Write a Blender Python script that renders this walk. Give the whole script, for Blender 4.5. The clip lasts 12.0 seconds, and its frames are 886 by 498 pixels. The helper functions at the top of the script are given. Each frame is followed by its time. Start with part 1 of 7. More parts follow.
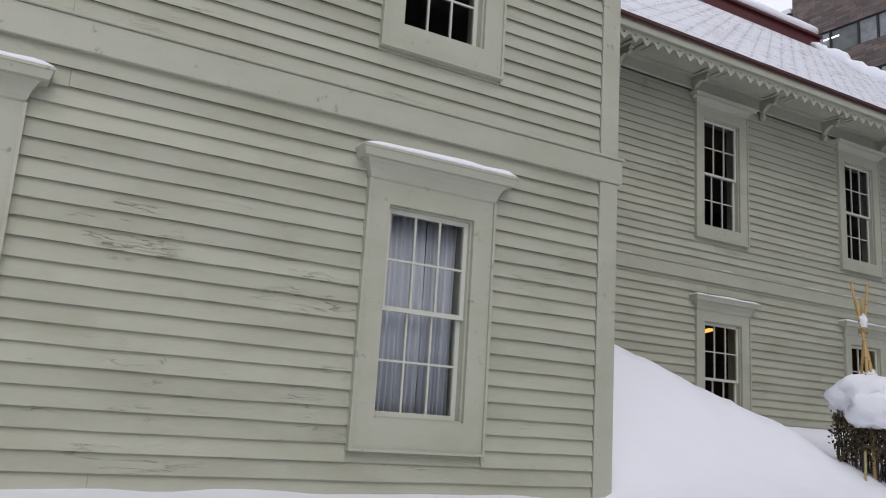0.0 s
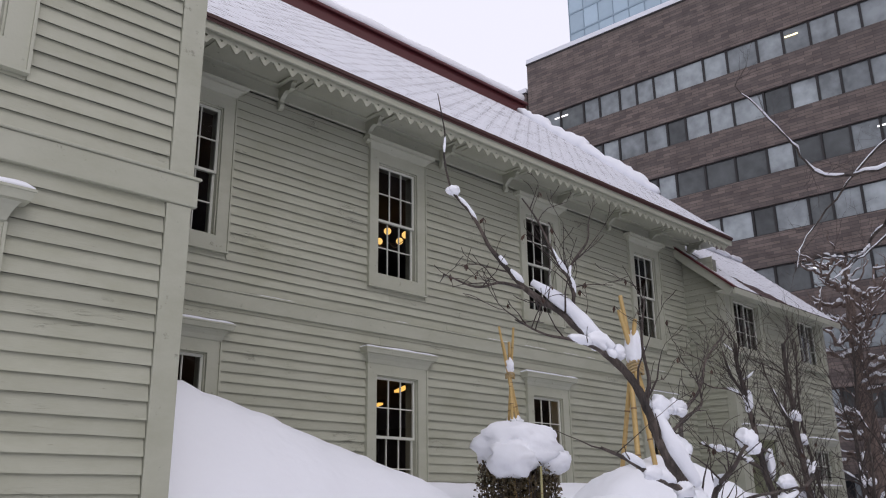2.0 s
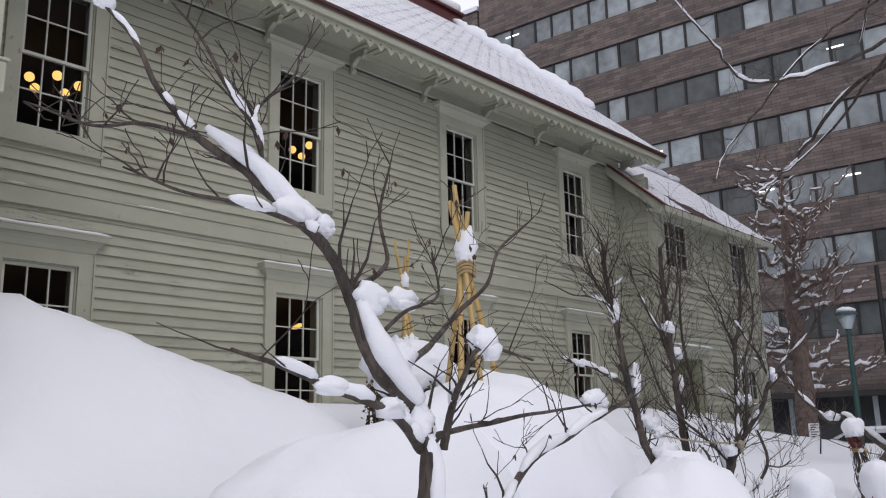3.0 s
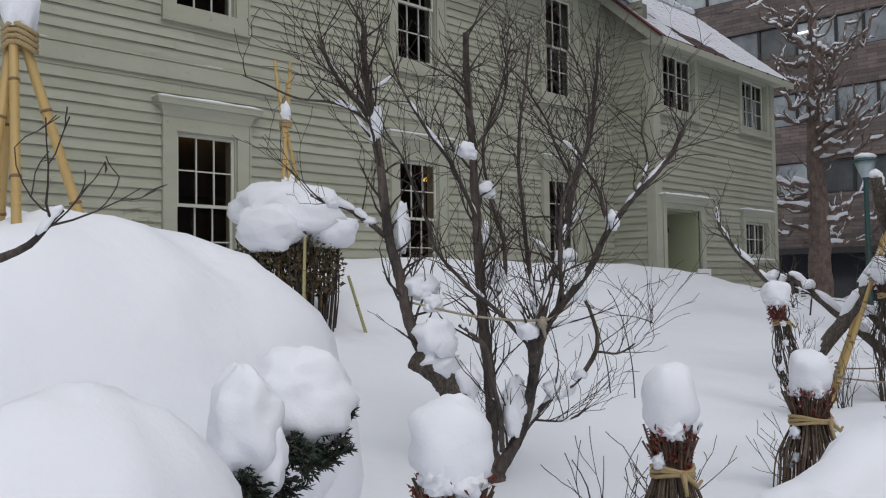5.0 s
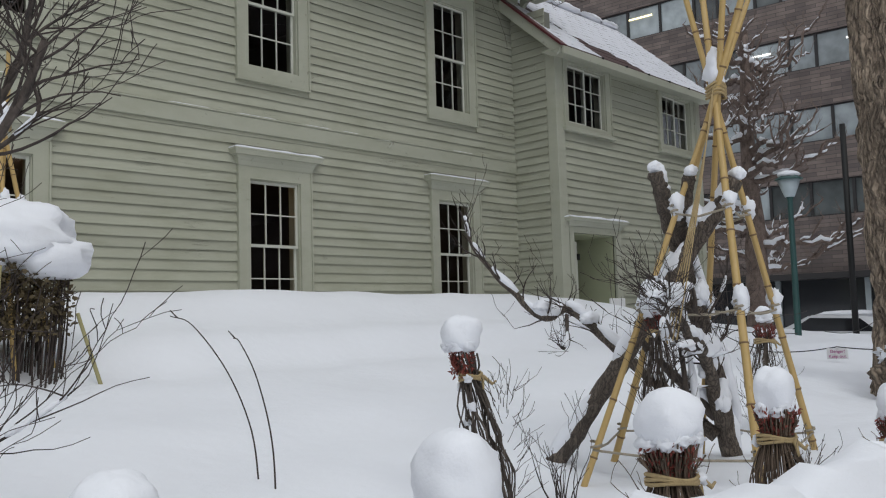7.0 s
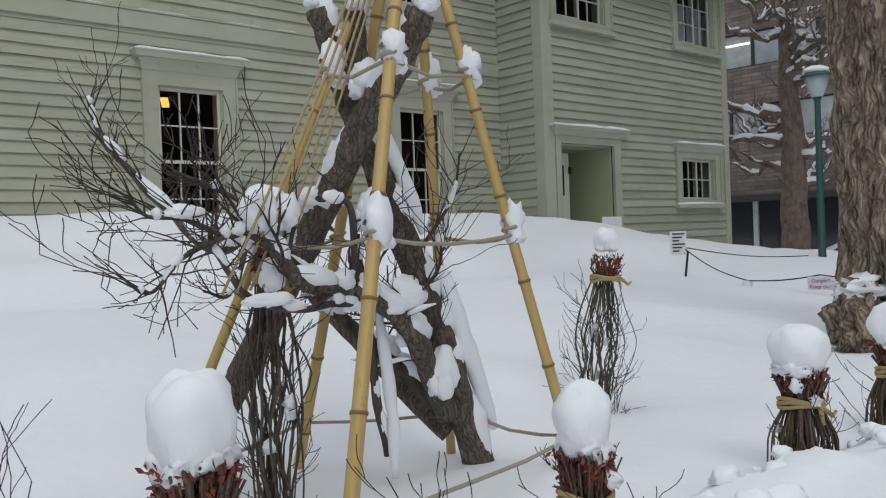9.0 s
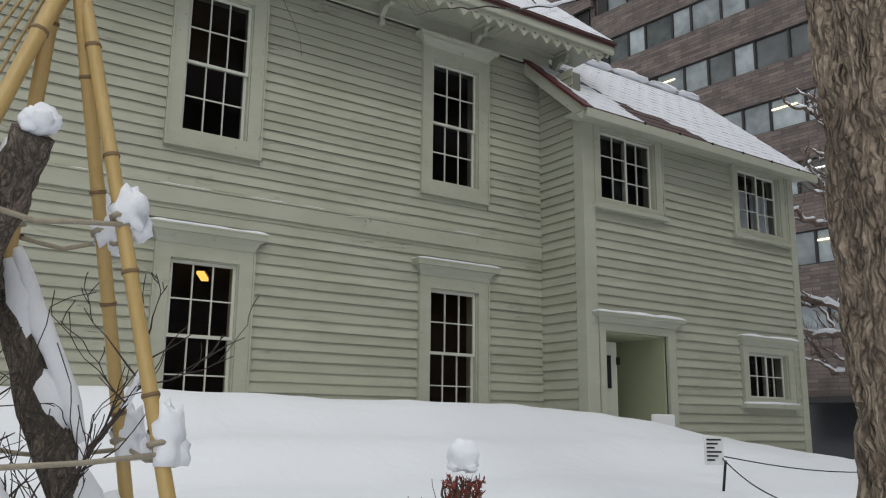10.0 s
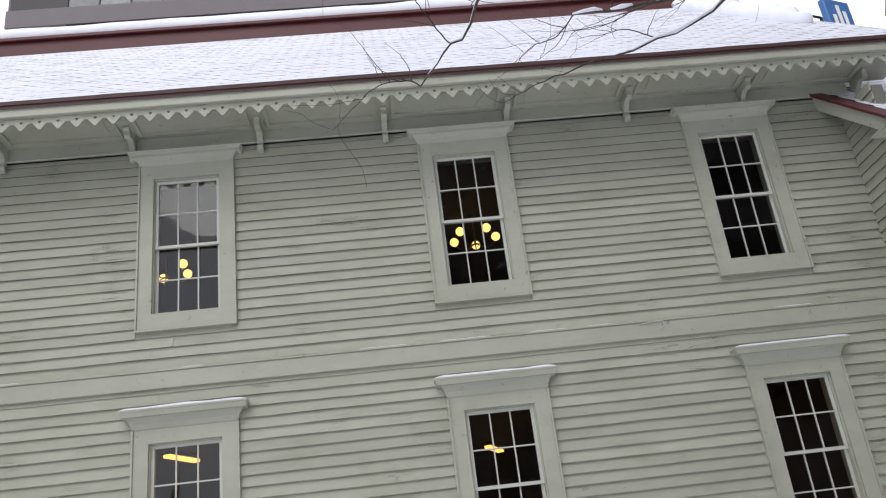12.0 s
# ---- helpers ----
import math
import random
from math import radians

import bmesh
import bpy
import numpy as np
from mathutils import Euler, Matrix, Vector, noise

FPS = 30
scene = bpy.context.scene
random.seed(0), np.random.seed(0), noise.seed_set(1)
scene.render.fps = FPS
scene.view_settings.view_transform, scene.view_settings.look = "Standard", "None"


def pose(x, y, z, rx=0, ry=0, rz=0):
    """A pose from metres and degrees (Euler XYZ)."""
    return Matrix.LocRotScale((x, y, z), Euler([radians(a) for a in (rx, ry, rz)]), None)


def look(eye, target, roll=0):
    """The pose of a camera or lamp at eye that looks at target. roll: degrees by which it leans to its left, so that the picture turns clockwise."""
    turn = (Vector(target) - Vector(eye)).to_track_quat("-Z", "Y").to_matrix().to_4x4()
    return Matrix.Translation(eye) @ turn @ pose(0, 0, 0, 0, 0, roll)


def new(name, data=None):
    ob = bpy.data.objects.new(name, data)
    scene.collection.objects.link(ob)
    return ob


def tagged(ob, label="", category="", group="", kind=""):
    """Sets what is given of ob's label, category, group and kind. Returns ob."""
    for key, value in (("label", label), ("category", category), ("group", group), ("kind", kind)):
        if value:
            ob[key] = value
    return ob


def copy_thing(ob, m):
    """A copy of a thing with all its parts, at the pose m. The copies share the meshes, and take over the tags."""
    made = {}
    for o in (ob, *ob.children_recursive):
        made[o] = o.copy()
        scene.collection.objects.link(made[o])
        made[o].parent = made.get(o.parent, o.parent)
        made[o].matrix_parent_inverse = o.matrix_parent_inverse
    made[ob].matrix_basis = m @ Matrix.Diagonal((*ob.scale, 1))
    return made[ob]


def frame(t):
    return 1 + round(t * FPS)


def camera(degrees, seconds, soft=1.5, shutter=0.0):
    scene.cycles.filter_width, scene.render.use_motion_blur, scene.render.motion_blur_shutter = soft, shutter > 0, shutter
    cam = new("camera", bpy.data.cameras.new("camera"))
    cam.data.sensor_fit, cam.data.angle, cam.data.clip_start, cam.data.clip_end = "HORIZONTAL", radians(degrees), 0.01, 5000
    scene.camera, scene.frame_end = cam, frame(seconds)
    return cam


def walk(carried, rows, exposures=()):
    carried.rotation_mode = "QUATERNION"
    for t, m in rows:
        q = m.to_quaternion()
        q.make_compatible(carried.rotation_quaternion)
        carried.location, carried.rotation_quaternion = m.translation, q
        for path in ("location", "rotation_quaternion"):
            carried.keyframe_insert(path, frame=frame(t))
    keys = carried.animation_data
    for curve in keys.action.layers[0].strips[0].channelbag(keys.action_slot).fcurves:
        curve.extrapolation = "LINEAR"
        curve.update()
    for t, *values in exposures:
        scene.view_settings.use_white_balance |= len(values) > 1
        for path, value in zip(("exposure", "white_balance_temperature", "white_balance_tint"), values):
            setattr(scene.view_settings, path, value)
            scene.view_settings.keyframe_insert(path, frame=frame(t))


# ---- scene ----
cam = camera(55.3, 12.0, soft=1.15)
PATH = [
    (0, (-0.272, -9.362, 1.691), (0.677, -7.652, 2.109), 3.6),
    (0.5, (0.177, -9.354, 1.702), (1.169, -7.758, 2.387), 3.3),
    (1, (0.641, -9.391, 1.722), (1.665, -7.873, 2.526), 1.9),
    (1.5, (1.122, -9.397, 1.706), (2.272, -7.943, 2.458), 0.4),
    (2, (1.673, -9.456, 1.662), (3.015, -8.098, 2.257), -0.8),
    (2.5, (2.153, -9.422, 1.679), (3.561, -8.09, 2.173), -0.8),
    (3, (2.717, -9.439, 1.665), (4.159, -8.119, 2.088), -1.3),
    (3.2, (2.917, -9.455, 1.669), (4.364, -8.131, 2.061), -1.5),
    (4.8, (4.586, -9.382, 1.695), (5.984, -7.956, 1.812), -1.4),
    (5, (4.806, -9.37, 1.707), (6.209, -7.947, 1.791), -0.9),
    (5.5, (5.377, -9.433, 1.71), (6.789, -8.017, 1.733), -0.3),
    (6, (5.92, -9.419, 1.697), (7.336, -8.007, 1.725), 0.1),
    (6.5, (6.475, -9.467, 1.701), (7.896, -8.064, 1.808), -1.0),
    (7, (6.977, -9.504, 1.696), (8.409, -8.116, 1.856), -1.7),
    (7.5, (7.551, -9.541, 1.678), (9.033, -8.2, 1.744), -0.7),
    (7.7, (7.778, -9.564, 1.654), (9.288, -8.252, 1.661), -1.2),
    (9.3, (9.484, -9.497, 1.705), (10.718, -7.923, 1.737), -0.7),
    (9.5, (9.722, -9.489, 1.724), (10.908, -7.884, 1.861), 0.5),
    (10, (10.326, -9.517, 1.743), (11.439, -7.906, 2.152), 0.6),
    (10.5, (10.785, -9.498, 1.662), (11.718, -7.846, 2.296), -1.1),
    (11, (11.272, -9.548, 1.612), (12.045, -7.839, 2.306), -3.6),
    (11.5, (11.863, -9.62, 1.56), (12.381, -7.818, 2.257), -7.3),
    (12, (12.339, -9.65, 1.556), (12.488, -7.813, 2.33), -7.1),
]
walk(cam, [(t, look(eye, target, roll)) for t, eye, target, roll in PATH],
     [(0.0, 0.42, 6500, 11), (0.5, 0.48, 6450, 10), (1.0, 0.25, 6500, 12), (1.5, 0.31, 6500, 13), (2.0, 0.37, 6500, 15), (2.5, 0.48, 6500, 14), (3.0, 0.48, 6550, 12), (5.0, 0.36, 6550, 7), (6.0, 0.47, 6550, 5),
      (7.0, 0.46, 6600, 4), (7.5, 0.46, 6550, 3), (9.5, 0.49, 6650, 2), (10.5, 0.68, 6850, 4), (11.5, 0.86, 6600, 6), (12.0, 0.94, 6450, 10)])

# ---------------------------------------------------------------- world and light
world = bpy.data.worlds.new("overcast_sky")
scene.world = world
world.use_nodes = True
wn, wl = world.node_tree.nodes, world.node_tree.links
wn.clear()
sky = wn.new("ShaderNodeTexSky")
sky.sky_type = "NISHITA"
sky.sun_disc = False
sky.sun_elevation, sky.sun_rotation = radians(38), radians(150)
sky.dust_density, sky.ozone_density = 6.0, 1.0
cloud = wn.new("ShaderNodeMixRGB")
cloud.inputs[0].default_value = 0.88
cloud.inputs[2].default_value = (7.5, 7.6, 8.4, 1)
back = wn.new("ShaderNodeBackground")
back.inputs[1].default_value = 0.1
wout = wn.new("ShaderNodeOutputWorld")
wl.new(sky.outputs[0], cloud.inputs[1])
wl.new(cloud.outputs[0], back.inputs[0])
wl.new(back.outputs[0], wout.inputs[0])

sun = new("sun", bpy.data.lights.new("sun", "SUN"))
sun.data.energy, sun.data.angle = 0.6, radians(40)
sun.data.color = (1.0, 0.97, 0.93)
sun.matrix_world = look((5, -30, 30), (9, 0, 0))


# ---------------------------------------------------------------- materials
def mat(name, color, rough=0.6, metal=0.0, vary=0.12, scale=6.0, grain=60.0, bump=0.15, stretch=(1, 1, 1),
        dark=None, dark_amount=0.0, dark_scale=2.0, emit=None, per_object=0.0, spec=0.5, weather=None):
    """Two-scale varied surface: broad tone, fine grain with bump, optional stains."""
    m = bpy.data.materials.new(name)
    m.use_nodes = True
    n, l = m.node_tree.nodes, m.node_tree.links
    b = n["Principled BSDF"]
    b.inputs["Roughness"].default_value = rough
    b.inputs["Metallic"].default_value = metal
    b.inputs["Specular IOR Level"].default_value = spec
    tc = n.new("ShaderNodeTexCoord")
    mp = n.new("ShaderNodeMapping")
    mp.inputs["Scale"].default_value = stretch
    geo = n.new("ShaderNodeNewGeometry")
    l.new(geo.outputs["Position"], mp.inputs["Vector"])
    big = n.new("ShaderNodeTexNoise")
    big.inputs["Scale"].default_value = scale
    big.inputs["Detail"].default_value = 4
    fine = n.new("ShaderNodeTexNoise")
    fine.inputs["Scale"].default_value = grain
    fine.inputs["Detail"].default_value = 3
    l.new(mp.outputs[0], big.inputs["Vector"])
    l.new(mp.outputs[0], fine.inputs["Vector"])
    c = Vector(color)
    lo, hi = c * (1 - vary), c * (1 + vary)
    ramp = n.new("ShaderNodeMixRGB")
    ramp.inputs[1].default_value = (*lo, 1)
    ramp.inputs[2].default_value = (*[min(1, v) for v in hi], 1)
    mixf = n.new("ShaderNodeMath")
    mixf.operation = "MULTIPLY_ADD"
    l.new(big.outputs[0], mixf.inputs[0])
    mixf.inputs[1].default_value = 0.6
    half = n.new("ShaderNodeMath")
    half.operation = "MULTIPLY"
    half.inputs[1].default_value = 0.4
    l.new(fine.outputs[0], half.inputs[0])
    l.new(half.outputs[0], mixf.inputs[2])
    spread = n.new("ShaderNodeMapRange")
    wide = 0.16 if vary >= 0.4 else 0.5
    spread.inputs[1].default_value, spread.inputs[2].default_value = 0.5 - wide, 0.5 + wide
    l.new(mixf.outputs[0], spread.inputs[0])
    l.new(spread.outputs[0], ramp.inputs[0])
    last = ramp.outputs[0]
    if weather is not None:
        wt = n.new("ShaderNodeTexNoise")
        wt.inputs["Scale"].default_value, wt.inputs["Detail"].default_value, wt.inputs["Roughness"].default_value = 1.1, 9, 0.68
        wp = n.new("ShaderNodeMapping")
        wp.inputs["Scale"].default_value = (1.0, 1.0, 2.2)
        l.new(geo.outputs["Position"], wp.inputs["Vector"])
        l.new(wp.outputs[0], wt.inputs["Vector"])
        wr = n.new("ShaderNodeMapRange")
        wr.inputs[1].default_value, wr.inputs[2].default_value, wr.inputs[4].default_value = 0.44, 0.72, 0.75
        l.new(wt.outputs[0], wr.inputs[0])
        wx = n.new("ShaderNodeMixRGB")
        l.new(wr.outputs[0], wx.inputs[0])
        l.new(last, wx.inputs[1])
        wx.inputs[2].default_value = (*weather, 1)
        last = wx.outputs[0]
    if dark is not None:
        st = n.new("ShaderNodeTexNoise")
        st.inputs["Scale"].default_value = dark_scale
        st.inputs["Detail"].default_value = 7
        st.inputs["Roughness"].default_value = 0.7
        l.new(mp.outputs[0], st.inputs["Vector"])
        cr = n.new("ShaderNodeMapRange")
        cr.inputs[1].default_value, cr.inputs[2].default_value = 0.66 - 0.2 * dark_amount, 0.74 - 0.1 * dark_amount
        l.new(st.outputs[0], cr.inputs[0])
        mx = n.new("ShaderNodeMixRGB")
        l.new(cr.outputs[0], mx.inputs[0])
        l.new(last, mx.inputs[1])
        mx.inputs[2].default_value = (*dark, 1)
        last = mx.outputs[0]
    if per_object:
        oi = n.new("ShaderNodeObjectInfo")
        mr = n.new("ShaderNodeMapRange")
        mr.inputs[3].default_value, mr.inputs[4].default_value = 1 - per_object, 1 + per_object
        l.new(oi.outputs["Random"], mr.inputs[0])
        hs = n.new("ShaderNodeHueSaturation")
        l.new(mr.outputs[0], hs.inputs["Value"])
        l.new(last, hs.inputs["Color"])
        last = hs.outputs[0]
    l.new(last, b.inputs["Base Color"])
    if bump:
        bp = n.new("ShaderNodeBump")
        bp.inputs["Strength"].default_value = bump
        bp.inputs["Distance"].default_value = 0.03 if vary >= 0.55 else 0.01
        l.new(mixf.outputs[0], bp.inputs["Height"])
        l.new(bp.outputs[0], b.inputs["Normal"])
    if emit:
        b.inputs["Emission Color"].default_value = (*emit[:3], 1)
        b.inputs["Emission Strength"].default_value = emit[3]
    return m


def snow_mat(name, bump=0.35, tone=(0.86, 0.875, 0.92)):
    m = mat(name, tone, rough=0.75, vary=0.02, scale=2.5, grain=90, bump=0, spec=0.2)
    n, l = m.node_tree.nodes, m.node_tree.links
    b = n["Principled BSDF"]
    b.inputs["Subsurface Weight"].default_value = 0.0
    geo = n.new("ShaderNodeNewGeometry")
    a = n.new("ShaderNodeTexNoise")
    a.inputs["Scale"].default_value, a.inputs["Detail"].default_value = 9.0, 6
    f = n.new("ShaderNodeTexNoise")
    f.inputs["Scale"].default_value, f.inputs["Detail"].default_value = 140.0, 2
    l.new(geo.outputs["Position"], a.inputs["Vector"])
    l.new(geo.outputs["Position"], f.inputs["Vector"])
    s = n.new("ShaderNodeMath")
    s.operation = "MULTIPLY_ADD"
    l.new(f.outputs[0], s.inputs[0])
    s.inputs[1].default_value = 0.1
    l.new(a.outputs[0], s.inputs[2])
    bp = n.new("ShaderNodeBump")
    bp.inputs["Strength"].default_value, bp.inputs["Distance"].default_value = bump, 0.03
    l.new(s.outputs[0], bp.inputs["Height"])
    l.new(bp.outputs[0], b.inputs["Normal"])
    return m


def glass_mat(name, tint=(1, 1, 1), ior=1.5, rough=0.0, wavy=0.0):
    """A window pane: clear, with the gloss that its angle gives."""
    m = bpy.data.materials.new(name)
    m.use_nodes = True
    n, l = m.node_tree.nodes, m.node_tree.links
    n.clear()
    out = n.new("ShaderNodeOutputMaterial")
    mix = n.new("ShaderNodeMixShader")
    tr = n.new("ShaderNodeBsdfTransparent")
    tr.inputs[0].default_value = (*tint, 1)
    gl = n.new("ShaderNodeBsdfGlossy")
    gl.inputs["Roughness"].default_value = rough
    fr = n.new("ShaderNodeFresnel")
    fr.inputs["IOR"].default_value = ior
    if wavy:
        ns = n.new("ShaderNodeTexNoise")
        ns.inputs["Scale"].default_value = 3.0
        bp = n.new("ShaderNodeBump")
        bp.inputs["Strength"].default_value, bp.inputs["Distance"].default_value = wavy, 0.02
        geo = n.new("ShaderNodeNewGeometry")
        l.new(geo.outputs["Position"], ns.inputs["Vector"])
        l.new(ns.outputs[0], bp.inputs["Height"])
        l.new(bp.outputs[0], gl.inputs["Normal"])
    l.new(fr.outputs[0], mix.inputs[0])
    l.new(tr.outputs[0], mix.inputs[1])
    l.new(gl.outputs[0], mix.inputs[2])
    l.new(mix.outputs[0], out.inputs[0])
    return m


def crack_paint(m):
    """Thin wandering cracks in old paint, here and there, that lift its edges."""
    n, l = m.node_tree.nodes, m.node_tree.links
    b = n["Principled BSDF"]
    geo = n.new("ShaderNodeNewGeometry")

    def field(scale, stretch, detail):
        mp = n.new("ShaderNodeMapping")
        mp.inputs["Scale"].default_value = stretch
        tx = n.new("ShaderNodeTexNoise")
        tx.inputs["Scale"].default_value, tx.inputs["Detail"].default_value, tx.inputs["Roughness"].default_value = scale, detail, 0.6
        l.new(geo.outputs["Position"], mp.inputs["Vector"])
        l.new(mp.outputs[0], tx.inputs["Vector"])
        return tx.outputs[0]

    def ranged(src, a, c, lo, hi):
        r = n.new("ShaderNodeMapRange")
        for k, v in zip((1, 2, 3, 4), (a, c, lo, hi)):
            r.inputs[k].default_value = v
        l.new(src, r.inputs[0])
        return r.outputs[0]

    def op(kind, a, c):
        q = n.new("ShaderNodeMath")
        q.operation = kind
        for k, v in ((0, a), (1, c)):
            if isinstance(v, float):
                q.inputs[k].default_value = v
            else:
                l.new(v, q.inputs[k])
        return q.outputs[0]

    off = op("ABSOLUTE", op("SUBTRACT", field(5.0, (0.35, 1.0, 3.2), 5), 0.5), 0.0)
    line = op("MULTIPLY", ranged(off, 0.0, 0.011, 1.0, 0.0), ranged(field(1.3, (0.7, 1.0, 1.6), 3), 0.57, 0.66, 0.0, 1.0))
    old = b.inputs["Base Color"].links[0].from_socket
    mx = n.new("ShaderNodeMixRGB")
    l.new(op("MULTIPLY", line, 0.6), mx.inputs[0])
    l.new(old, mx.inputs[1])
    mx.inputs[2].default_value = (0.085, 0.083, 0.065, 1)
    l.new(mx.outputs[0], b.inputs["Base Color"])
    bp = n.new("ShaderNodeBump")
    bp.inputs["Strength"].default_value, bp.inputs["Distance"].default_value = 0.8, 0.006
    bp.invert = True
    l.new(line, bp.inputs["Height"])
    l.new(b.inputs["Normal"].links[0].from_socket, bp.inputs["Normal"])
    l.new(bp.outputs[0], b.inputs["Normal"])


SIDING = (0.40, 0.405, 0.322)
M_BOARD = mat("painted_clapboard", SIDING, 0.6, vary=0.1, scale=1.3, grain=34, bump=0.35, stretch=(0.35, 1, 3),
              dark=(0.17, 0.17, 0.135), dark_amount=0.1, dark_scale=17, per_object=0.08, weather=(0.315, 0.318, 0.232))
crack_paint(M_BOARD)
M_TRIM = mat("painted_trim", (0.42, 0.425, 0.342), 0.5, vary=0.08, scale=2.0, grain=50, bump=0.2,
             dark=(0.2, 0.2, 0.16), dark_amount=0.2, dark_scale=9, weather=(0.34, 0.345, 0.26))
M_SASH = mat("painted_sash", (0.55, 0.56, 0.49), 0.45, vary=0.05, scale=5, grain=80, bump=0.1)
M_CORE = mat("wall_core", (0.18, 0.18, 0.15), 0.9)
M_GLASS = glass_mat("window_glass", (0.93, 0.95, 0.95), 1.6, 0.0, 0.06)
# near-black: the dimness of the rooms is put into this colour
M_DARK = mat("dimmed_interior", (0.045, 0.035, 0.028), 0.8, vary=0.3, scale=1.5)
M_INFLOOR = mat("interior_floor", (0.10, 0.06, 0.035), 0.4, vary=0.2)
M_CURTAIN = mat("white_curtain", (0.72, 0.74, 0.80), 0.9, vary=0.08, scale=2, grain=200, bump=0.1, stretch=(4, 4, 0.3))
M_ROOF = mat("red_brown_shingle", (0.062, 0.025, 0.022), 0.6, vary=0.25, scale=3, grain=40, bump=0.3)
M_RED = mat("dark_red_ridge_paint", (0.09, 0.017, 0.02), 0.5, vary=0.15, scale=3, grain=40, bump=0.15)
M_SNOW = snow_mat("snow", 0.34)
M_ROOFSNOW = snow_mat("roof_snow", 0.5, (0.74, 0.75, 0.80))
M_BARK = mat("grey_brown_bark", (0.085, 0.068, 0.058), 0.95, vary=0.6, scale=16, grain=70, bump=1.0, stretch=(1, 1, 0.35),
             dark=(0.03, 0.026, 0.024), dark_amount=0.95, dark_scale=11)
M_TWIG = mat("dark_twig", (0.05, 0.038, 0.033), 0.85, vary=0.35, scale=12, grain=80, bump=0.3)


def bark_mat(name, color, crack, width=14.0, bump=1.0):
    """Furrowed bark: long plates parted by dark cracks, moss and grain over them."""
    m = mat(name, color, 0.95, vary=0.45, scale=9, grain=60, bump=0, stretch=(1, 1, 0.4))
    n, l = m.node_tree.nodes, m.node_tree.links
    b = n["Principled BSDF"]
    tone = b.inputs["Base Color"].links[0].from_socket
    geo = n.new("ShaderNodeNewGeometry")
    warp = n.new("ShaderNodeTexNoise")
    warp.inputs["Scale"].default_value, warp.inputs["Detail"].default_value = 5.0, 4
    l.new(geo.outputs["Position"], warp.inputs["Vector"])
    sc = n.new("ShaderNodeVectorMath")
    sc.operation = "SCALE"
    sc.inputs[3].default_value = 0.16
    l.new(warp.outputs["Color"], sc.inputs[0])
    add = n.new("ShaderNodeVectorMath")
    l.new(geo.outputs["Position"], add.inputs[0])
    l.new(sc.outputs[0], add.inputs[1])
    mp = n.new("ShaderNodeMapping")
    mp.inputs["Scale"].default_value = (1.0, 1.0, 0.2)
    l.new(add.outputs[0], mp.inputs["Vector"])
    hs = []
    for k in (1.0, 2.7):
        v = n.new("ShaderNodeTexVoronoi")
        v.feature = "DISTANCE_TO_EDGE"
        v.inputs["Scale"].default_value = width * k
        l.new(mp.outputs[0], v.inputs["Vector"])
        r = n.new("ShaderNodeMapRange")
        r.inputs[1].default_value, r.inputs[2].default_value = 0.0, 0.22
        l.new(v.outputs["Distance"], r.inputs[0])
        hs.append(r.outputs[0])
    mul = n.new("ShaderNodeMath")
    mul.operation = "MULTIPLY_ADD"
    l.new(hs[1], mul.inputs[0])
    mul.inputs[1].default_value = 0.45
    half = n.new("ShaderNodeMath")
    half.operation = "MULTIPLY"
    half.inputs[1].default_value = 0.55
    l.new(hs[0], half.inputs[0])
    l.new(half.outputs[0], mul.inputs[2])
    mx = n.new("ShaderNodeMixRGB")
    l.new(mul.outputs[0], mx.inputs[0])
    mx.inputs[1].default_value = (*crack, 1)
    l.new(tone, mx.inputs[2])
    l.new(mx.outputs[0], b.inputs["Base Color"])
    bp = n.new("ShaderNodeBump")
    bp.inputs["Strength"].default_value, bp.inputs["Distance"].default_value = bump, 0.03
    l.new(mul.outputs[0], bp.inputs["Height"])
    l.new(bp.outputs[0], b.inputs["Normal"])
    return m


M_BIGBARK = bark_mat("furrowed_bark", (0.40, 0.315, 0.235), (0.09, 0.068, 0.052), 11.0)
M_STEMBARK = bark_mat("weathered_stem_bark", (0.20, 0.162, 0.13), (0.045, 0.037, 0.032), 55.0, 0.6)
M_WOODPOST = mat("weathered_post", (0.13, 0.10, 0.085), 0.9, vary=0.35, scale=8, grain=60, bump=0.7, stretch=(3, 3, 0.3),
                 dark=(0.04, 0.033, 0.03), dark_amount=0.4, dark_scale=6)
M_BAMBOO = mat("tan_bamboo", (0.50, 0.345, 0.135), 0.4, vary=0.22, scale=5, grain=70, bump=0.12, stretch=(2, 2, 0.4),
               dark=(0.22, 0.13, 0.05), dark_amount=0.2, dark_scale=5)
M_NODE = mat("bamboo_node", (0.20, 0.125, 0.06), 0.6)
M_ROPE = mat("straw_rope", (0.40, 0.30, 0.155), 0.9, vary=0.3, scale=40, grain=160, bump=0.6)
M_STRAW = mat("brown_bundled_stems", (0.115, 0.082, 0.058), 0.9, vary=0.5, scale=20, grain=90, bump=0.4)
M_GREYROPE = mat("weathered_rope", (0.36, 0.315, 0.24), 0.9, vary=0.3, scale=40, grain=160, bump=0.6)
M_STAKE = mat("green_bamboo_stake", (0.34, 0.31, 0.15), 0.5, vary=0.2, scale=6, grain=70, bump=0.15, stretch=(2, 2, 0.4))
M_STREETBARK = mat("brown_street_bark", (0.17, 0.128, 0.108), 0.95, vary=0.5, scale=12, grain=50, bump=0.8, stretch=(1, 1, 0.5))
M_GREYSTEM = mat("grey_brown_stem", (0.085, 0.068, 0.056), 0.9, vary=0.5, scale=14, grain=80, bump=0.4)
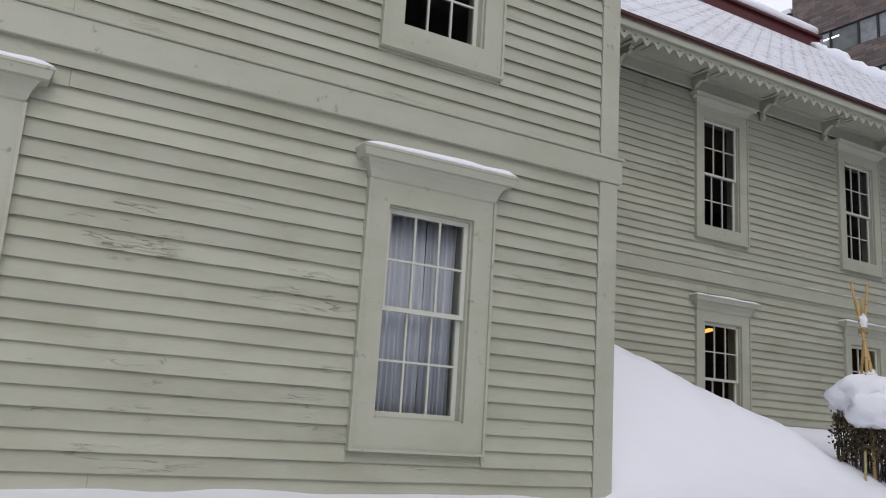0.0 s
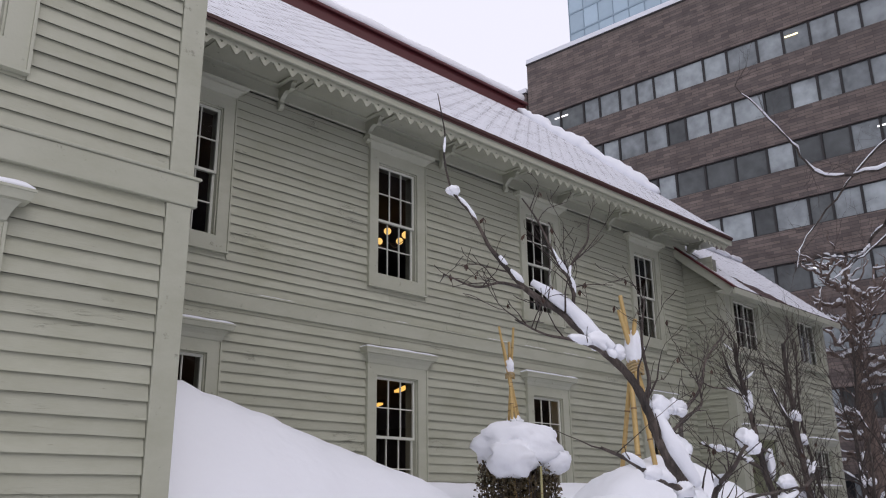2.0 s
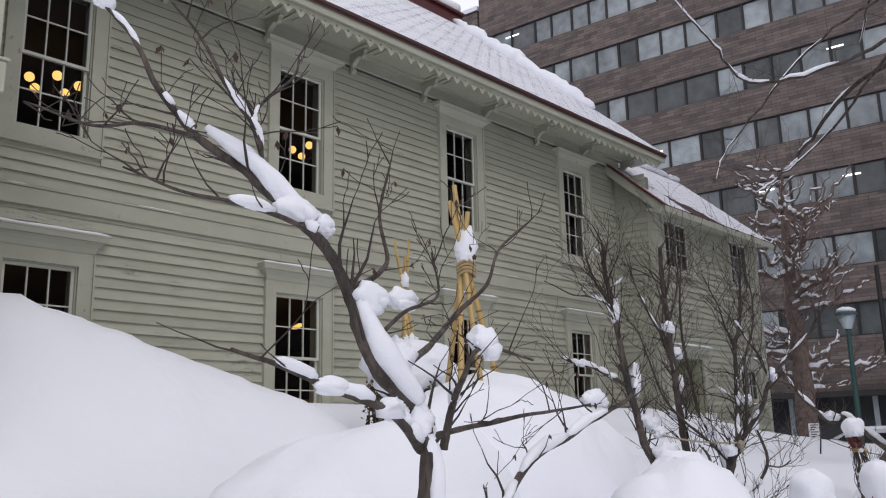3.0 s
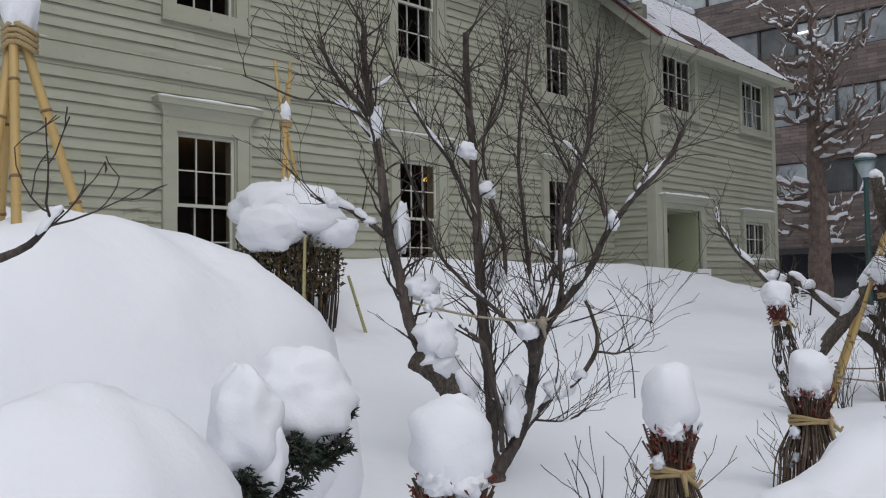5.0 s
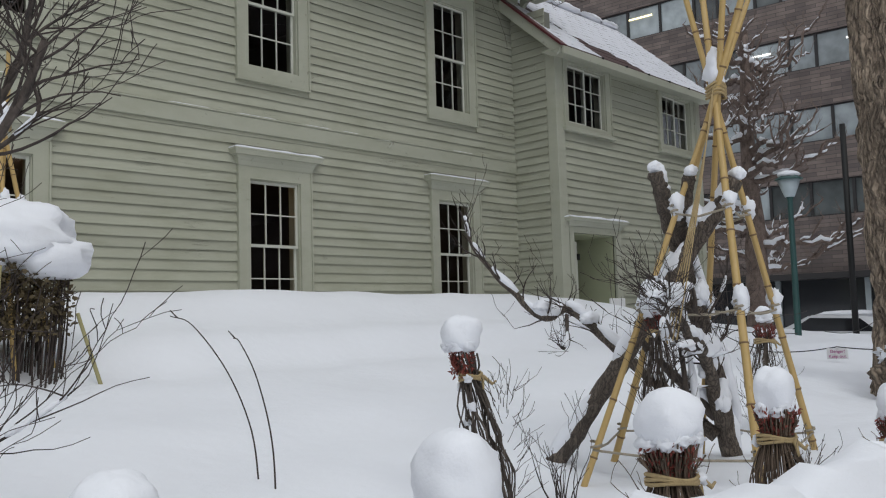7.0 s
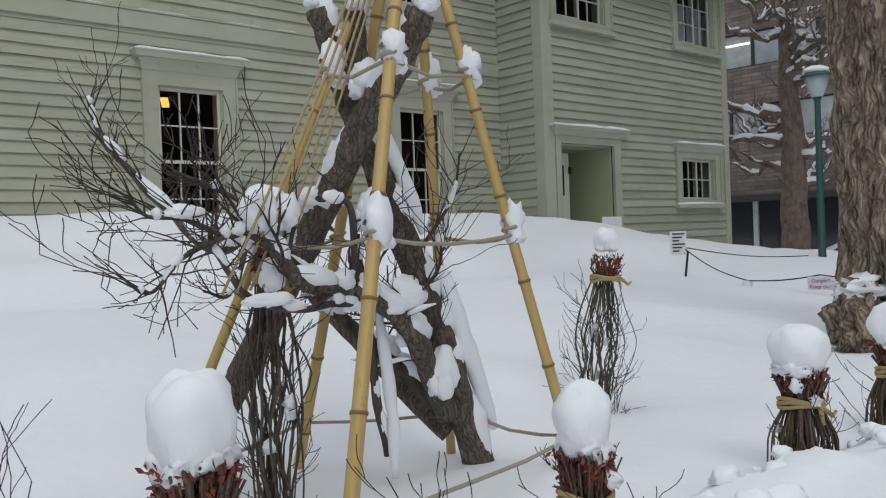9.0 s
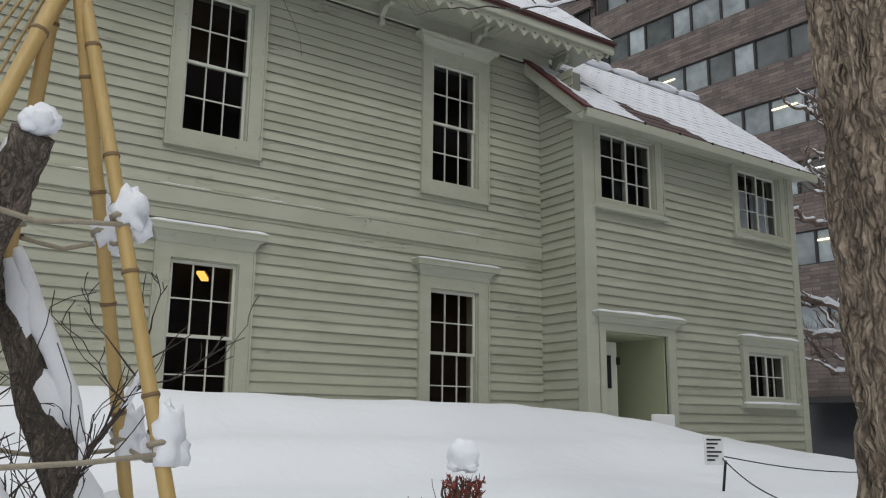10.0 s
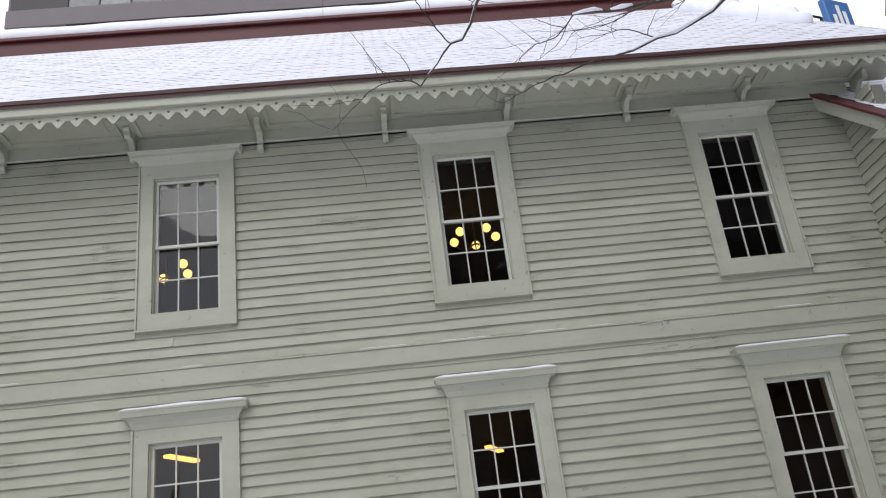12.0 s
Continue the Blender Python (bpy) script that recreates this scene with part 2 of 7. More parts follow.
M_REDLEAF = mat("dried_red_leaf", (0.20, 0.042, 0.03), 0.7, vary=0.45, scale=25, grain=90, bump=0.2)
M_HEDGE = mat("hedge_leaf", (0.092, 0.068, 0.032), 0.7, vary=0.5, scale=14, grain=60, bump=0.1)
M_NEEDLE = mat("dark_needle", (0.018, 0.032, 0.018), 0.6, vary=0.4, scale=20)
M_DRYLEAF = mat("dry_brown_leaf", (0.06, 0.032, 0.022), 0.8, vary=0.4, scale=20)
M_LAMP = mat("warm_globe", (0.9, 0.7, 0.4), 0.4, emit=(1.0, 0.60, 0.17, 0.95))
M_TUBE = mat("warm_tube", (0.9, 0.7, 0.4), 0.4, emit=(1.0, 0.55, 0.12, 0.95))
M_BRASS = mat("dark_brass", (0.12, 0.08, 0.04), 0.4, metal=0.8)
M_DOOR = mat("painted_door", (0.50, 0.51, 0.43), 0.5, vary=0.06, scale=3, bump=0.1)
M_RECESS = mat("recess_wall_paint", (0.37, 0.39, 0.26), 0.6, vary=0.06, scale=2, bump=0.1)
M_IRON = mat("black_metal", (0.025, 0.025, 0.025), 0.5, metal=0.6)
M_GREENIRON = mat("green_lamp_paint", (0.03, 0.085, 0.08), 0.45, vary=0.15)
M_LAMPGLASS = mat("lamp_lens", (0.45, 0.52, 0.55), 0.3)
M_PAPER = mat("white_sign_board", (0.78, 0.78, 0.78), 0.6, vary=0.03)
M_PINK = mat("magenta_print", (0.45, 0.08, 0.28), 0.6)
M_CARW = mat("white_car_paint", (0.75, 0.76, 0.78), 0.25, vary=0.02, bump=0)
M_CARGLASS = mat("dark_car_glass", (0.02, 0.022, 0.025), 0.08, bump=0)
M_TYRE = mat("tyre_rubber", (0.02, 0.02, 0.02), 0.85)
M_PINKV = mat("pink_plastic", (0.55, 0.10, 0.16), 0.5)


def brick_mat(name, a, b2, mortar):
    m = mat(name, a, 0.85, bump=0.2)
    n, l = m.node_tree.nodes, m.node_tree.links
    b = n["Principled BSDF"]
    geo = n.new("ShaderNodeNewGeometry")
    sep = n.new("ShaderNodeSeparateXYZ")
    com = n.new("ShaderNodeCombineXYZ")
    add = n.new("ShaderNodeMath")
    l.new(geo.outputs["Position"], sep.inputs[0])
    l.new(sep.outputs[0], add.inputs[0])
    l.new(sep.outputs[1], add.inputs[1])
    l.new(add.outputs[0], com.inputs[0])
    l.new(sep.outputs[2], com.inputs[1])
    br = n.new("ShaderNodeTexBrick")
    br.inputs["Color1"].default_value = (*a, 1)
    br.inputs["Color2"].default_value = (*b2, 1)
    br.inputs["Mortar"].default_value = (*mortar, 1)
    br.inputs["Scale"].default_value = 1.0
    br.inputs["Brick Width"].default_value = 0.9
    br.inputs["Row Height"].default_value = 0.2
    br.inputs["Mortar Size"].default_value = 0.012
    l.new(com.outputs[0], br.inputs["Vector"])
    ns = n.new("ShaderNodeTexNoise")
    ns.inputs["Scale"].default_value, ns.inputs["Detail"].default_value = 1.2, 6
    l.new(com.outputs[0], ns.inputs["Vector"])
    mx = n.new("ShaderNodeMixRGB")
    mx.blend_type = "OVERLAY"
    mx.inputs[0].default_value = 0.5
    l.new(br.outputs[0], mx.inputs[1])
    l.new(ns.outputs[0], mx.inputs[2])
    l.new(mx.outputs[0], b.inputs["Base Color"])
    return m


M_OFFICE = brick_mat("brown_brick_cladding", (0.20, 0.158, 0.14), (0.112, 0.092, 0.086), (0.07, 0.062, 0.058))
M_BACKB = mat("dark_mauve_tile", (0.13, 0.115, 0.12), 0.8, vary=0.1, scale=0.6)
M_OFFRAME = mat("dark_window_bronze", (0.03, 0.028, 0.028), 0.5, metal=0.3)
M_OFGLASS = mat("office_glass", (0.30, 0.335, 0.345), 0.06, vary=0.4, scale=0.25, grain=1.5, bump=0, per_object=0.3)
M_OFBLIND = mat("office_glass_dark", (0.09, 0.10, 0.10), 0.08, vary=0.4, scale=0.4, grain=1.5, bump=0, per_object=0.3)
M_OFLIGHT = mat("office_ceiling_light", (0.9, 0.85, 0.6), 0.4, emit=(1.0, 0.86, 0.5, 1.4))
M_WHITELIGHT = mat("office_white_light", (0.9, 0.9, 0.9), 0.4, emit=(1.0, 1.0, 1.0, 1.3))
M_TOWER = mat("tower_glass", (0.33, 0.43, 0.50), 0.12, vary=0.12, scale=0.15, grain=1.0, bump=0, per_object=0.12)
M_TOWERF = mat("tower_mullion", (0.23, 0.31, 0.37), 0.5, vary=0.05)
M_BLUE = mat("blue_sign_panel", (0.03, 0.13, 0.36), 0.4, vary=0.04)


# ---------------------------------------------------------------- mesh helpers
def link(name, data, m, parent=None, label=""):
    ob = new(name, data)
    if m is not None and not data.materials:
        data.materials.append(m)
    if parent is not None:
        ob.parent = parent
    if label:
        ob["label"] = label
    return ob


def part(name, bm, m, parent=None, label="", smooth=False):
    """One bmesh as one mesh object under a thing or a part."""
    me = bpy.data.meshes.new(name)
    bmesh.ops.recalc_face_normals(bm, faces=bm.faces)
    bm.to_mesh(me)
    bm.free()
    if smooth:
        me.shade_smooth()
    return link(name, me, m, parent, label)


def thing(name, label="", category="", group="", kind="", at=None):
    ob = new(name)
    ob.empty_display_size = 0.1
    if at is not None:
        ob.matrix_world = at
    return tagged(ob, label, category, group, kind)


def box(bm, x0, x1, y0, y1, z0, z1):
    v = [bm.verts.new((x, y, z)) for z in (z0, z1) for y in (y0, y1) for x in (x0, x1)]
    for f in ((0, 2, 3, 1), (4, 5, 7, 6), (0, 1, 5, 4), (2, 6, 7, 3), (0, 4, 6, 2), (1, 3, 7, 5)):
        bm.faces.new([v[i] for i in f])


def boxes(*items):
    bm = bmesh.new()
    for it in items:
        box(bm, *it)
    return bm


def bevelled(bm, w=0.006):
    bmesh.ops.bevel(bm, geom=bm.edges[:], offset=w, segments=1, affect="EDGES")
    return bm


class Buf:
    """Verts and faces gathered for one mesh."""

    def __init__(self):
        self.v, self.f = [], []

    def tube(self, pts, radii, sides=6, cap=True):
        pts = [Vector(p) for p in pts]
        base = len(self.v)
        ref = Vector((0.31, 0.83, 0.47))
        for i, p in enumerate(pts):
            d = pts[min(i + 1, len(pts) - 1)] - pts[max(i - 1, 0)]
            if d.length < 1e-9:
                d = Vector((0, 0, 1))
            d.normalize()
            a = d.cross(ref)
            if a.length < 0.1:
                a = d.cross(Vector((1, 0, 0)))
            a.normalize()
            b = d.cross(a)
            for k in range(sides):
                w = 2 * math.pi * k / sides
                self.v.append(p + (a * math.cos(w) + b * math.sin(w)) * radii[i])
        for i in range(len(pts) - 1):
            for k in range(sides):
                k2 = (k + 1) % sides
                o = base + i * sides
                self.f.append((o + k, o + k2, o + sides + k2, o + sides + k))
        if cap:
            self.f.append(tuple(base + k for k in reversed(range(sides))))
            o = base + (len(pts) - 1) * sides
            self.f.append(tuple(o + k for k in range(sides)))

    def blob(self, c, r, seed=0.0, rough=0.18, freq=2.2, seg=18, rings=11, flat=-1.0, box_like=0.0):
        """A lumpy rounded mass; flat cuts its underside at that share of its half height."""
        c = Vector(c)
        base = len(self.v)
        for i in range(rings + 1):
            th = math.pi * i / rings
            for k in range(seg):
                ph = 2 * math.pi * k / seg
                d = Vector((math.sin(th) * math.cos(ph), math.sin(th) * math.sin(ph), math.cos(th)))
                q = 1 + rough * noise.noise(d * freq + Vector((seed, seed * 1.7, 3.1))) + 0.4 * rough * noise.noise(d * freq * 2.7 + Vector((seed, 5, seed)))
                if box_like:
                    q /= (math.hypot(d.x, d.y) ** box_like + abs(d.z) ** box_like) ** (1 / box_like)
                z = max(d.z * q, flat)
                self.v.append(c + Vector((d.x * q * r[0], d.y * q * r[1], z * r[2])))
        for i in range(rings):
            for k in range(seg):
                k2 = (k + 1) % seg
                o = base + i * seg
                self.f.append((o + k, o + seg + k, o + seg + k2, o + k2))

    def leaf(self, p, d, size, w=0.5):
        d = d.normalized()
        s = d.cross(Vector((random.uniform(-1, 1), random.uniform(-1, 1), random.uniform(-1, 1))))
        if s.length < 1e-3:
            s = Vector((1, 0, 0))
        s.normalize()
        n = d.cross(s)
        b = len(self.v)
        self.v += [p, p + d * size * 0.5 + s * size * w * 0.5 + n * size * 0.08, p + d * size, p + d * size * 0.5 - s * size * w * 0.5 + n * size * 0.08]
        self.f.append((b, b + 1, b + 2, b + 3))

    def done(self, name, m, parent=None, label="", smooth=True):
        me = bpy.data.meshes.new(name)
        me.from_pydata([tuple(p) for p in self.v], [], self.f)
        me.update()
        if smooth:
            me.shade_smooth()
        return link(name, me, m, parent, label)


def spline(pts, n=6):
    """Catmull-Rom through the points."""
    P = [Vector(p) for p in pts]
    P = [P[0] * 2 - P[1]] + P + [P[-1] * 2 - P[-2]]
    out = []
    for i in range(1, len(P) - 2):
        a, b, c, d = P[i - 1:i + 3]
        for k in range(n):
            t = k / n
            out.append(0.5 * ((2 * b) + (c - a) * t + (2 * a - 5 * b + 4 * c - d) * t * t + (3 * b - a - 3 * c + d) * t ** 3))
    out.append(P[-2])
    return out


def lerp(a, b, t):
    return a + (b - a) * t


def smooth01(t):
    t = max(0.0, min(1.0, t))
    return t * t * (3 - 2 * t)


# ---------------------------------------------------------------- ground under snow
def curve1(t, knots):
    """Smooth steps through (t, value) knots."""
    if t <= knots[0][0]:
        return knots[0][1]
    for (a, va), (b, vb) in zip(knots, knots[1:]):
        if t <= b:
            return lerp(va, vb, smooth01((t - a) / (b - a)))
    return knots[-1][1]


PATH_Z = 0.2
CREST = [(-6.0, 2.4), (4.6, 2.95), (5.4, 2.84), (6.2, 2.6), (7.2, 2.32), (7.9, 2.1), (8.5, 1.8), (9.2, 1.5)]


def snow_z(x, y):
    """Height of the snow: shovelled path, bank beside it, garden rising to the house, pile by the front wing."""
    garden = curve1(y, [(-8.8, 1.12), (-8.3, 1.06), (-7.4, 0.97), (-6.6, 1.08), (-5.0, 1.17), (-3.5, 1.28), (-2.6, 1.62), (-1.4, 2.0), (0.0, 1.97)])
    east = smooth01((x - 17.0) / 7.5)
    garden = lerp(garden, curve1(y, [(-8.8, 0.95), (-6, 1.0), (-2, 1.25), (2, 1.2)]), east)
    far = smooth01((x - 24.0) / 3.5)
    garden = lerp(garden, 0.45, far)
    west = smooth01((6.5 - x) / 2.5)
    garden = lerp(garden, curve1(y, [(-8.8, 1.0), (-6.5, 1.05), (-3.7, 1.22), (0, 1.4)]), west)
    crest = next((lerp(a[1], b[1], (x - a[0]) / (b[0] - a[0])) for a, b in zip(CREST, CREST[1:]) if a[0] <= x < b[0]), 0.0)
    pile = max(0.0, crest - garden) * math.exp(-((y + 2.2) / (1.0 if y < -2.2 else 1.6)) ** 2)
    if x < 4.8:
        pile *= 1 - smooth01((-3.2 - y) / 0.5) * smooth01((4.9 - x) / 0.4)
    garden += pile
    garden += 0.2 * math.exp(-(((x - 12.0) / 3.0) ** 2 + ((y + 0.9) / 1.2) ** 2)) * 0.25
    bank = curve1(x, [(-2, 1.05), (4.8, 1.08), (5.9, 1.40), (6.6, 1.43), (9.0, 1.37), (11.0, 1.24), (12.5, 1.1), (16, 1.0), (22, 0.9), (26, 0.45)])
    b = math.exp(-((y + 8.80) / 0.2) ** 2)
    h = max(garden, lerp(garden, bank, b))
    lump = noise.noise(Vector((x * 0.9, y * 0.9, 0.0))) * 0.05 + noise.noise(Vector((x * 2.3, y * 2.3, 4.0))) * 0.022
    h += lump
    if y < -8.6:
        h += 0.06 * noise.noise(Vector((x * 4.2, y * 4.2, 1.0))) + 0.04 * noise.noise(Vector((x * 11.0, y * 11.0, 7.0)))
    if pile > 0.05:
        h += min(1.0, pile * 3) * (0.05 * noise.noise(Vector((x * 3.6, y * 3.6, 2.0))) + 0.03 * noise.noise(Vector((x * 8.0, y * 8.0, 5.0))))
    path = smooth01((-8.82 - y) / 0.36)
    beyond = smooth01((-10.6 - y) / 0.5)
    floor_h = PATH_Z + 0.02 * noise.noise(Vector((x * 3, y * 3, 0))) + beyond * 0.5
    h = lerp(h, floor_h, path)
    away = max(smooth01((-6.0 - x) / 8), smooth01((x - 27) / 3), smooth01((-13 - y) / 6), smooth01((y - 12) / 8))
    return lerp(h, 0.0, away)


def make_ground():
    xs = [-900, -400, -150, -60, -30, -16, -10, -7] + [-6 + 0.13 * i for i in range(0, 254)] + [28, 30, 34, 40, 48, 60, 90, 160, 400, 900]
    ys = [-900, -400, -150, -60, -30, -18, -13] + [-12 + 0.3 * i for i in range(0, 6)] + [-10.2 + 0.09 * i for i in range(0, 32)] + \
         [-7.3 + 0.15 * i for i in range(0, 50)] + [0.6, 2, 5, 9, 14, 20, 30, 60, 150, 400, 900]
    v, f = [], []
    for y in ys:
        for x in xs:
            v.append((x, y, snow_z(x, y)))
    w = len(xs)
    for j in range(len(ys) - 1):
        for i in range(w - 1):
            o = j * w + i
            f.append((o, o + 1, o + w + 1, o + w))
    me = bpy.data.meshes.new("ground")
    me.from_pydata(v, [], f)
    me.update()
    me.shade_smooth()
    tagged(link("ground", me, M_SNOW), "deep fresh snow banked beside a shovelled path", "ground", kind="structure")


make_ground()

# ---------------------------------------------------------------- walls, clapboards, windows
WALL_B, WALL_A, WALL_P = 0.0, -3.69, -0.93
A_RIGHT, B_LEFT, B_RIGHT, P_LEFT, P_RIGHT = 4.60, 4.60, 18.78, 18.72, 23.88


def wall_core(name, x0, x1, y, thick, z0, z1, holes, label):
    """A wall slab whose front lies at y, with openings right through it."""
    xs = sorted({x0, x1, *[h[0] for h in holes], *[h[1] for h in holes]})
    zs = sorted({z0, z1, *[h[2] for h in holes], *[h[3] for h in holes]})
    bm = bmesh.new()
    for a, b in zip(xs, xs[1:]):
        for c, d in zip(zs, zs[1:]):
            mx, mz = (a + b) / 2, (c + d) / 2
            if not any(h[0] < mx < h[1] and h[2] < mz < h[3] for h in holes):
                box(bm, a, b, y, y + thick, c, d)
    bmesh.ops.remove_doubles(bm, verts=bm.verts, dist=1e-5)
    return tagged(part(name, bm, M_CORE), label, "wall", kind="structure")


def board_mesh(length, h, thick, key, sway):
    """A lapped board: thin at its top, thick at its butt, slightly uneven."""
    n = max(1, int(length / 0.2))
    v, f = [], []
    for i in range(n + 1):
        x = length * i / n
        e = sway * noise.noise(Vector((x * 1.3 + key * 7.1, key * 3.3, 0))) + 0.4 * sway * noise.noise(Vector((x * 9.0 + key * 2.3, key, 4)))
        v += [(x, 0.004, h + 0.003), (x, -0.003, h + 0.003), (x, -thick, e), (x, -thick + 0.004, e), (x, -thick + 0.005, e + 0.014), (x, 0.004, e + 0.014)]
    for i in range(n):
        o = 6 * i
        for k in range(6):
            k2 = (k + 1) % 6
            f.append((o + k, o + 6 + k, o + 6 + k2, o + k2))
    f += [(0, 1, 2, 3, 4, 5), tuple(6 * n + k for k in (5, 4, 3, 2, 1, 0))]
    me = bpy.data.meshes.new("clapboard")
    me.from_pydata(v, [], f)
    me.update()
    return me


def clapboards(wall, x0, x1, y, z0, z1, course, blocks, right_edge=None):
    """Lapped boards over a wall, cut round the blocks (x0, x1, z0, z1)."""
    z, row = z0, 0
    while z < z1 - 0.02:
        h = min(course, z1 - z)
        lim = x1 if right_edge is None else min(x1, right_edge(z + h))
        cuts = sorted({x0, lim, *[min(max(e, x0), lim) for k in blocks for e in k[:2]]})
        pieces = []
        for a, b in zip(cuts, cuts[1:]):
            if b - a < 0.005:
                continue
            mid, lo, hi = (a + b) / 2, z, z + h
            for bx0, bx1, bz0, bz1 in blocks:
                if bx0 < mid < bx1 and bz0 < hi and bz1 > lo:
                    if bz0 > lo and bz1 < hi:
                        hi = bz0
                    elif bz0 > lo:
                        hi = bz0
                    else:
                        lo = bz1
            if hi - lo < 0.012:
                continue
            if pieces and abs(pieces[-1][1] - a) < 1e-6 and pieces[-1][2:] == (lo, hi):
                pieces[-1] = (pieces[-1][0], b, lo, hi)
            else:
                pieces.append((a, b, lo, hi))
        for a, b, lo, hi in pieces:
            ends = [a, lerp(a, b, random.uniform(0.35, 0.65)), b] if b - a > 6.0 else [a, b]
            for c, d in zip(ends, ends[1:]):
                me = board_mesh(d - c - 0.002, hi - lo, (0.027 + random.uniform(-0.003, 0.004)) * (0.4 + 0.6 * (hi - lo) / course), row + c, 0.006)
                ob = link("clapboard", me, M_BOARD, wall)
                ob.matrix_local = pose(c, y, lo)
        z += course
        row += 1


def crown(win, x0, x1, y, z0, z1, out=0.14, snow=0.0, key=0.0):
    """A stepped cornice over a window or door: fillet, cove and drip cap."""
    h = z1 - z0
    prof = [(0.0, 0.03), (0.06, 0.045), (0.12, 0.05), (0.3, 0.062), (0.5, 0.085), (0.62, 0.105), (0.64, out * 0.86), (0.9, out * 0.95), (0.92, out), (1.0, out)]
    bm = bmesh.new()
    rows = []
    for t, d in prof:
        e = d - 0.03
        rows.append([bm.verts.new(p) for p in ((x0 - e, y + 0.01, z0 + t * h), (x0 - e, y - d, z0 + t * h), (x1 + e, y - d, z0 + t * h), (x1 + e, y + 0.01, z0 + t * h))])
    for a, b in zip(rows, rows[1:]):
        for k in range(4):
            bm.faces.new((a[k], a[(k + 1) % 4], b[(k + 1) % 4], b[k]))
    bm.faces.new(rows[0])
    bm.faces.new(rows[-1])
    part("crown", bm, M_TRIM, win)
    if snow:
        e = out - 0.03
        b = Buf()
        n = 22
        top = []
        for i in range(n + 1):
            x = lerp(x0 - e + 0.01, x1 + e - 0.01, i / n)
            ends = smooth01(min(i, n - i) / 1.5)
            hh = snow * (0.35 + 0.65 * ends) * (0.85 + 0.4 * noise.noise(Vector((x * 3 + key, key, 0))))
            dd = out - 0.012 + 0.012 * noise.noise(Vector((x * 5, key, 2)))
            top.append([(x, y + 0.008, z1 - 0.002), (x, y + 0.008, z1 + hh), (x, y - dd * 0.55, z1 + hh), (x, y - dd * 0.9, z1 + hh * 0.72), (x, y - dd, z1 + hh * 0.3), (x, y - dd * 0.98, z1 - 0.002)])
        for r in top:
            b.v += r
        for i in range(n):
            for k in range(6):
                k2 = (k + 1) % 6
                b.f.append((6 * i + k, 6 * i + k2, 6 * i + 6 + k2, 6 * i + 6 + k))
        b.f.append(tuple(range(6)))
        b.f.append(tuple(6 * n + k for k in reversed(range(6))))
        b.done("snow_strip", M_SNOW, win, "thin snow lying on the cornice")


def sash(win, x0, x1, z0, z1, y, cols, rows, name="sash", rail=0.036):
    """One glazed sash: rails, stiles, bars, and each pane."""
    t = 0.035
    bm = boxes((x0, x0 + rail, y, y + t, z0, z1), (x1 - rail, x1, y, y + t, z0, z1),
               (x0 + rail, x1 - rail, y, y + t, z0, z0 + rail), (x0 + rail, x1 - rail, y, y + t, z1 - rail, z1))
    gx0, gx1, gz0, gz1 = x0 + rail, x1 - rail, z0 + rail, z1 - rail
    bar = 0.016
    for i in range(1, cols):
        x = lerp(gx0, gx1, i / cols)
        box(bm, x - bar / 2, x + bar / 2, y + 0.004, y + t - 0.006, gz0, gz1)
    for j in range(1, rows):
        z = lerp(gz0, gz1, j / rows)
        box(bm, gx0, gx1, y + 0.006, y + t - 0.008, z - bar / 2, z + bar / 2)
    s = part(name, bm, M_SASH, win)
    for i in range(cols):
        for j in range(rows):
            a, b = lerp(gx0, gx1, i / cols), lerp(gx0, gx1, (i + 1) / cols)
            c, d = lerp(gz0, gz1, j / rows), lerp(gz0, gz1, (j + 1) / rows)
            w = 0.0012
            pb = bmesh.new()
            vs = [pb.verts.new((px, y + t * 0.5 + random.uniform(-w, w), pz)) for px, pz in ((a, c), (b, c), (b, d), (a, d))]
            pb.faces.new(vs)
            me = bpy.data.meshes.new("pane")
            pb.to_mesh(me)
            pb.free()
            p = link("pane", me, M_GLASS, s)
            p.visible_shadow = False
    return s


def casing(win, x0, x1, z0, z1, ox0, ox1, oz0, oz1, y, proud=0.05, back=0.22):
    """Flat boards round an opening, a backband, the jamb lining, and a bottom board."""
    bm = boxes((x0, ox0, y - proud, y + 0.01, z0, z1), (ox1, x1, y - proud, y + 0.01, z0, z1),
               (ox0, ox1, y - proud, y + 0.01, oz1, z1), (ox0, ox1, y - proud, y + 0.01, z0, oz0))
    c = part("casing", bm, M_TRIM, win)
    e = 0.022
    bm = boxes((x0 - e, x0, y - proud - 0.022, y + 0.01, z0, z1), (x1, x1 + e, y - proud - 0.022, y + 0.01, z0, z1),
               (x0 - e, x1 + e, y - proud - 0.022, y + 0.01, z0 - e, z0))
    part("backband", bm, M_TRIM, win)
    j = 0.014
    bm = boxes((ox0 - 0.001, ox0 + j, y - 0.012, y + back, oz0, oz1), (ox1 - j, ox1 + 0.001, y - 0.012, y + back, oz0, oz1),
               (ox0 + j, ox1 - j, y - 0.012, y + back, oz1 - j, oz1), (ox0 + j, ox1 - j, y - 0.03, y + back, oz0, oz0 + j))
    part("jamb", bm, M_TRIM, win)
    return j


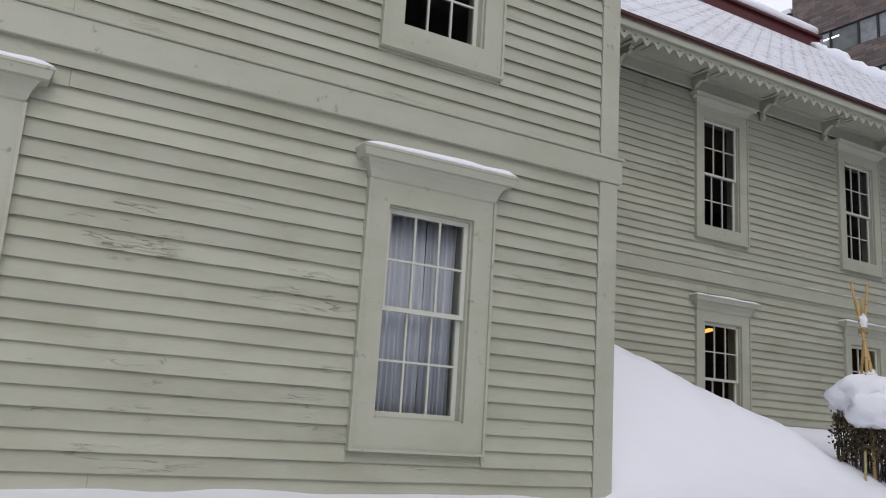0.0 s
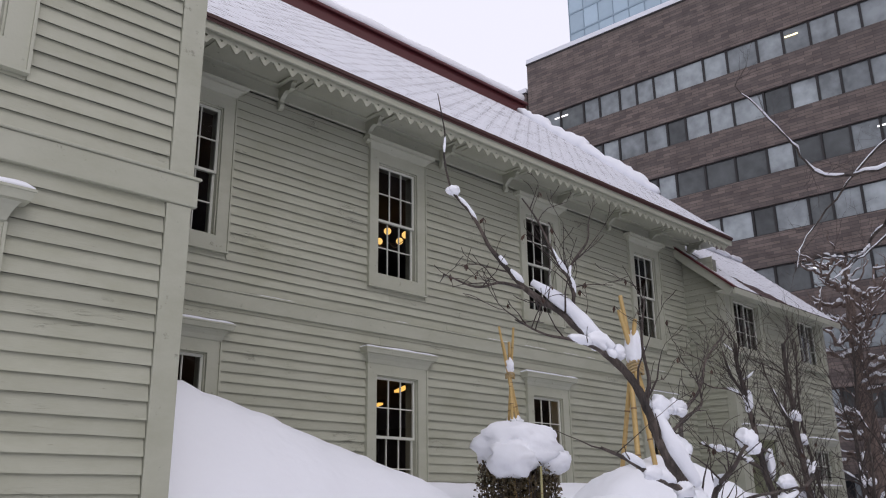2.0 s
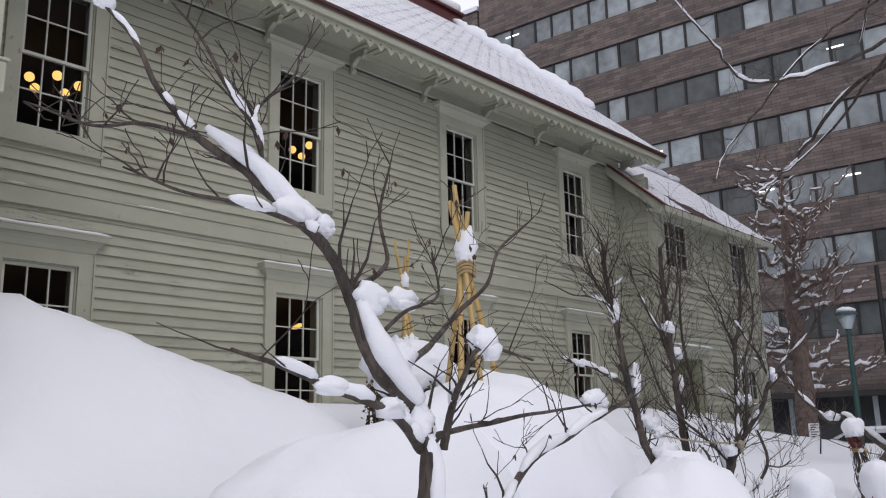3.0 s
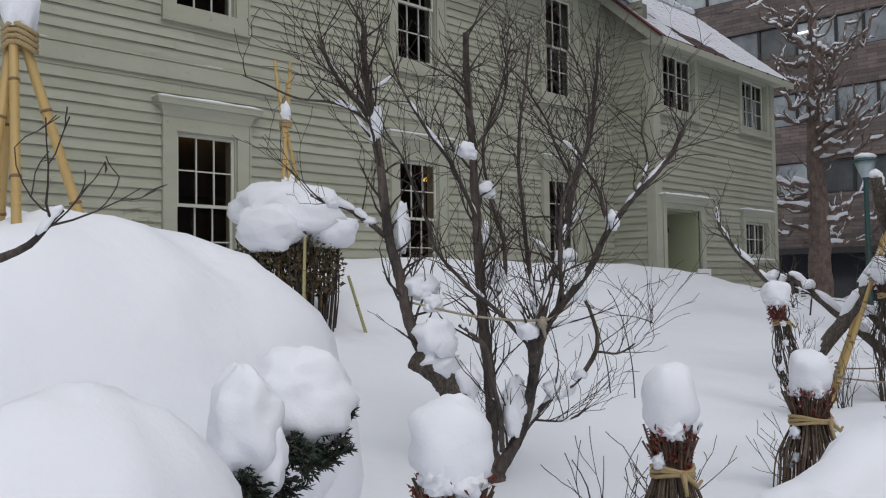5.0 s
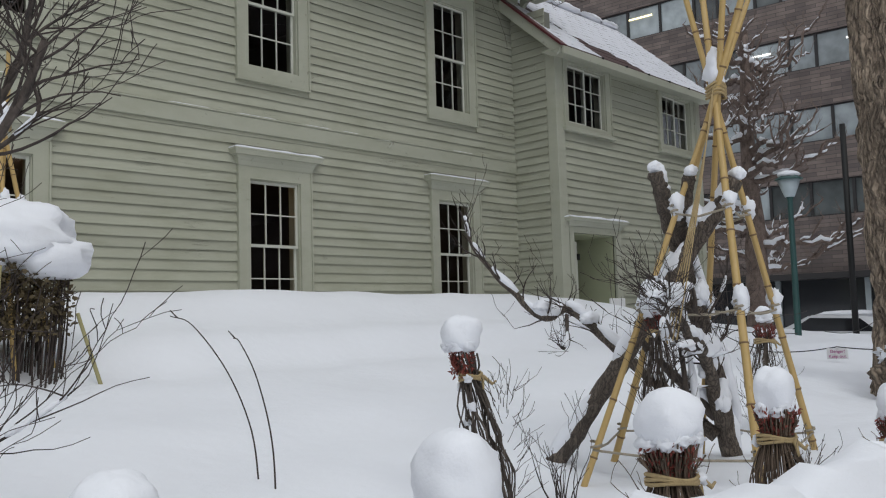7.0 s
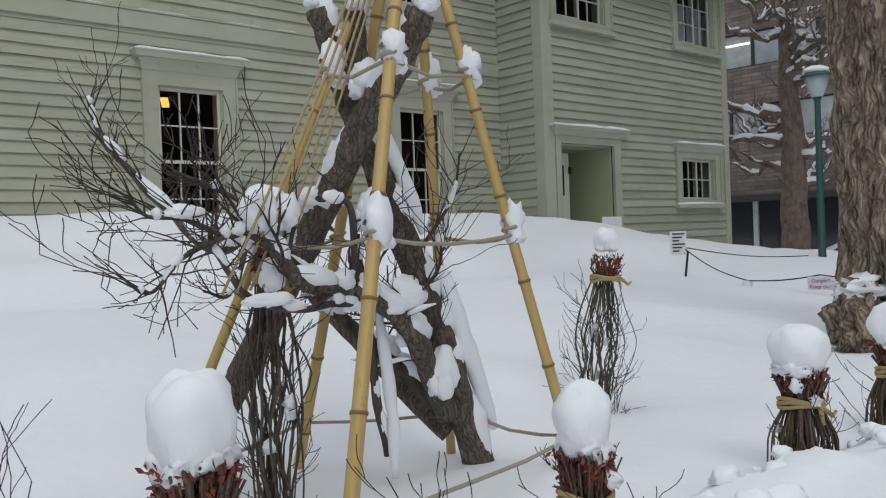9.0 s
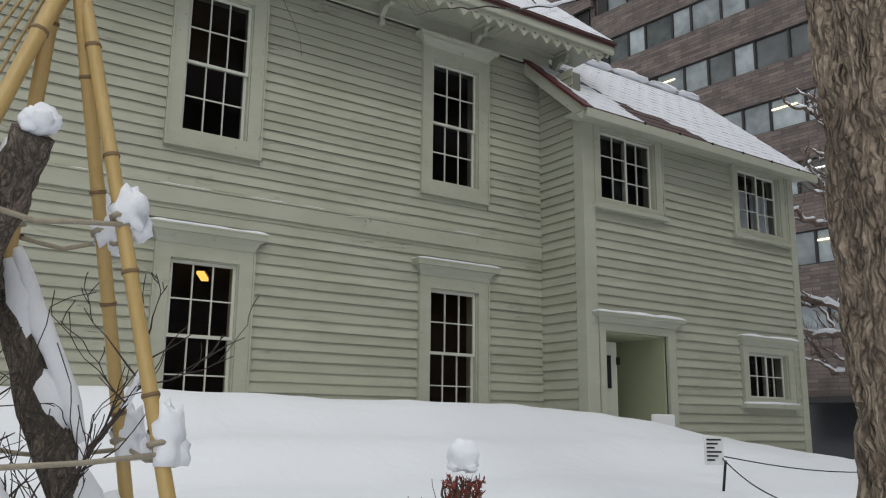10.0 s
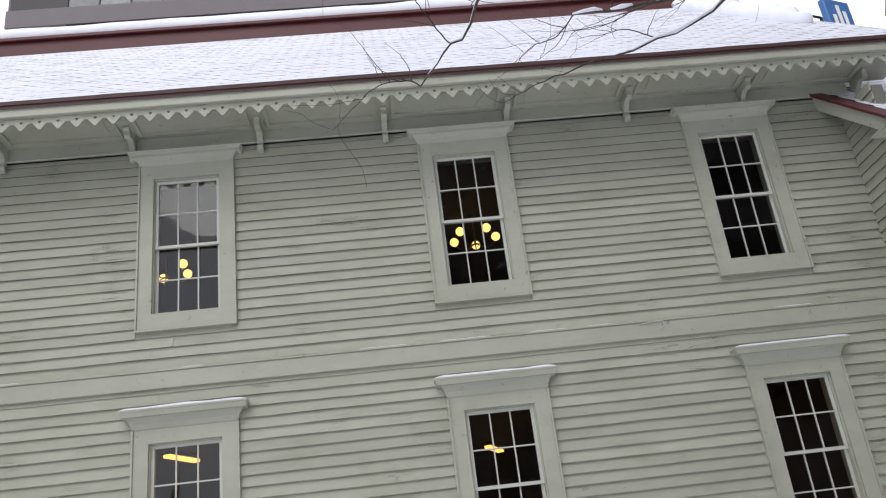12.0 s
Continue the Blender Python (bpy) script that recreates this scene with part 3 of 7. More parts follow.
def double_hung(name, x0, w, zb, oz0, oz1, zm, ztop, y, side=0.165, snow=0.03, curtain=False, crown_z=None, label=""):
    win = thing(name, label or "sash window with six panes over six, pale green casing", "window", "sash windows of the house", "structure")
    x1 = x0 + w
    ox0, ox1 = x0 + side, x1 - side
    cz = crown_z or ztop - 0.22
    j = casing(win, x0, x1, zb, cz, ox0, ox1, oz0, oz1, y)
    crown(win, x0, x1, y - 0.02, cz, ztop, 0.172, snow, x0)
    sash(win, ox0 + j, ox1 - j, zm - 0.02, oz1 - j, y + 0.02, 3, 2)
    sash(win, ox0 + j, ox1 - j, oz0 + j, zm + 0.025, y + 0.062, 3, 2)
    if curtain:
        b = Buf()
        for a, c in ((ox0 - 0.03, ox0 + 0.60 * (ox1 - ox0)), (ox0 + 0.62 * (ox1 - ox0), ox1 + 0.03)):
            n = 70
            base = len(b.v)
            for i in range(n + 1):
                x = lerp(a, c, i / n)
                yy = y + 0.20 + 0.022 * math.sin(i * 0.75 + 0.8 * math.sin(i * 0.21)) + 0.01 * noise.noise(Vector((x * 9, 0, 0)))
                b.v += [(x, yy, oz0 - 0.05), (x + 0.01 * math.sin(i * .3), yy * 1.0 - 0.004, (oz0 + oz1) / 2), (x, yy, oz1 + 0.02)]
            for i in range(n):
                o = base + 3 * i
                b.f += [(o, o + 3, o + 4, o + 1), (o + 1, o + 4, o + 5, o + 2)]
        cu = tagged(b.done("curtain", M_CURTAIN), "sheer white curtain hanging in loose folds behind panes", "curtain")
        sol = cu.modifiers.new("thickness", "SOLIDIFY")
        sol.thickness = 0.003
        rod = Buf()
        rod.tube([(ox0 - 0.08, y + 0.2, oz1 + 0.03), (ox1 + 0.08, y + 0.2, oz1 + 0.03)], [0.01, 0.01], 8)
        tagged(rod.done("curtain_rod", M_BRASS), "thin metal curtain rod over a window", "curtain rod")
    return win


COURSE = 0.128
COURSE_A = 0.1255
# main hall: four bays
BAY_X = [5.875 + 3.545 * k for k in range(4)]
BW = 1.145
wins, holes, blocks = [], [], []
for k, bx in enumerate(BAY_X):
    double_hung("window_%d" % (k + 1), bx, BW, 4.92, 5.11, 6.92, 6.0, 7.27, WALL_B, snow=0.0, crown_z=7.11,
                label="upper sash window of twelve panes, pale green casing")
    double_hung("window_%d" % (k + 5), bx, BW, 1.62, 1.80, 3.585, 2.71, 3.955, WALL_B, snow=0.05, crown_z=3.74,
                label="lower sash window of twelve panes, snow on its cornice")
    for a, b in ((5.11, 6.92), (1.80, 3.585)):
        holes.append((bx + 0.165, bx + BW - 0.165, a, b))
    for a, b in ((4.90, 7.15), (1.6, 3.86)):
        blocks.append((bx - 0.02, bx + BW + 0.02, a, b))
wall_b = wall_core("wall_main", B_LEFT, B_RIGHT, WALL_B, 0.2, 0.2, 8.3, holes, "pale grey-green clapboard wall of the main hall")
FRIEZE_Z = 7.32
clapboards(wall_b, B_LEFT, P_LEFT - 0.01, WALL_B, 4.155 - 24 * COURSE, 4.21, COURSE, blocks)
clapboards(wall_b, B_LEFT, P_LEFT - 0.01, WALL_B, 4.441, FRIEZE_Z, COURSE, blocks)
tagged(part("belt_course_main", bevelled(boxes((B_LEFT, P_LEFT - 0.02, -0.045, 0.02, 4.205, 4.405))), M_TRIM), "flat pale green belt board between storeys", "trim", kind="structure")
tagged(part("belt_drip_main", bevelled(boxes((B_LEFT, P_LEFT - 0.02, -0.06, 0.0, 4.406, 4.43)), 0.004), M_TRIM), "narrow drip moulding above the belt board", "trim", kind="structure")
tagged(part("frieze_main", bevelled(boxes((B_LEFT, 18.9, -0.05, 0.0, FRIEZE_Z, 7.52), (B_LEFT, 18.9, -0.075, 0.0, FRIEZE_Z + 0.0, FRIEZE_Z + 0.035))), M_TRIM), "plain frieze board below the eaves", "trim", kind="structure")

# front wing
aw = [("window_9", 2.20, 1.09, 1.53, 1.75, 3.34, 2.56, 3.73, True), ("window_10", 2.20, 1.09, 4.615, 4.82, 6.43, 5.60, 6.79, False), ("window_11", -1.27, 1.09, 1.53, 1.75, 3.34, 2.56, 3.73, True)]
holes, blocks = [], []
for nm, x, w, zb, o0, o1, zm, zt, cur in aw:
    double_hung(nm, x, w, zb, o0, o1, zm, zt, WALL_A, side=0.17, snow=0.07 if cur else 0.0, curtain=cur,
                label="sash window with white curtains, snow on its cornice" if cur else "upper sash window with dark panes, pale casing")
    holes.append((x + 0.17, x + w - 0.17, o0, o1))
    blocks.append((x - 0.02, x + w + 0.02, zb - 0.02, zt - 0.1))


def rake_x(z):
    return 9.9 if z < 6.95 else 4.50 - (z - 6.95) / 0.80


wall_a = wall_core("wall_front_wing", -6.0, A_RIGHT - 0.02, WALL_A, 0.2, 0.2, 6.9, holes, "pale grey-green clapboard wall of the front wing")
bm = bmesh.new()
tri = [(-6.0, 6.9), (A_RIGHT - 0.02, 6.9), (0.2, 10.5), (-6.0, 10.5)]
fr = [bm.verts.new((x, WALL_A, z)) for x, z in tri]
bk = [bm.verts.new((x, WALL_A + 0.2, z)) for x, z in tri]
bm.faces.new(fr)
bm.faces.new(list(reversed(bk)))
for i in range(4):
    bm.faces.new((fr[i], bk[i], bk[(i + 1) % 4], fr[(i + 1) % 4]))
part("gable", bm, M_CORE, wall_a)
clapboards(wall_a, -6.0, 4.405, WALL_A, 3.94 - 25 * COURSE_A, 3.94, COURSE_A, blocks)
clapboards(wall_a, -6.0, 4.405, WALL_A, 4.185, 8.6, COURSE_A, blocks, rake_x)
tagged(part("belt_course_front", bevelled(boxes((-6.0, 4.65, WALL_A - 0.05, WALL_A + 0.02, 3.94, 4.16), (-6.0, 4.67, WALL_A - 0.066, WALL_A, 4.162, 4.185))), M_TRIM), "flat pale green belt board between storeys", "trim", kind="structure")
tagged(part("corner_board_front", bevelled(boxes((4.41, 4.61, WALL_A - 0.035, WALL_A + 0.2, 0.5, 3.938), (4.41, 4.61, WALL_A - 0.035, WALL_A + 0.2, 4.19, 7.0))), M_TRIM), "pale green corner board of the front wing", "trim", kind="structure")
wall_as = wall_core("wall_front_wing_side", -0.0, 3.7, 0, 0.2, 0.2, 7.3, [], "clapboard side wall of the front wing")
wall_as.matrix_world = pose(A_RIGHT, WALL_A + 0.01, 0, 0, 0, 90)
clapboards(wall_as, 0.2, 3.7, 0, 0.9, 7.2, COURSE, [])
for ch in wall_as.children:
    ch.matrix_local = pose(ch.matrix_local.translation.x, -0.0, ch.matrix_local.translation.z)

# rear wing
PX = [(18.93, 1.46, 4.90, 5.03, 6.10, 19.05, 20.25), (22.17, 1.46, 4.90, 5.04, 6.11, 22.31, 23.50)]
holes = [(p[5], p[6], p[3], p[4]) for p in PX] + [(19.05, 20.36, 0.8, 3.09), (22.31, 23.40, 2.22, 2.97)]
blocks = [(p[0], p[0] + p[1], p[2] - 0.03, p[4] + 0.14) for p in PX] + [(18.9, 20.56, 0.5, 3.3), (22.12, 23.53, 2.1, 3.2)]
wall_p = wall_core("wall_rear_wing", P_LEFT, P_RIGHT, WALL_P, 0.2, 0.2, 6.42, holes, "pale grey-green clapboard wall of the rear wing")
clapboards(wall_p, P_LEFT + 0.18, P_RIGHT - 0.12, WALL_P, 0.6, 6.4, 0.137, blocks)
tagged(part("corner_board_rear_left", bevelled(boxes((P_LEFT - 0.03, P_LEFT + 0.2, WALL_P - 0.04, WALL_P + 0.16, 0.5, 6.36))), M_TRIM), "pale green corner board of the rear wing", "trim", kind="structure")
tagged(part("corner_board_rear_right", bevelled(boxes((P_RIGHT - 0.14, P_RIGHT + 0.03, WALL_P - 0.04, WALL_P + 0.16, 0.5, 6.36))), M_TRIM), "pale green corner board of the rear wing", "trim", kind="structure")
wall_ps = thing("wall_rear_wing_side", "narrow clapboard return wall of the rear wing", "wall", kind="structure")
part("core", boxes((P_LEFT, P_LEFT + 0.15, WALL_P + 0.16, 0.0, 0.2, 7.0)), M_CORE, wall_ps)
row, z = 0, 0.9
while z < 6.95:
    me = board_mesh(0.76, 0.137, 0.03, row, 0.003)
    ob = link("clapboard", me, M_BOARD, wall_ps)
    ob.matrix_local = pose(P_LEFT, -0.005, z, 0, 0, -90)
    z += 0.137
    row += 1


def twin_window(name, x, w, zb, o0, o1, ox0, ox1, y, rows, head, label, snowy=False):
    win = thing(name, label, "window", "casement windows of the rear wing", "structure")
    casing(win, x, x + w, zb, head, ox0, ox1, o0, o1, y, 0.045)
    mid = (ox0 + ox1) / 2
    sash(win, ox0 + 0.014, mid + 0.02, o0 + 0.014, o1 - 0.014, y + 0.02, 2, rows)
    sash(win, mid - 0.02, ox1 - 0.014, o0 + 0.014, o1 - 0.014, y + 0.06, 2, rows)
    part("sill", bevelled(boxes((x - 0.06, x + w + 0.06, y - 0.11, y, zb - 0.03, zb + 0.04))), M_TRIM, win)
    if snowy:
        crown(win, x, x + w, y - 0.01, head, head + 0.15, 0.13, 0.05, x)
        b = Buf()
        b.tube([(x - 0.04, y - 0.06, zb + 0.045), (x + w * 0.5, y - 0.06, zb + 0.05), (x + w + 0.04, y - 0.06, zb + 0.045)], [0.025, 0.035, 0.025], 8)
        b.done("snow_strip", M_SNOW, win)
    return win


for i, p in enumerate(PX):
    twin_window("window_%d" % (12 + i), p[0], p[1], p[2], p[3], p[4], p[5], p[6], WALL_P, 3, 6.2, "paired six-pane casement window under the eaves")
twin_window("window_14", 22.16, 1.39, 2.10, 2.22, 2.97, 22.31, 23.40, WALL_P, 2, 3.07, "small low casement window with snowy cornice", True)
# pale blinds behind the far upper window
tagged(part("window_blind", boxes((22.36, 22.80, WALL_P + 0.16, WALL_P + 0.17, 5.08, 5.8), (22.9, 23.40, WALL_P + 0.16, WALL_P + 0.17, 5.08, 5.78))
            , M_CURTAIN), "pale blinds drawn up behind a casement", "blind")

door = thing("door_1", "recessed side entrance with a pale panelled door standing in it", "door", kind="structure")
part("casing", boxes((18.93, 19.05, WALL_P - 0.05, WALL_P + 0.02, 0.6, 3.2), (20.36, 20.53, WALL_P - 0.05, WALL_P + 0.02, 0.6, 3.2), (19.05, 20.36, WALL_P - 0.05, WALL_P + 0.02, 3.09, 3.2)), M_TRIM, door)
crown(door, 18.93, 20.53, WALL_P - 0.01, 3.2, 3.34, 0.17, 0.06, 3.3)
part("recess", boxes((20.33, 20.40, WALL_P + 0.02, WALL_P + 1.15, 0.6, 3.15), (19.0, 19.075, WALL_P + 0.02, WALL_P + 1.15, 0.6, 3.15),
                     (19.075, 20.33, WALL_P + 1.1, WALL_P + 1.15, 0.6, 3.15), (19.075, 20.33, WALL_P + 0.02, WALL_P + 1.1, 3.07, 3.15), (19.075, 20.33, WALL_P + 0.02, WALL_P + 1.1, 0.6, 0.9)), M_RECESS, door)
leaf = part("door_leaf", bevelled(boxes((19.08, 19.62, WALL_P + 0.3, WALL_P + 0.35, 0.9, 2.98), (19.16, 19.27, WALL_P + 0.285, WALL_P + 0.3, 1.1, 2.0), (19.36, 19.5, WALL_P + 0.285, WALL_P + 0.3, 1.1, 2.0))), M_DOOR, door)
part("pane", boxes((19.18, 19.48, WALL_P + 0.285, WALL_P + 0.299, 2.3, 2.78)), M_CARGLASS, leaf, "dark door pane")
part("hinge", boxes((19.6, 19.65, WALL_P + 0.27, WALL_P + 0.3, 2.65, 2.76)), M_IRON, leaf)
part("hinge", boxes((19.6, 19.65, WALL_P + 0.27, WALL_P + 0.3, 1.75, 1.86)), M_IRON, leaf)
tagged(part("notice_box", bevelled(boxes((19.55, 20.0, -1.35, -1.3, 1.5, 1.93)), 0.01), M_PAPER), "white notice board standing in snow by a door", "sign")

# ---------------------------------------------------------------- eaves and roofs
EAVE_Y, EAVE_Z, SLOPE = -0.92, 7.60, 0.885
GABLE_X = 19.5
RIDGE_Y = 5.22


def fringe(name, length, holes_r=0.022, pitch=0.215, drop=0.2, thick=0.028):
    """Sawn bargeboard: pointed teeth, each pierced by a round hole."""
    bm = bmesh.new()
    n = int(length / pitch)
    for i in range(n):
        x0, x1 = i * pitch, (i + 1) * pitch
        xm = (x0 + x1) / 2
        outer = [(x0, drop), (x0, 0.085), (x0 + 0.02, 0.092), (xm - 0.012, 0.0), (xm + 0.012, 0.0), (x1 - 0.02, 0.092), (x1, 0.085), (x1, drop)]
        k = len(outer)
        hole = []
        hc = (xm, 0.105)
        for ox, oz in outer:
            d = Vector((ox - hc[0], oz - hc[1]))
            d.normalize()
            hole.append((hc[0] + d.x * holes_r, hc[1] + d.y * holes_r))
        of = [bm.verts.new((x, 0, z)) for x, z in outer]
        hf = [bm.verts.new((x, 0, z)) for x, z in hole]
        ob = [bm.verts.new((x, thick, z)) for x, z in outer]
        hb = [bm.verts.new((x, thick, z)) for x, z in hole]
        for a in range(k):
            b = (a + 1) % k
            bm.faces.new((of[a], of[b], hf[b], hf[a]))
            bm.faces.new((ob[b], ob[a], hb[a], hb[b]))
            bm.faces.new((hf[a], hf[b], hb[b], hb[a]))
            if a not in (k - 1,):
                bm.faces.new((of[b], of[a], ob[a], ob[b]))
    return bm


trim = part("bargeboard_main", fringe("b", GABLE_X - B_LEFT - 0.1), M_TRIM)
trim.matrix_world = pose(B_LEFT + 0.1, EAVE_Y + 0.08, 7.28)
tagged(trim, "sawtooth bargeboard with pierced holes along the eaves", "trim", kind="structure")
tagged(part("fascia_main", bevelled(boxes((B_LEFT, GABLE_X, EAVE_Y + 0.02, EAVE_Y + 0.075, 7.44, 7.585))), M_TRIM), "pale green fascia above the bargeboard", "trim", kind="structure")
tagged(part("eave_edge_main", boxes((B_LEFT, GABLE_X + 0.02, EAVE_Y - 0.015, EAVE_Y + 0.1, 7.587, 7.632)), M_ROOF), "dark red drip edge of the roof", "trim", kind="structure")
soff = boxes((B_LEFT, GABLE_X - 0.05, EAVE_Y + 0.11, -0.05, 7.515, 7.545))
for k in range(9):
    a = 6.11 - 1.61 + 1.61 * k + 0.1
    b = a + 1.41
    if b < GABLE_X:
        for r in ((a, b, -0.74, -0.70), (a, b, -0.2, -0.16), (a, a + 0.04, -0.7, -0.2), (b - 0.04, b, -0.7, -0.2)):
            box(soff, r[0], r[1], r[2], r[3], 7.485, 7.513)
        box(soff, a + 0.14, b - 0.14, -0.6, -0.3, 7.5, 7.513)
tagged(part("soffit_main", soff, M_TRIM), "panelled soffit boards under the main eaves", "soffit", kind="structure")


def bracket_mesh():
    """A scroll-sawn eaves bracket, 7 cm thick."""
    pts = [(0.0, -0.34), (0.05, -0.33), (0.075, -0.27), (0.06, -0.22), (0.085, -0.17), (0.15, -0.12), (0.22, -0.10), (0.27, -0.135), (0.315, -0.11), (0.32, -0.05), (0.36, -0.03), (0.36, 0.0), (0.0, 0.0)]
    bm = bmesh.new()
    a = [bm.verts.new((-0.035, -d, h)) for d, h in pts]
    b = [bm.verts.new((0.035, -d, h)) for d, h in pts]
    bm.faces.new(a)
    bm.faces.new(list(reversed(b)))
    for i in range(len(pts)):
        j = (i + 1) % len(pts)
        bm.faces.new((a[i], b[i], b[j], a[j]))
    return bm


br = part("eaves_bracket", bracket_mesh(), M_TRIM)
br.matrix_world = pose(6.11, -0.05, 7.514)
tagged(br, "scroll-sawn pale green bracket under the eaves", "bracket", "eaves brackets")
for k in range(1, 9):
    copy_thing(br, pose(6.11 + 1.61 * k, -0.05, 7.514))


def roof_slab(name, x0, x1, y0, z0, y1, z1, thick, m, label):
    bm = bmesh.new()
    q = [(y0, z0), (y1, z1), (y1, z1 - thick), (y0 + 0.0, z0 - thick)]
    a = [bm.verts.new((x0, y, z)) for y, z in q]
    b = [bm.verts.new((x1, y, z)) for y, z in q]
    bm.faces.new(a)
    bm.faces.new(list(reversed(b)))
    for i in range(4):
        bm.faces.new((a[i], b[i], b[(i + 1) % 4], a[(i + 1) % 4]))
    return tagged(part(name, bm, m), label, "roof", kind="structure")


def snow_courses(roof, x0, x1, y0, z0, y1, z1, course, seed, bare=0.0, gap=0.018, rise=0.02):
    """Snow lying on each shingle course, its lower edge ragged, the butts showing as thin dark lines."""
    d = Vector((0, y1 - y0, z1 - z0))
    L = d.length
    d.normalize()
    up = Vector((0, -d.z, d.y))
    n = int(L / course)
    nx = int((x1 - x0) / 0.06)
    b, butt = Buf(), Buf()
    for r in range(n):
        s0, s1 = r * course, (r + 1) * course
        base = len(b.v)
        keep = []
        for i in range(nx + 1):
            x = lerp(x0, x1, i / nx)
            q = noise.noise(Vector((x * 2.2, r * 3.7, seed))) + 0.6 * noise.noise(Vector((x * 8.0, r * 9.1, seed)))
            g = gap * max(0.0, 0.35 + 1.1 * q)
            e = 0.002 * noise.noise(Vector((x * 5, r, seed)))
            patch = noise.noise(Vector((x * 0.5, r * course * 0.8, seed + 9))) + 0.5 * noise.noise(Vector((x * 1.7, r * course * 2.0, seed + 3)))
            slide = abs(x - x0 - 0.25 - 0.75 * max(0.0, 1.9 - s0)) - 0.1 - 0.22 * max(0.0, 1.9 - s0)
            keep.append(not bare or slide + 0.8 * patch > 0.0)
            seam = (i + 3 * (r % 2)) % 6 == 0
            o = Vector((x, y0, z0))
            hb = max(0.0, min(1.0, 0.62 + 0.6 * q)) * gap
            b.v += [o + d * (s0 - 0.002) + up * (hb + 0.001), o + d * (s0 + 0.007) + up * (hb + (0.001 if seam else rise * 0.5 + e)), o + d * s1 + up * (0.001 if seam else 0.004 + e * 0.5)]
            butt.v += [o + d * s0 + up * -0.01, o + d * s0 + up * hb, o + d * (s0 + 0.03) + up * hb]
        for i in range(nx):
            if keep[i] and keep[i + 1]:
                o = base + 3 * i
                b.f += [(o, o + 3, o + 4, o + 1), (o + 1, o + 4, o + 5, o + 2)]
            o = base + 3 * i
            butt.f += [(o, o + 3, o + 4, o + 1), (o + 1, o + 4, o + 5, o + 2)]
    tagged(butt.done("shingle_courses", M_ROOF, roof, "exposed shingle butts", smooth=False), kind="stuff")
    return tagged(b.done("snow_layer", M_ROOFSNOW, roof, "thin snow over shingle courses", smooth=False), kind="stuff")




def ledge_snow(name, x0, x1, y, z, seed, label):
    """A thin broken line of snow caught on a ledge."""
    b, x = Buf(), x0
    rnd = random.Random(seed)
    while x < x1:
        w = rnd.uniform(0.08, 0.7)
        if rnd.random() < 0.55:
            n = max(3, int(w / 0.06))
            b.tube([(x + w * i / n, y, z + 0.001) for i in range(n + 1)], [0.002] + [0.007 + 0.004 * noise.noise(Vector((x + i * 0.5, seed, 0))) for i in range(n - 1)] + [0.002], 6)
        x += w + rnd.uniform(0.02, 0.4)
    tagged(b.done(name, M_SNOW), label, "snow")


ledge_snow("belt_snow", 6.0, P_LEFT - 0.1, -0.045, 4.431, 3, "thin broken line of snow on the belt ledge")
bent = spline([(15.35, -0.05, 4.387), (15.51, -0.07, 4.40), (15.625, -0.075, 4.395), (15.64, -0.07, 4.343), (15.59, -0.05, 4.30)])
wire = Buf()
wire.tube(bent, [0.006] * len(bent), 6)
tagged(wire.done("bent_wire", M_SASH, None), "thin white bent wire on the belt board", "wire")

RZ = EAVE_Z + 0.04
ridge_z = RZ + SLOPE * (RIDGE_Y - EAVE_Y)
roof_b = roof_slab("roof_main", 0.5, GABLE_X, EAVE_Y, RZ, RIDGE_Y, ridge_z, 0.1, M_ROOF, "red-brown shingle roof under thin snow")
snow_courses(roof_b, 0.5, GABLE_X - 0.03, EAVE_Y + 0.02, RZ + 0.018, RIDGE_Y - 0.35, RZ + 0.018 + SLOPE * (RIDGE_Y - 0.35 - EAVE_Y), 0.19, 1.0, gap=0.006, rise=0.012)
roof_slab("roof_main_back", 0.5, GABLE_X, 2 * RIDGE_Y - EAVE_Y, RZ, RIDGE_Y, ridge_z, 0.1, M_ROOF, "back slope of the shingle roof")
tagged(part("ridge_board", bevelled(boxes((0.5, 19.6, RIDGE_Y - 0.17, RIDGE_Y + 0.2, ridge_z - 0.25, ridge_z + 0.17), (0.5, 19.62, RIDGE_Y - 0.25, RIDGE_Y + 0.25, ridge_z + 0.17, ridge_z + 0.25)), 0.01), M_RED), "dark red ridge board of the roof", "trim", kind="structure")
b = Buf()
n = 60
b.tube([(lerp(0.6, 19.5, i / n), RIDGE_Y, ridge_z + 0.40 + 0.02 * noise.noise(Vector((i * 0.4, 0, 0)))) for i in range(n + 1)], [0.2 + 0.03 * noise.noise(Vector((i * 0.3, 2, 0))) for i in range(n + 1)], 12)
tagged(b.done("ridge_snow", M_SNOW), "rounded snow lying along the roof ridge", "snow")
fin = Buf()
fin.tube([(19.55, RIDGE_Y, ridge_z + 0.2), (19.55, RIDGE_Y, ridge_z + 0.32), (19.55, RIDGE_Y, ridge_z + 0.4), (19.55, RIDGE_Y, ridge_z + 0.5), (19.55, RIDGE_Y, ridge_z + 0.62)], [0.1, 0.06, 0.09, 0.07, 0.01], 8)
tagged(fin.done("ridge_finial", M_TRIM), "small pale finial at the ridge end", "finial")
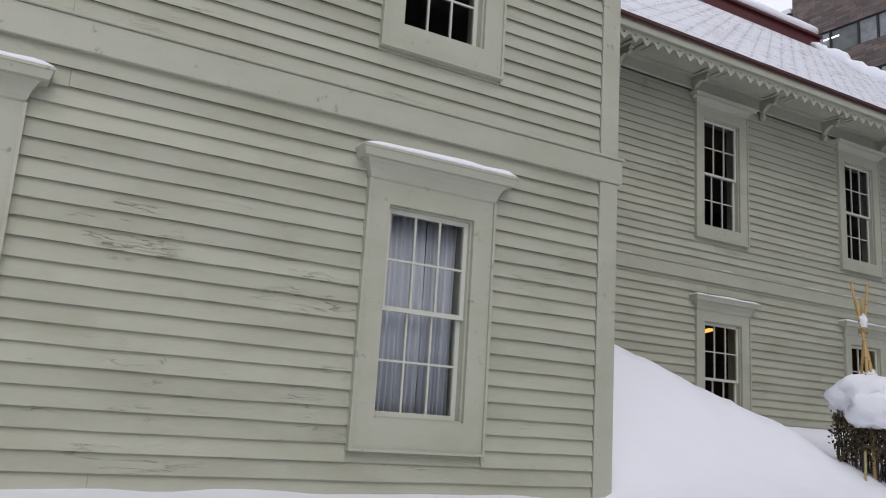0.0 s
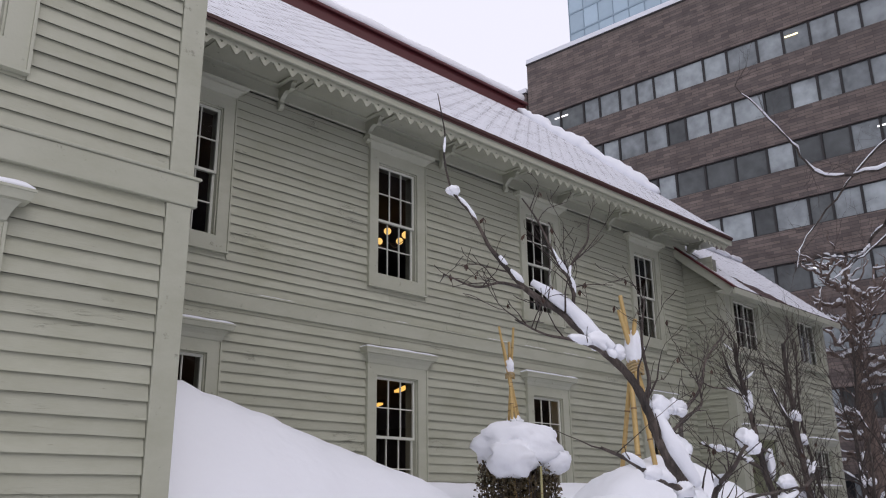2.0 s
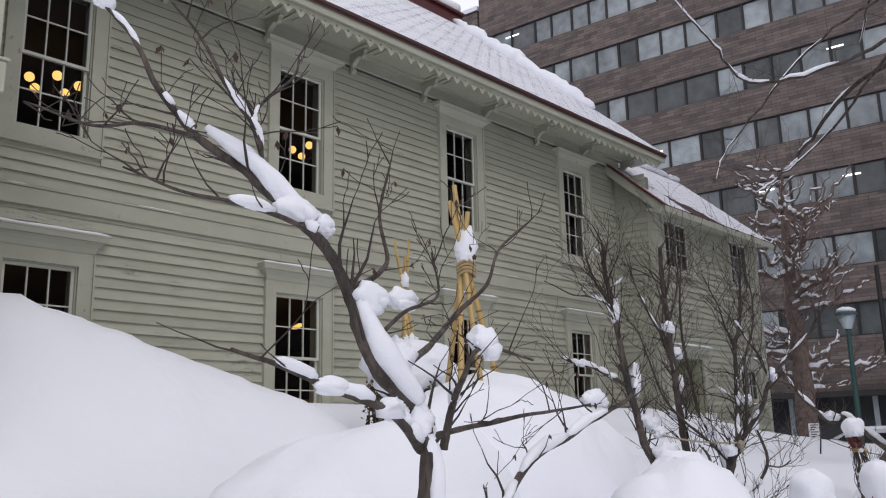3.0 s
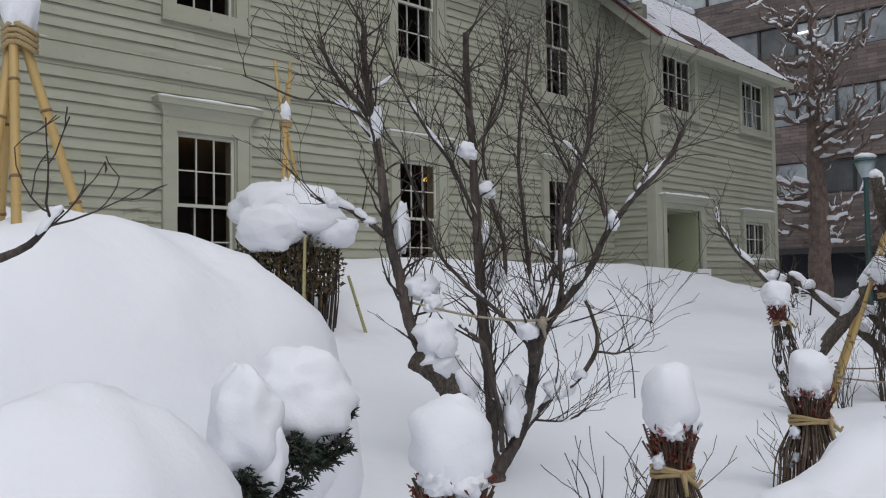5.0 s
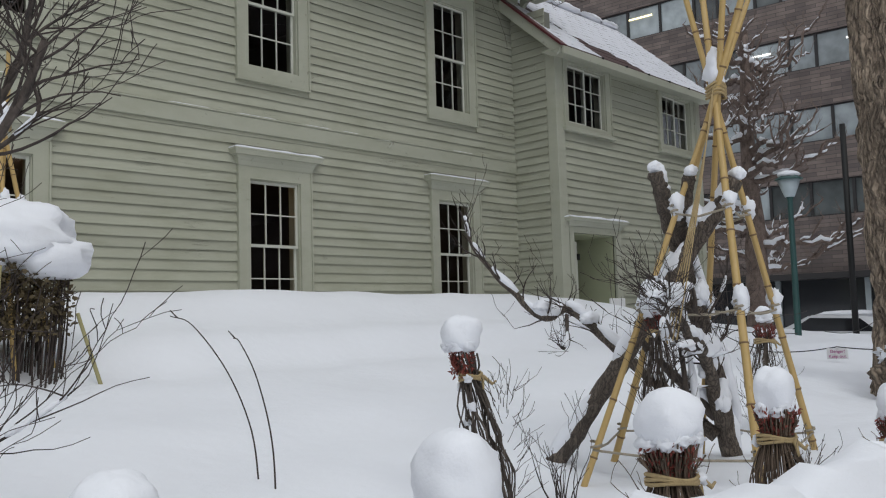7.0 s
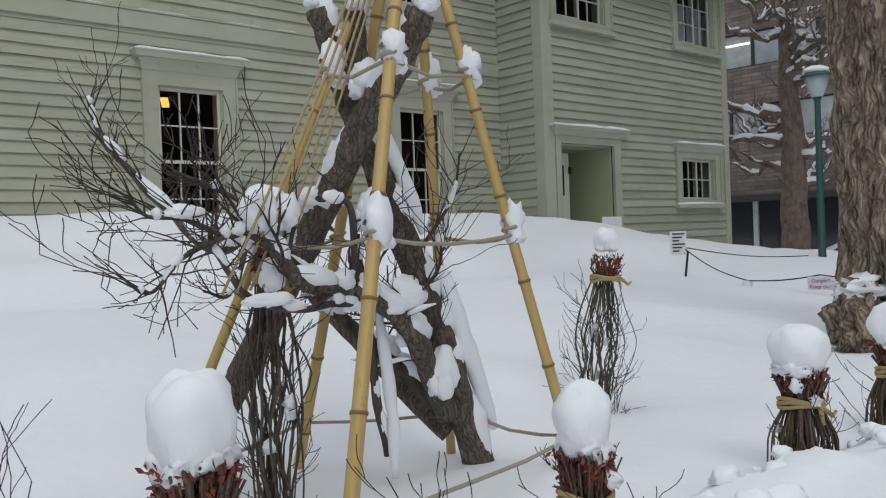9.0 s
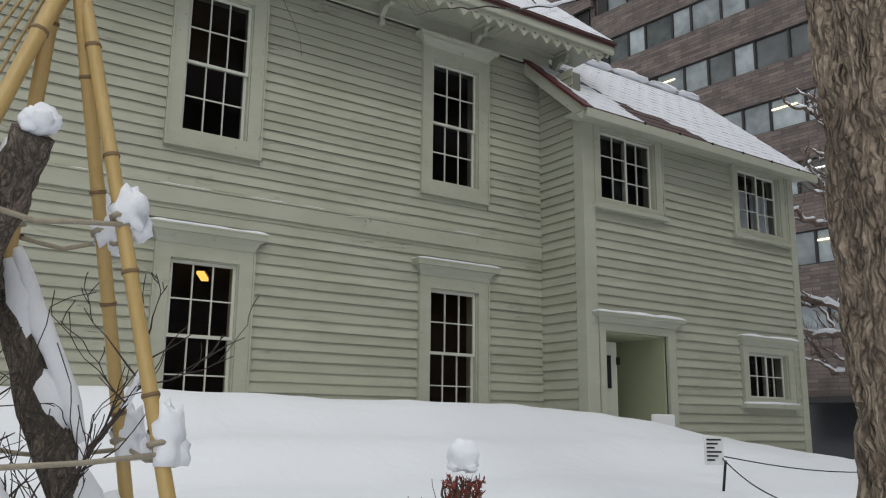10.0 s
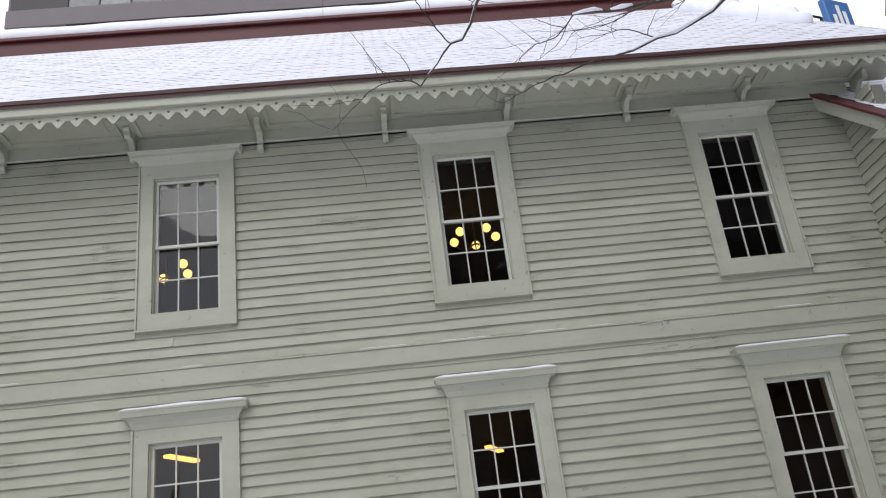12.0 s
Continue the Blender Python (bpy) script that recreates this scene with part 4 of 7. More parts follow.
# snow rolls lying along the verge
b = Buf()
n = 46
pts, rad = [], []
for i in range(n + 1):
    t = lerp(0.26, 0.97, i / n)
    y = lerp(EAVE_Y, RIDGE_Y, t)
    q = noise.noise(Vector((i * 0.33, 1.5, 0))) + 0.5 * noise.noise(Vector((i * 0.9, 4.5, 0)))
    pts.append((GABLE_X - 0.32 + 0.06 * q, y, RZ + SLOPE * (y - EAVE_Y) + 0.08))
    rad.append(max(0.03, 0.2 + 0.11 * q) * min(1, 0.25 + (n - i) / 6, 0.2 + i / 5))
b.tube(pts, rad, 10)
tagged(b.done("verge_snow", M_SNOW), "lumpy snow roll along the gable verge", "snow")
gable_b = bmesh.new()
q = [(0.1, 7.4), (0.1, 8.5), (RIDGE_Y, ridge_z - 0.15), (10.6, 8.5), (10.6, 0.2), (0.1, 0.2)]
a_ = [gable_b.verts.new((B_RIGHT - 0.15, y, z)) for y, z in q]
b_ = [gable_b.verts.new((B_RIGHT, y, z)) for y, z in q]
gable_b.faces.new(a_)
gable_b.faces.new(list(reversed(b_)))
for i in range(6):
    gable_b.faces.new((a_[i], b_[i], b_[(i + 1) % 6], a_[(i + 1) % 6]))
tagged(part("wall_main_gable", gable_b, M_BOARD), "gable end wall of the main hall", "wall", kind="structure")
tagged(part("wall_main_back", boxes((B_LEFT, B_RIGHT, 10.6, 10.8, 0.2, 8.4)), M_BOARD), "back wall of the main hall", "wall", kind="structure")
rv = part("verge_board_main", bevelled(boxes((0, 8.3, 0, 0.05, -0.22, 0.0))), M_TRIM)
ang = math.degrees(math.atan(SLOPE))
rv.matrix_world = pose(GABLE_X - 0.02, EAVE_Y, RZ - 0.06, 0, 0, 90) @ pose(0, 0, 0, 0, -ang, 0)
tagged(rv, "pale green verge board of the gable", "trim", kind="structure")

# front wing roof: gable towards the path, eaves running back
AE_X, AE_Z = 5.45, 7.5
bm = bmesh.new()
for sgn in (1,):
    q = [(AE_X, AE_Z + 0.1), (0.2, AE_Z + 0.1 + 0.8 * (AE_X - 0.2)), (0.2, AE_Z + 0.8 * (AE_X - 0.2)), (AE_X, AE_Z)]
    a_ = [bm.verts.new((x, WALL_A - 0.55, z)) for x, z in q]
    b_ = [bm.verts.new((x, 1.0, z)) for x, z in q]
    bm.faces.new(a_)
    bm.faces.new(list(reversed(b_)))
    for i in range(4):
        bm.faces.new((a_[i], b_[i], b_[(i + 1) % 4], a_[(i + 1) % 4]))
    q = [(-5.2, AE_Z + 0.1), (0.2, AE_Z + 0.1 + 0.8 * (AE_X - 0.2)), (0.2, AE_Z + 0.8 * (AE_X - 0.2)), (-5.2, AE_Z)]
    a_ = [bm.verts.new((x, WALL_A - 0.55, z)) for x, z in q]
    b_ = [bm.verts.new((x, 1.0, z)) for x, z in q]
    bm.faces.new(list(reversed(a_)))
    bm.faces.new(b_)
    for i in range(4):
        bm.faces.new((a_[(i + 1) % 4], b_[(i + 1) % 4], b_[i], a_[i]))
tagged(part("roof_front_wing", bm, M_ROOF), "red-brown gable roof of the front wing", "roof", kind="structure")
tagged(part("soffit_front", boxes((4.61, AE_X - 0.06, WALL_A - 0.5, 0.0, AE_Z - 0.06, AE_Z - 0.02), (4.9, 4.94, WALL_A - 0.5, -0.1, AE_Z - 0.10, AE_Z - 0.06)), M_TRIM), "pale green soffit of the front wing eaves", "soffit", kind="structure")
tagged(part("fascia_front", bevelled(boxes((AE_X - 0.06, AE_X - 0.01, WALL_A - 0.5, 0.0, AE_Z - 0.1, AE_Z + 0.06))), M_TRIM), "pale green fascia of the front wing", "trim", kind="structure")
fe = part("bargeboard_front_eave", fringe("b", 3.9), M_TRIM)
fe.matrix_world = pose(AE_X - 0.03, WALL_A - 0.5, AE_Z - 0.3, 0, 0, 90)
tagged(fe, "sawtooth bargeboard along the front wing eaves", "trim", kind="structure")
fg = part("bargeboard_front_gable", fringe("b", 5.2), M_TRIM)
fg.matrix_world = pose(AE_X, WALL_A - 0.52, AE_Z - 0.12, 0, 0, 180) @ pose(0, 0, 0, 0, -math.degrees(math.atan(0.8)), 0) @ pose(0, -0.03, -0.12)
tagged(fg, "sawtooth bargeboard along the front gable", "trim", kind="structure")
rb = part("rake_frieze_front", bevelled(boxes((0, 5.5, -0.05, 0.0, -0.24, 0.0))), M_TRIM)
rb.matrix_world = pose(4.66, WALL_A - 0.015, 6.98, 0, 0, 0) @ pose(0, 0, 0, 0, 180 + math.degrees(math.atan(0.8)), 0) @ pose(0, 0, 0)
tagged(rb, "sloping rake board under the front gable", "trim", kind="structure")
for yy in (WALL_A + 0.12, WALL_A + 1.6, WALL_A + 3.1):
    copy_thing(br, pose(4.56, yy, AE_Z - 0.06, 0, 0, 90))
b = Buf()
for i in range(7):
    b.blob((AE_X - 0.02, WALL_A - 0.4 + i * 0.5, AE_Z + 0.12), (0.16, 0.32, 0.12), i * 2.3, 0.3)
tagged(b.done("eave_snow", M_SNOW), "lumps of snow hanging over the front eaves", "snow")

# rear wing roof
PE_Y, PE_Z, PS = -1.34, 6.20, 0.89
PR_Y = 1.1
roof_p = roof_slab("roof_rear_wing", 18.42, 24.1, PE_Y, PE_Z, PR_Y, PE_Z + PS * (PR_Y - PE_Y), 0.06, M_ROOF, "low red-brown shingle roof with patchy snow")
snow_courses(roof_p, 18.62, 24.05, PE_Y + 0.03, PE_Z + 0.03 * PS + 0.004, PR_Y - 0.05, PE_Z + 0.004 + PS * (PR_Y - 0.05 - PE_Y), 0.21, 4.0, bare=1.0, gap=0.006)
tagged(part("fascia_rear", bevelled(boxes((18.42, 24.08, PE_Y - 0.03, PE_Y + 0.02, 6.05, 6.185))), M_TRIM), "pale green fascia of the rear wing", "trim", kind="structure")
tagged(part("soffit_rear", boxes((18.38, 24.06, PE_Y + 0.022, WALL_P - 0.002, 6.15, 6.17)), M_TRIM), "flat soffit of the rear wing eaves", "soffit", kind="structure")
rk = part("verge_board_rear", bevelled(boxes((0, 1.75, -0.03, 0.02, -0.17, 0.0))), M_TRIM)
rk.matrix_world = pose(18.42, PE_Y, PE_Z - 0.02, 0, 0, 90) @ pose(0, 0, 0, 0, -math.degrees(math.atan(PS)), 0)
tagged(rk, "sloping pale green verge board", "trim", kind="structure")
re_ = part("verge_edge_rear", boxes((-0.02, 1.75, -0.06, 0.12, -0.0, 0.035)), M_RED)
re_.matrix_world = pose(18.46, PE_Y, PE_Z - 0.01, 0, 0, 90) @ pose(0, 0, 0, 0, -math.degrees(math.atan(PS)), 0)
tagged(re_, "dark red roof edge", "trim", kind="structure")
stop = part("snow_stop", bevelled(boxes((-0.012, 0.012, -0.02, 0.05, -0.02, 0.018)), 0.003), M_IRON)
stop.matrix_world = pose(19.6, PE_Y - 0.03, 6.19)
tagged(stop, "small iron gutter clip on the eave", "clip", "eave clips")
for k in range(1, 6):
    copy_thing(stop, pose(19.6 + 0.78 * k, PE_Y - 0.03, 6.19))
b = Buf()
for i, (x, w) in enumerate(((19.2, 0.3), (19.9, 0.45), (20.9, 0.6), (22.0, 0.5), (22.9, 0.42), (23.7, 0.35))):
    b.blob((x, PR_Y - 0.03, PE_Z + PS * (PR_Y - PE_Y) + 0.03), (w, 0.12, 0.07), i * 2.7, 0.45, 2.2, 20, 12, box_like=2.5)
tagged(b.done("ridge_snow_rear", M_SNOW), "broken roll of snow on the low ridge", "snow")
roof_slab("roof_rear_wing_back", 18.8, 24.1, PR_Y + 3.0, PE_Z + PS * (PR_Y - PE_Y) - 2.0, PR_Y, PE_Z + PS * (PR_Y - PE_Y), 0.06, M_ROOF, "back slope of the low roof")
tagged(part("wall_rear_wing_end", boxes((P_RIGHT - 0.2, P_RIGHT, WALL_P + 0.2, 3.6, 0.2, 6.2)), M_BOARD), "far end wall of the rear wing", "wall", kind="structure")

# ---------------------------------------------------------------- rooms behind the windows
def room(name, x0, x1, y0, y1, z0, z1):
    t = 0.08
    r = thing(name, "near-black interior walls, room dimness put into their colour", "interior wall", kind="structure")
    # walls and ceiling coloured near-black to keep the panes dark
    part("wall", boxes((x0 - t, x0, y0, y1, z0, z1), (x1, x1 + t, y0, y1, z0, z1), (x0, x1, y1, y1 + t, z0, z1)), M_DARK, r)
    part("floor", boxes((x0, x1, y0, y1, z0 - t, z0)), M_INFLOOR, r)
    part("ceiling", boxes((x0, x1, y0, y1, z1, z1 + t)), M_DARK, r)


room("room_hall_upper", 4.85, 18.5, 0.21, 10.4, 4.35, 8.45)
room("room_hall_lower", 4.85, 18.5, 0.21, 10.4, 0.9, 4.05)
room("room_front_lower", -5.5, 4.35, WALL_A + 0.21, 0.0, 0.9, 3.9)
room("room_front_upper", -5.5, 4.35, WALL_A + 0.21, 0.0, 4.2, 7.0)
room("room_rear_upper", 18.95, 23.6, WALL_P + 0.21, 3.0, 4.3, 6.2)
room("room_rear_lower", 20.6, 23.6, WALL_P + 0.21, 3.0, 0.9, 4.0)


def chandelier(x, y, z, turn):
    c = thing("chandelier", "hanging brass chandelier with glowing round globes", "chandelier", "hall chandeliers", at=pose(x, y, z, 0, 0, turn))
    b = Buf()
    b.tube([(0, 0, 0.5), (0, 0, -0.15)], [0.012, 0.02], 8)
    for k in range(5):
        w = 2 * math.pi * k / 5
        b.tube(spline([(0, 0, -0.12), (0.22 * math.cos(w), 0.22 * math.sin(w), -0.2), (0.42 * math.cos(w), 0.42 * math.sin(w), -0.08)], 4), [0.01] * 9, 6)
    b.done("stem", M_BRASS, c)
    for k in range(5):
        w = 2 * math.pi * k / 5
        g = Buf()
        g.blob((0.42 * math.cos(w), 0.42 * math.sin(w), 0.02), (0.085, 0.085, 0.085), 0, 0.0, 1, 14, 8)
        g.done("globe", M_LAMP, c)


chandelier(14.15, 5.0, 7.9, 10)
chandelier(8.4, 5.0, 7.8, 40)


def strip_light(x, y, z, turn):
    s = thing("strip_light", "warm glowing strip light fixed under the ceiling", "ceiling light", "strip lights", at=pose(x, y, z, 0, 0, turn))
    part("housing", boxes((-0.36, 0.36, -0.08, 0.08, 0.0, 0.05)), M_IRON, s)
    part("tube", boxes((-0.34, 0.34, -0.055, 0.055, -0.045, -0.002)), M_TUBE, s)


for x, y in ((12.7, 2.9), (14.6, 3.2), (14.0, 5.2), (9.2, 3.0), (11.0, 5.0), (17.2, 3.6), (7.0, 3.2)):
    strip_light(x, y, 3.99, 65)
# unseen fill point, added for the strip lights' glow on the display case
glow = new("hall_fill", bpy.data.lights.new("hall_fill", "POINT"))
glow.data.energy, glow.data.shadow_soft_size = 11, 0.25
glow.data.color = (1.0, 0.62, 0.25)
glow.matrix_world = pose(11.0, 2.2, 3.7)
# warm timber display seen low in the hall
tagged(part("display_case", bevelled(boxes((11.6, 13.8, 3.0, 3.6, 0.9, 2.3)), 0.02), mat("warm_timber", (0.32, 0.15, 0.05), 0.5, vary=0.3, scale=4)), "warm timber display case inside the hall", "cabinet")


# ---------------------------------------------------------------- buildings around
def slab_building(name, at, length, depth, height, rows, row_z, pitch, win_h, pane_w, m_wall, m_panes, label, lights=0, first=1.2, parts=True, seed=3, cap=True):
    """A block with ribbon windows: wall bands, dark recessed strips, each pane."""
    rnd = random.Random(seed)
    ob = thing(name, label, "building", at=at)
    zs, cur = [], 0.0
    wins = sorted([row_z - pitch * r for r in range(rows)])
    for z in wins:
        part("wall_band", boxes((0, length, 0, 0.4, cur, z - win_h / 2)), m_wall, ob)
        cur = z + win_h / 2
    part("wall_band", boxes((0, length, 0, 0.4, cur, height)), m_wall, ob)
    part("side_wall", boxes((0, 0.4, 0.41, depth, 0, height)), m_wall, ob)
    part("side_wall", boxes((length - 0.4, length, 0.41, depth, 0, height)), m_wall, ob)
    part("back_wall", boxes((0.4, length - 0.4, depth - 0.4, depth, 0, height)), m_wall, ob)
    part("roof", boxes((0.4, length - 0.4, 0.41, depth - 0.4, height - 0.5, height - 0.2)), M_SNOW, ob)
    if cap:
        part("parapet", boxes((-0.05, length, -0.06, 0.5, height, height + 0.12)), M_OFFRAME, ob)
        part("roof_snow", boxes((-0.03, length, -0.03, 0.48, height + 0.121, height + 0.5)), M_SNOW, ob)
    meshes = {}
    for r, z in enumerate(wins):
        bm = boxes((0.4, length - 0.4, 0.3, 0.36, z - win_h / 2, z + win_h / 2), (0.4, first, 0.02, 0.29, z - win_h / 2, z + win_h / 2))
        x = first
        xs = []
        while x < length - 2.5:
            w = pane_w * rnd.choice((0.8, 1.0, 1.0, 1.25))
            xs.append((x, w))
            box(bm, x + w, x + w + 0.14, 0.1, 0.29, z - win_h / 2, z + win_h / 2)
            x += w + 0.14
        box(bm, first, length - 0.4, 0.12, 0.28, z - win_h / 2 + 0.0, z - win_h / 2 + 0.07)
        box(bm, first, length - 0.4, 0.12, 0.28, z + win_h / 2 - 0.07, z + win_h / 2)
        part("window_band", bm, M_OFFRAME, ob)
        joined = bmesh.new()
        for i, (x, w) in enumerate(xs):
            if not parts:
                box(joined, x, x + w, 0.2, 0.22, z - win_h / 2 + 0.07, z + win_h / 2 - 0.07)
                continue
            m = m_panes[0] if rnd.random() < 0.72 else m_panes[1]
            key = (round(w, 3), m.name)
            if key not in meshes:
                b2 = boxes((0, w, 0.2, 0.22, -win_h / 2 + 0.07, win_h / 2 - 0.07))
                me = bpy.data.meshes.new("pane")
                b2.to_mesh(me)
                b2.free()
                me.materials.append(m)
                meshes[key] = me
            p = new("pane", meshes[key])
            p.parent = ob
            p.matrix_local = pose(x, 0, z)
        if parts:
            joined.free()
        else:
            part("panes", joined, m_panes[0], ob)
        for k in range(lights):
            x = first + rnd.uniform(0, length * 0.7)
            part("ceiling_light", boxes((x, x + rnd.uniform(0.8, 1.6), 0.14, 0.17, z + win_h * 0.16, z + win_h * 0.16 + 0.09)), M_WHITELIGHT if rnd.random() < 0.5 else M_OFLIGHT, ob)
    return ob


ang_of = math.degrees(math.atan2(-1.0, 0.085))
slab_building("office_building", pose(48.55, 28.25, 0, 0, 0, ang_of), 66, 14, 35.4, 7, 29.75, 3.78, 1.8, 1.5, M_OFFICE, (M_OFGLASS, M_OFBLIND),
              "brown brick office block with ribbon windows and snowy parapet", lights=3)
slab_building("office_wing", pose(48.55 - 0.085 * 20, 48.25, 0, 0, 0, ang_of), 19.9, 12, 33.0, 3, 28.9, 3.78, 1.8, 1.5, M_OFFICE, (M_OFGLASS, M_OFBLIND),
              "lower brown brick wing joined to the office block", seed=8)
of = thing("office_entrance", "dark recessed ground floor of the office block", "entrance", at=pose(48.55, 28.25, 0, 0, 0, ang_of))
part("canopy", boxes((2, 60, -1.2, -0.01, 3.0, 3.3)), M_OFFRAME, of)
part("shopfront", boxes((2, 60, -0.12, -0.02, 0.0, 3.0)), M_CARGLASS, of)
for k in range(14):
    part("mullion", boxes((3 + 4.2 * k, 3.25 + 4.2 * k, -0.3, -0.13, 0, 3.0)), M_OFGLASS, of)

slab_building("back_building", pose(-22.5, 60, 0), 50, 12, 66, 3, 61.9, 4.1, 2.0, 2.4, M_BACKB, (M_OFBLIND, M_OFGLASS),
              "tall dull mauve tiled building behind the roof", lights=4, first=6.0, cap=False)


def glass_tower():
    ob = thing("glass_tower", "tall pale blue glass tower with a regular grid", "tower", at=pose(112, 69, 0, 0, 0, -88))
    L, Hh = 60, 185
    part("core", boxes((0, L, 0.3, 40, 0, Hh)), M_TOWERF, ob)
    bm = bmesh.new()
    for r in range(0, int(Hh / 4)):
        box(bm, -0.05, L, -0.08, 0.3, r * 4 + 3.0, r * 4 + 3.28)
    for c in range(0, int(L / 3) + 1):
        box(bm, c * 3 - 0.06, c * 3 + 0.06, -0.04, 0.3, 0, Hh)
    part("mullion_grid", bm, M_TOWERF, ob)
    b2 = boxes((0.08, 2.92, 0.05, 0.1, 0.02, 3.96))
    me = bpy.data.meshes.new("glass_panel")
    b2.to_mesh(me)
    b2.free()
    me.materials.append(M_TOWER)
    for r in range(19, 34):
        for c in range(0, 19):
            p = new("glass_panel", me)
            p.parent = ob
            p.matrix_local = pose(c * 3, 0, r * 4 - 0.72)


glass_tower()
# out of view: added to darken pane reflections and hold light off the walls
slab_building("unseen_opposite_block", pose(70, -36, 0, 0, 0, 180), 62, 14, 46, 8, 42.0, 4.6, 1.9, 2.6, M_BACKB, (M_OFFRAME, M_OFFRAME),
              "unseen dark block opposite, added to darken reflections and walls", first=1.5, parts=False)
# also out of view, added to close off the west side
slab_building("corner_building", pose(-46, -36, 0, 0, 0, 90), 90, 14, 30, 6, 26.0, 4.1, 1.9, 2.6, M_BACKB, (M_OFBLIND, M_OFGLASS),
              "unseen dark block added beyond the front wing", first=1.5, parts=False)
bs = thing("blue_rooftop_sign", "blue sign box with white bars on a mast", "sign", at=pose(31.4, 17.3, 20.6, 0, 0, 20))
part("panel", bevelled(boxes((-0.7, 0.7, -0.15, 0.15, 0, 1.5)), 0.05), M_BLUE, bs)
for k, hh in enumerate((0.6, 1.1, 0.85)):
    part("bar", bevelled(boxes((-0.45 + 0.3 * k, -0.27 + 0.3 * k, -0.19, -0.152, 0.05, 0.1 + hh)), 0.01), M_PAPER, bs)
part("mast", boxes((-0.08, 0.08, -0.08, 0.08, -20.6, 0)), M_IRON, bs)
an = Buf()
an.tube([(21.0, 3.05, 6.5), (21.0, 3.05, 10.9)], [0.035, 0.03], 8)
an.tube([(21.0, 3.05, 10.9), (20.3, 2.9, 11.0)], [0.025, 0.02], 6)
an.tube([(20.75, 3.0, 10.95), (20.95, 3.04, 10.2)], [0.02, 0.02], 6)
tagged(an.done("roof_mast", M_IRON), "thin black bracketed mast behind the low roof", "mast")


# ---------------------------------------------------------------- plants
def limb_points(pts, n=7, wob=0.012, seed=0):
    out = spline(pts, n)
    return [p + Vector((noise.noise(p * 6 + Vector((seed, 0, 0))), noise.noise(p * 6 + Vector((0, seed, 5))), noise.noise(p * 6 + Vector((3, 0, seed))))) * wob for p in out]


def grow(buf, p, d, length, r, depth, rnd, upward=0.35, leaves=None, snow=None):
    """A twig that bends upward and forks."""
    n = max(4, int(length / 0.035))
    pts, radii = [Vector(p)], [r]
    q = Vector(p)
    d = d.normalized()
    side = []
    for i in range(n):
        d = (d + Vector((rnd.uniform(-1, 1), rnd.uniform(-1, 1), rnd.uniform(-1, 1) + upward)) * 0.24).normalized()
        q = q + d * (length / n)
        pts.append(q.copy())
        radii.append(max(0.0011, r * (1 - 0.75 * (i + 1) / n)))
        if depth > 0 and i > 0 and rnd.random() < 0.38:
            side.append((q.copy(), d.copy(), radii[-1]))
    buf.tube(pts, radii, 5 if r > 0.006 else 4, cap=False)
    if snow is not None and depth > 0 and r > 0.005 and rnd.random() < 0.2:
        a = rnd.randrange(0, max(1, len(pts) - 3))
        snow.append((pts[a:a + 4], radii[a]))
    if leaves is not None and rnd.random() < 0.5:
        leaves.append(q.copy())
    for s, dd, rr in side:
        ax = Vector((rnd.uniform(-1, 1), rnd.uniform(-1, 1), rnd.uniform(-0.3, 1)))
        grow(buf, s, (dd * 0.75 + ax * 0.75), length * rnd.uniform(0.4, 0.75), rr * 0.75, depth - 1, rnd, upward, leaves, snow)


def snow_on(buf, pts, radii, rnd, cover=0.6, fat=1.0, lift=0.75, shed=1.0):
    """Ridges of snow lying along the top of a limb, in runs with gaps."""
    i = 0
    while i < len(pts) - 2:
        run = rnd.randint(2, 7)
        seg = list(range(i, min(len(pts), i + run + 1)))
        slope = abs((pts[seg[-1]] - pts[seg[0]]).normalized().z)
        if len(seg) >= 3 and rnd.random() < cover and slope * shed < 0.82:
            c, rr = [], []
            for k, j in enumerate(seg):
                e = math.sin(math.pi * (k + 0.35) / (len(seg) - 0.3)) ** 0.5
                w = max(0.004, (radii[j] * 0.95 + 0.006) * fat * e)
                steep = abs((pts[min(j + 1, len(pts) - 1)] - pts[max(j - 1, 0)]).normalized().z)
                w *= max(0.12, 1.05 - shed * steep ** 2)
                c.append(pts[j] + Vector((0, -0.25 * radii[j], radii[j] * lift + w * 0.35)))
                rr.append(w * rnd.uniform(0.85, 1.2))
            buf.tube(c, rr, 8)
        i += run + rnd.randint(0, 2)


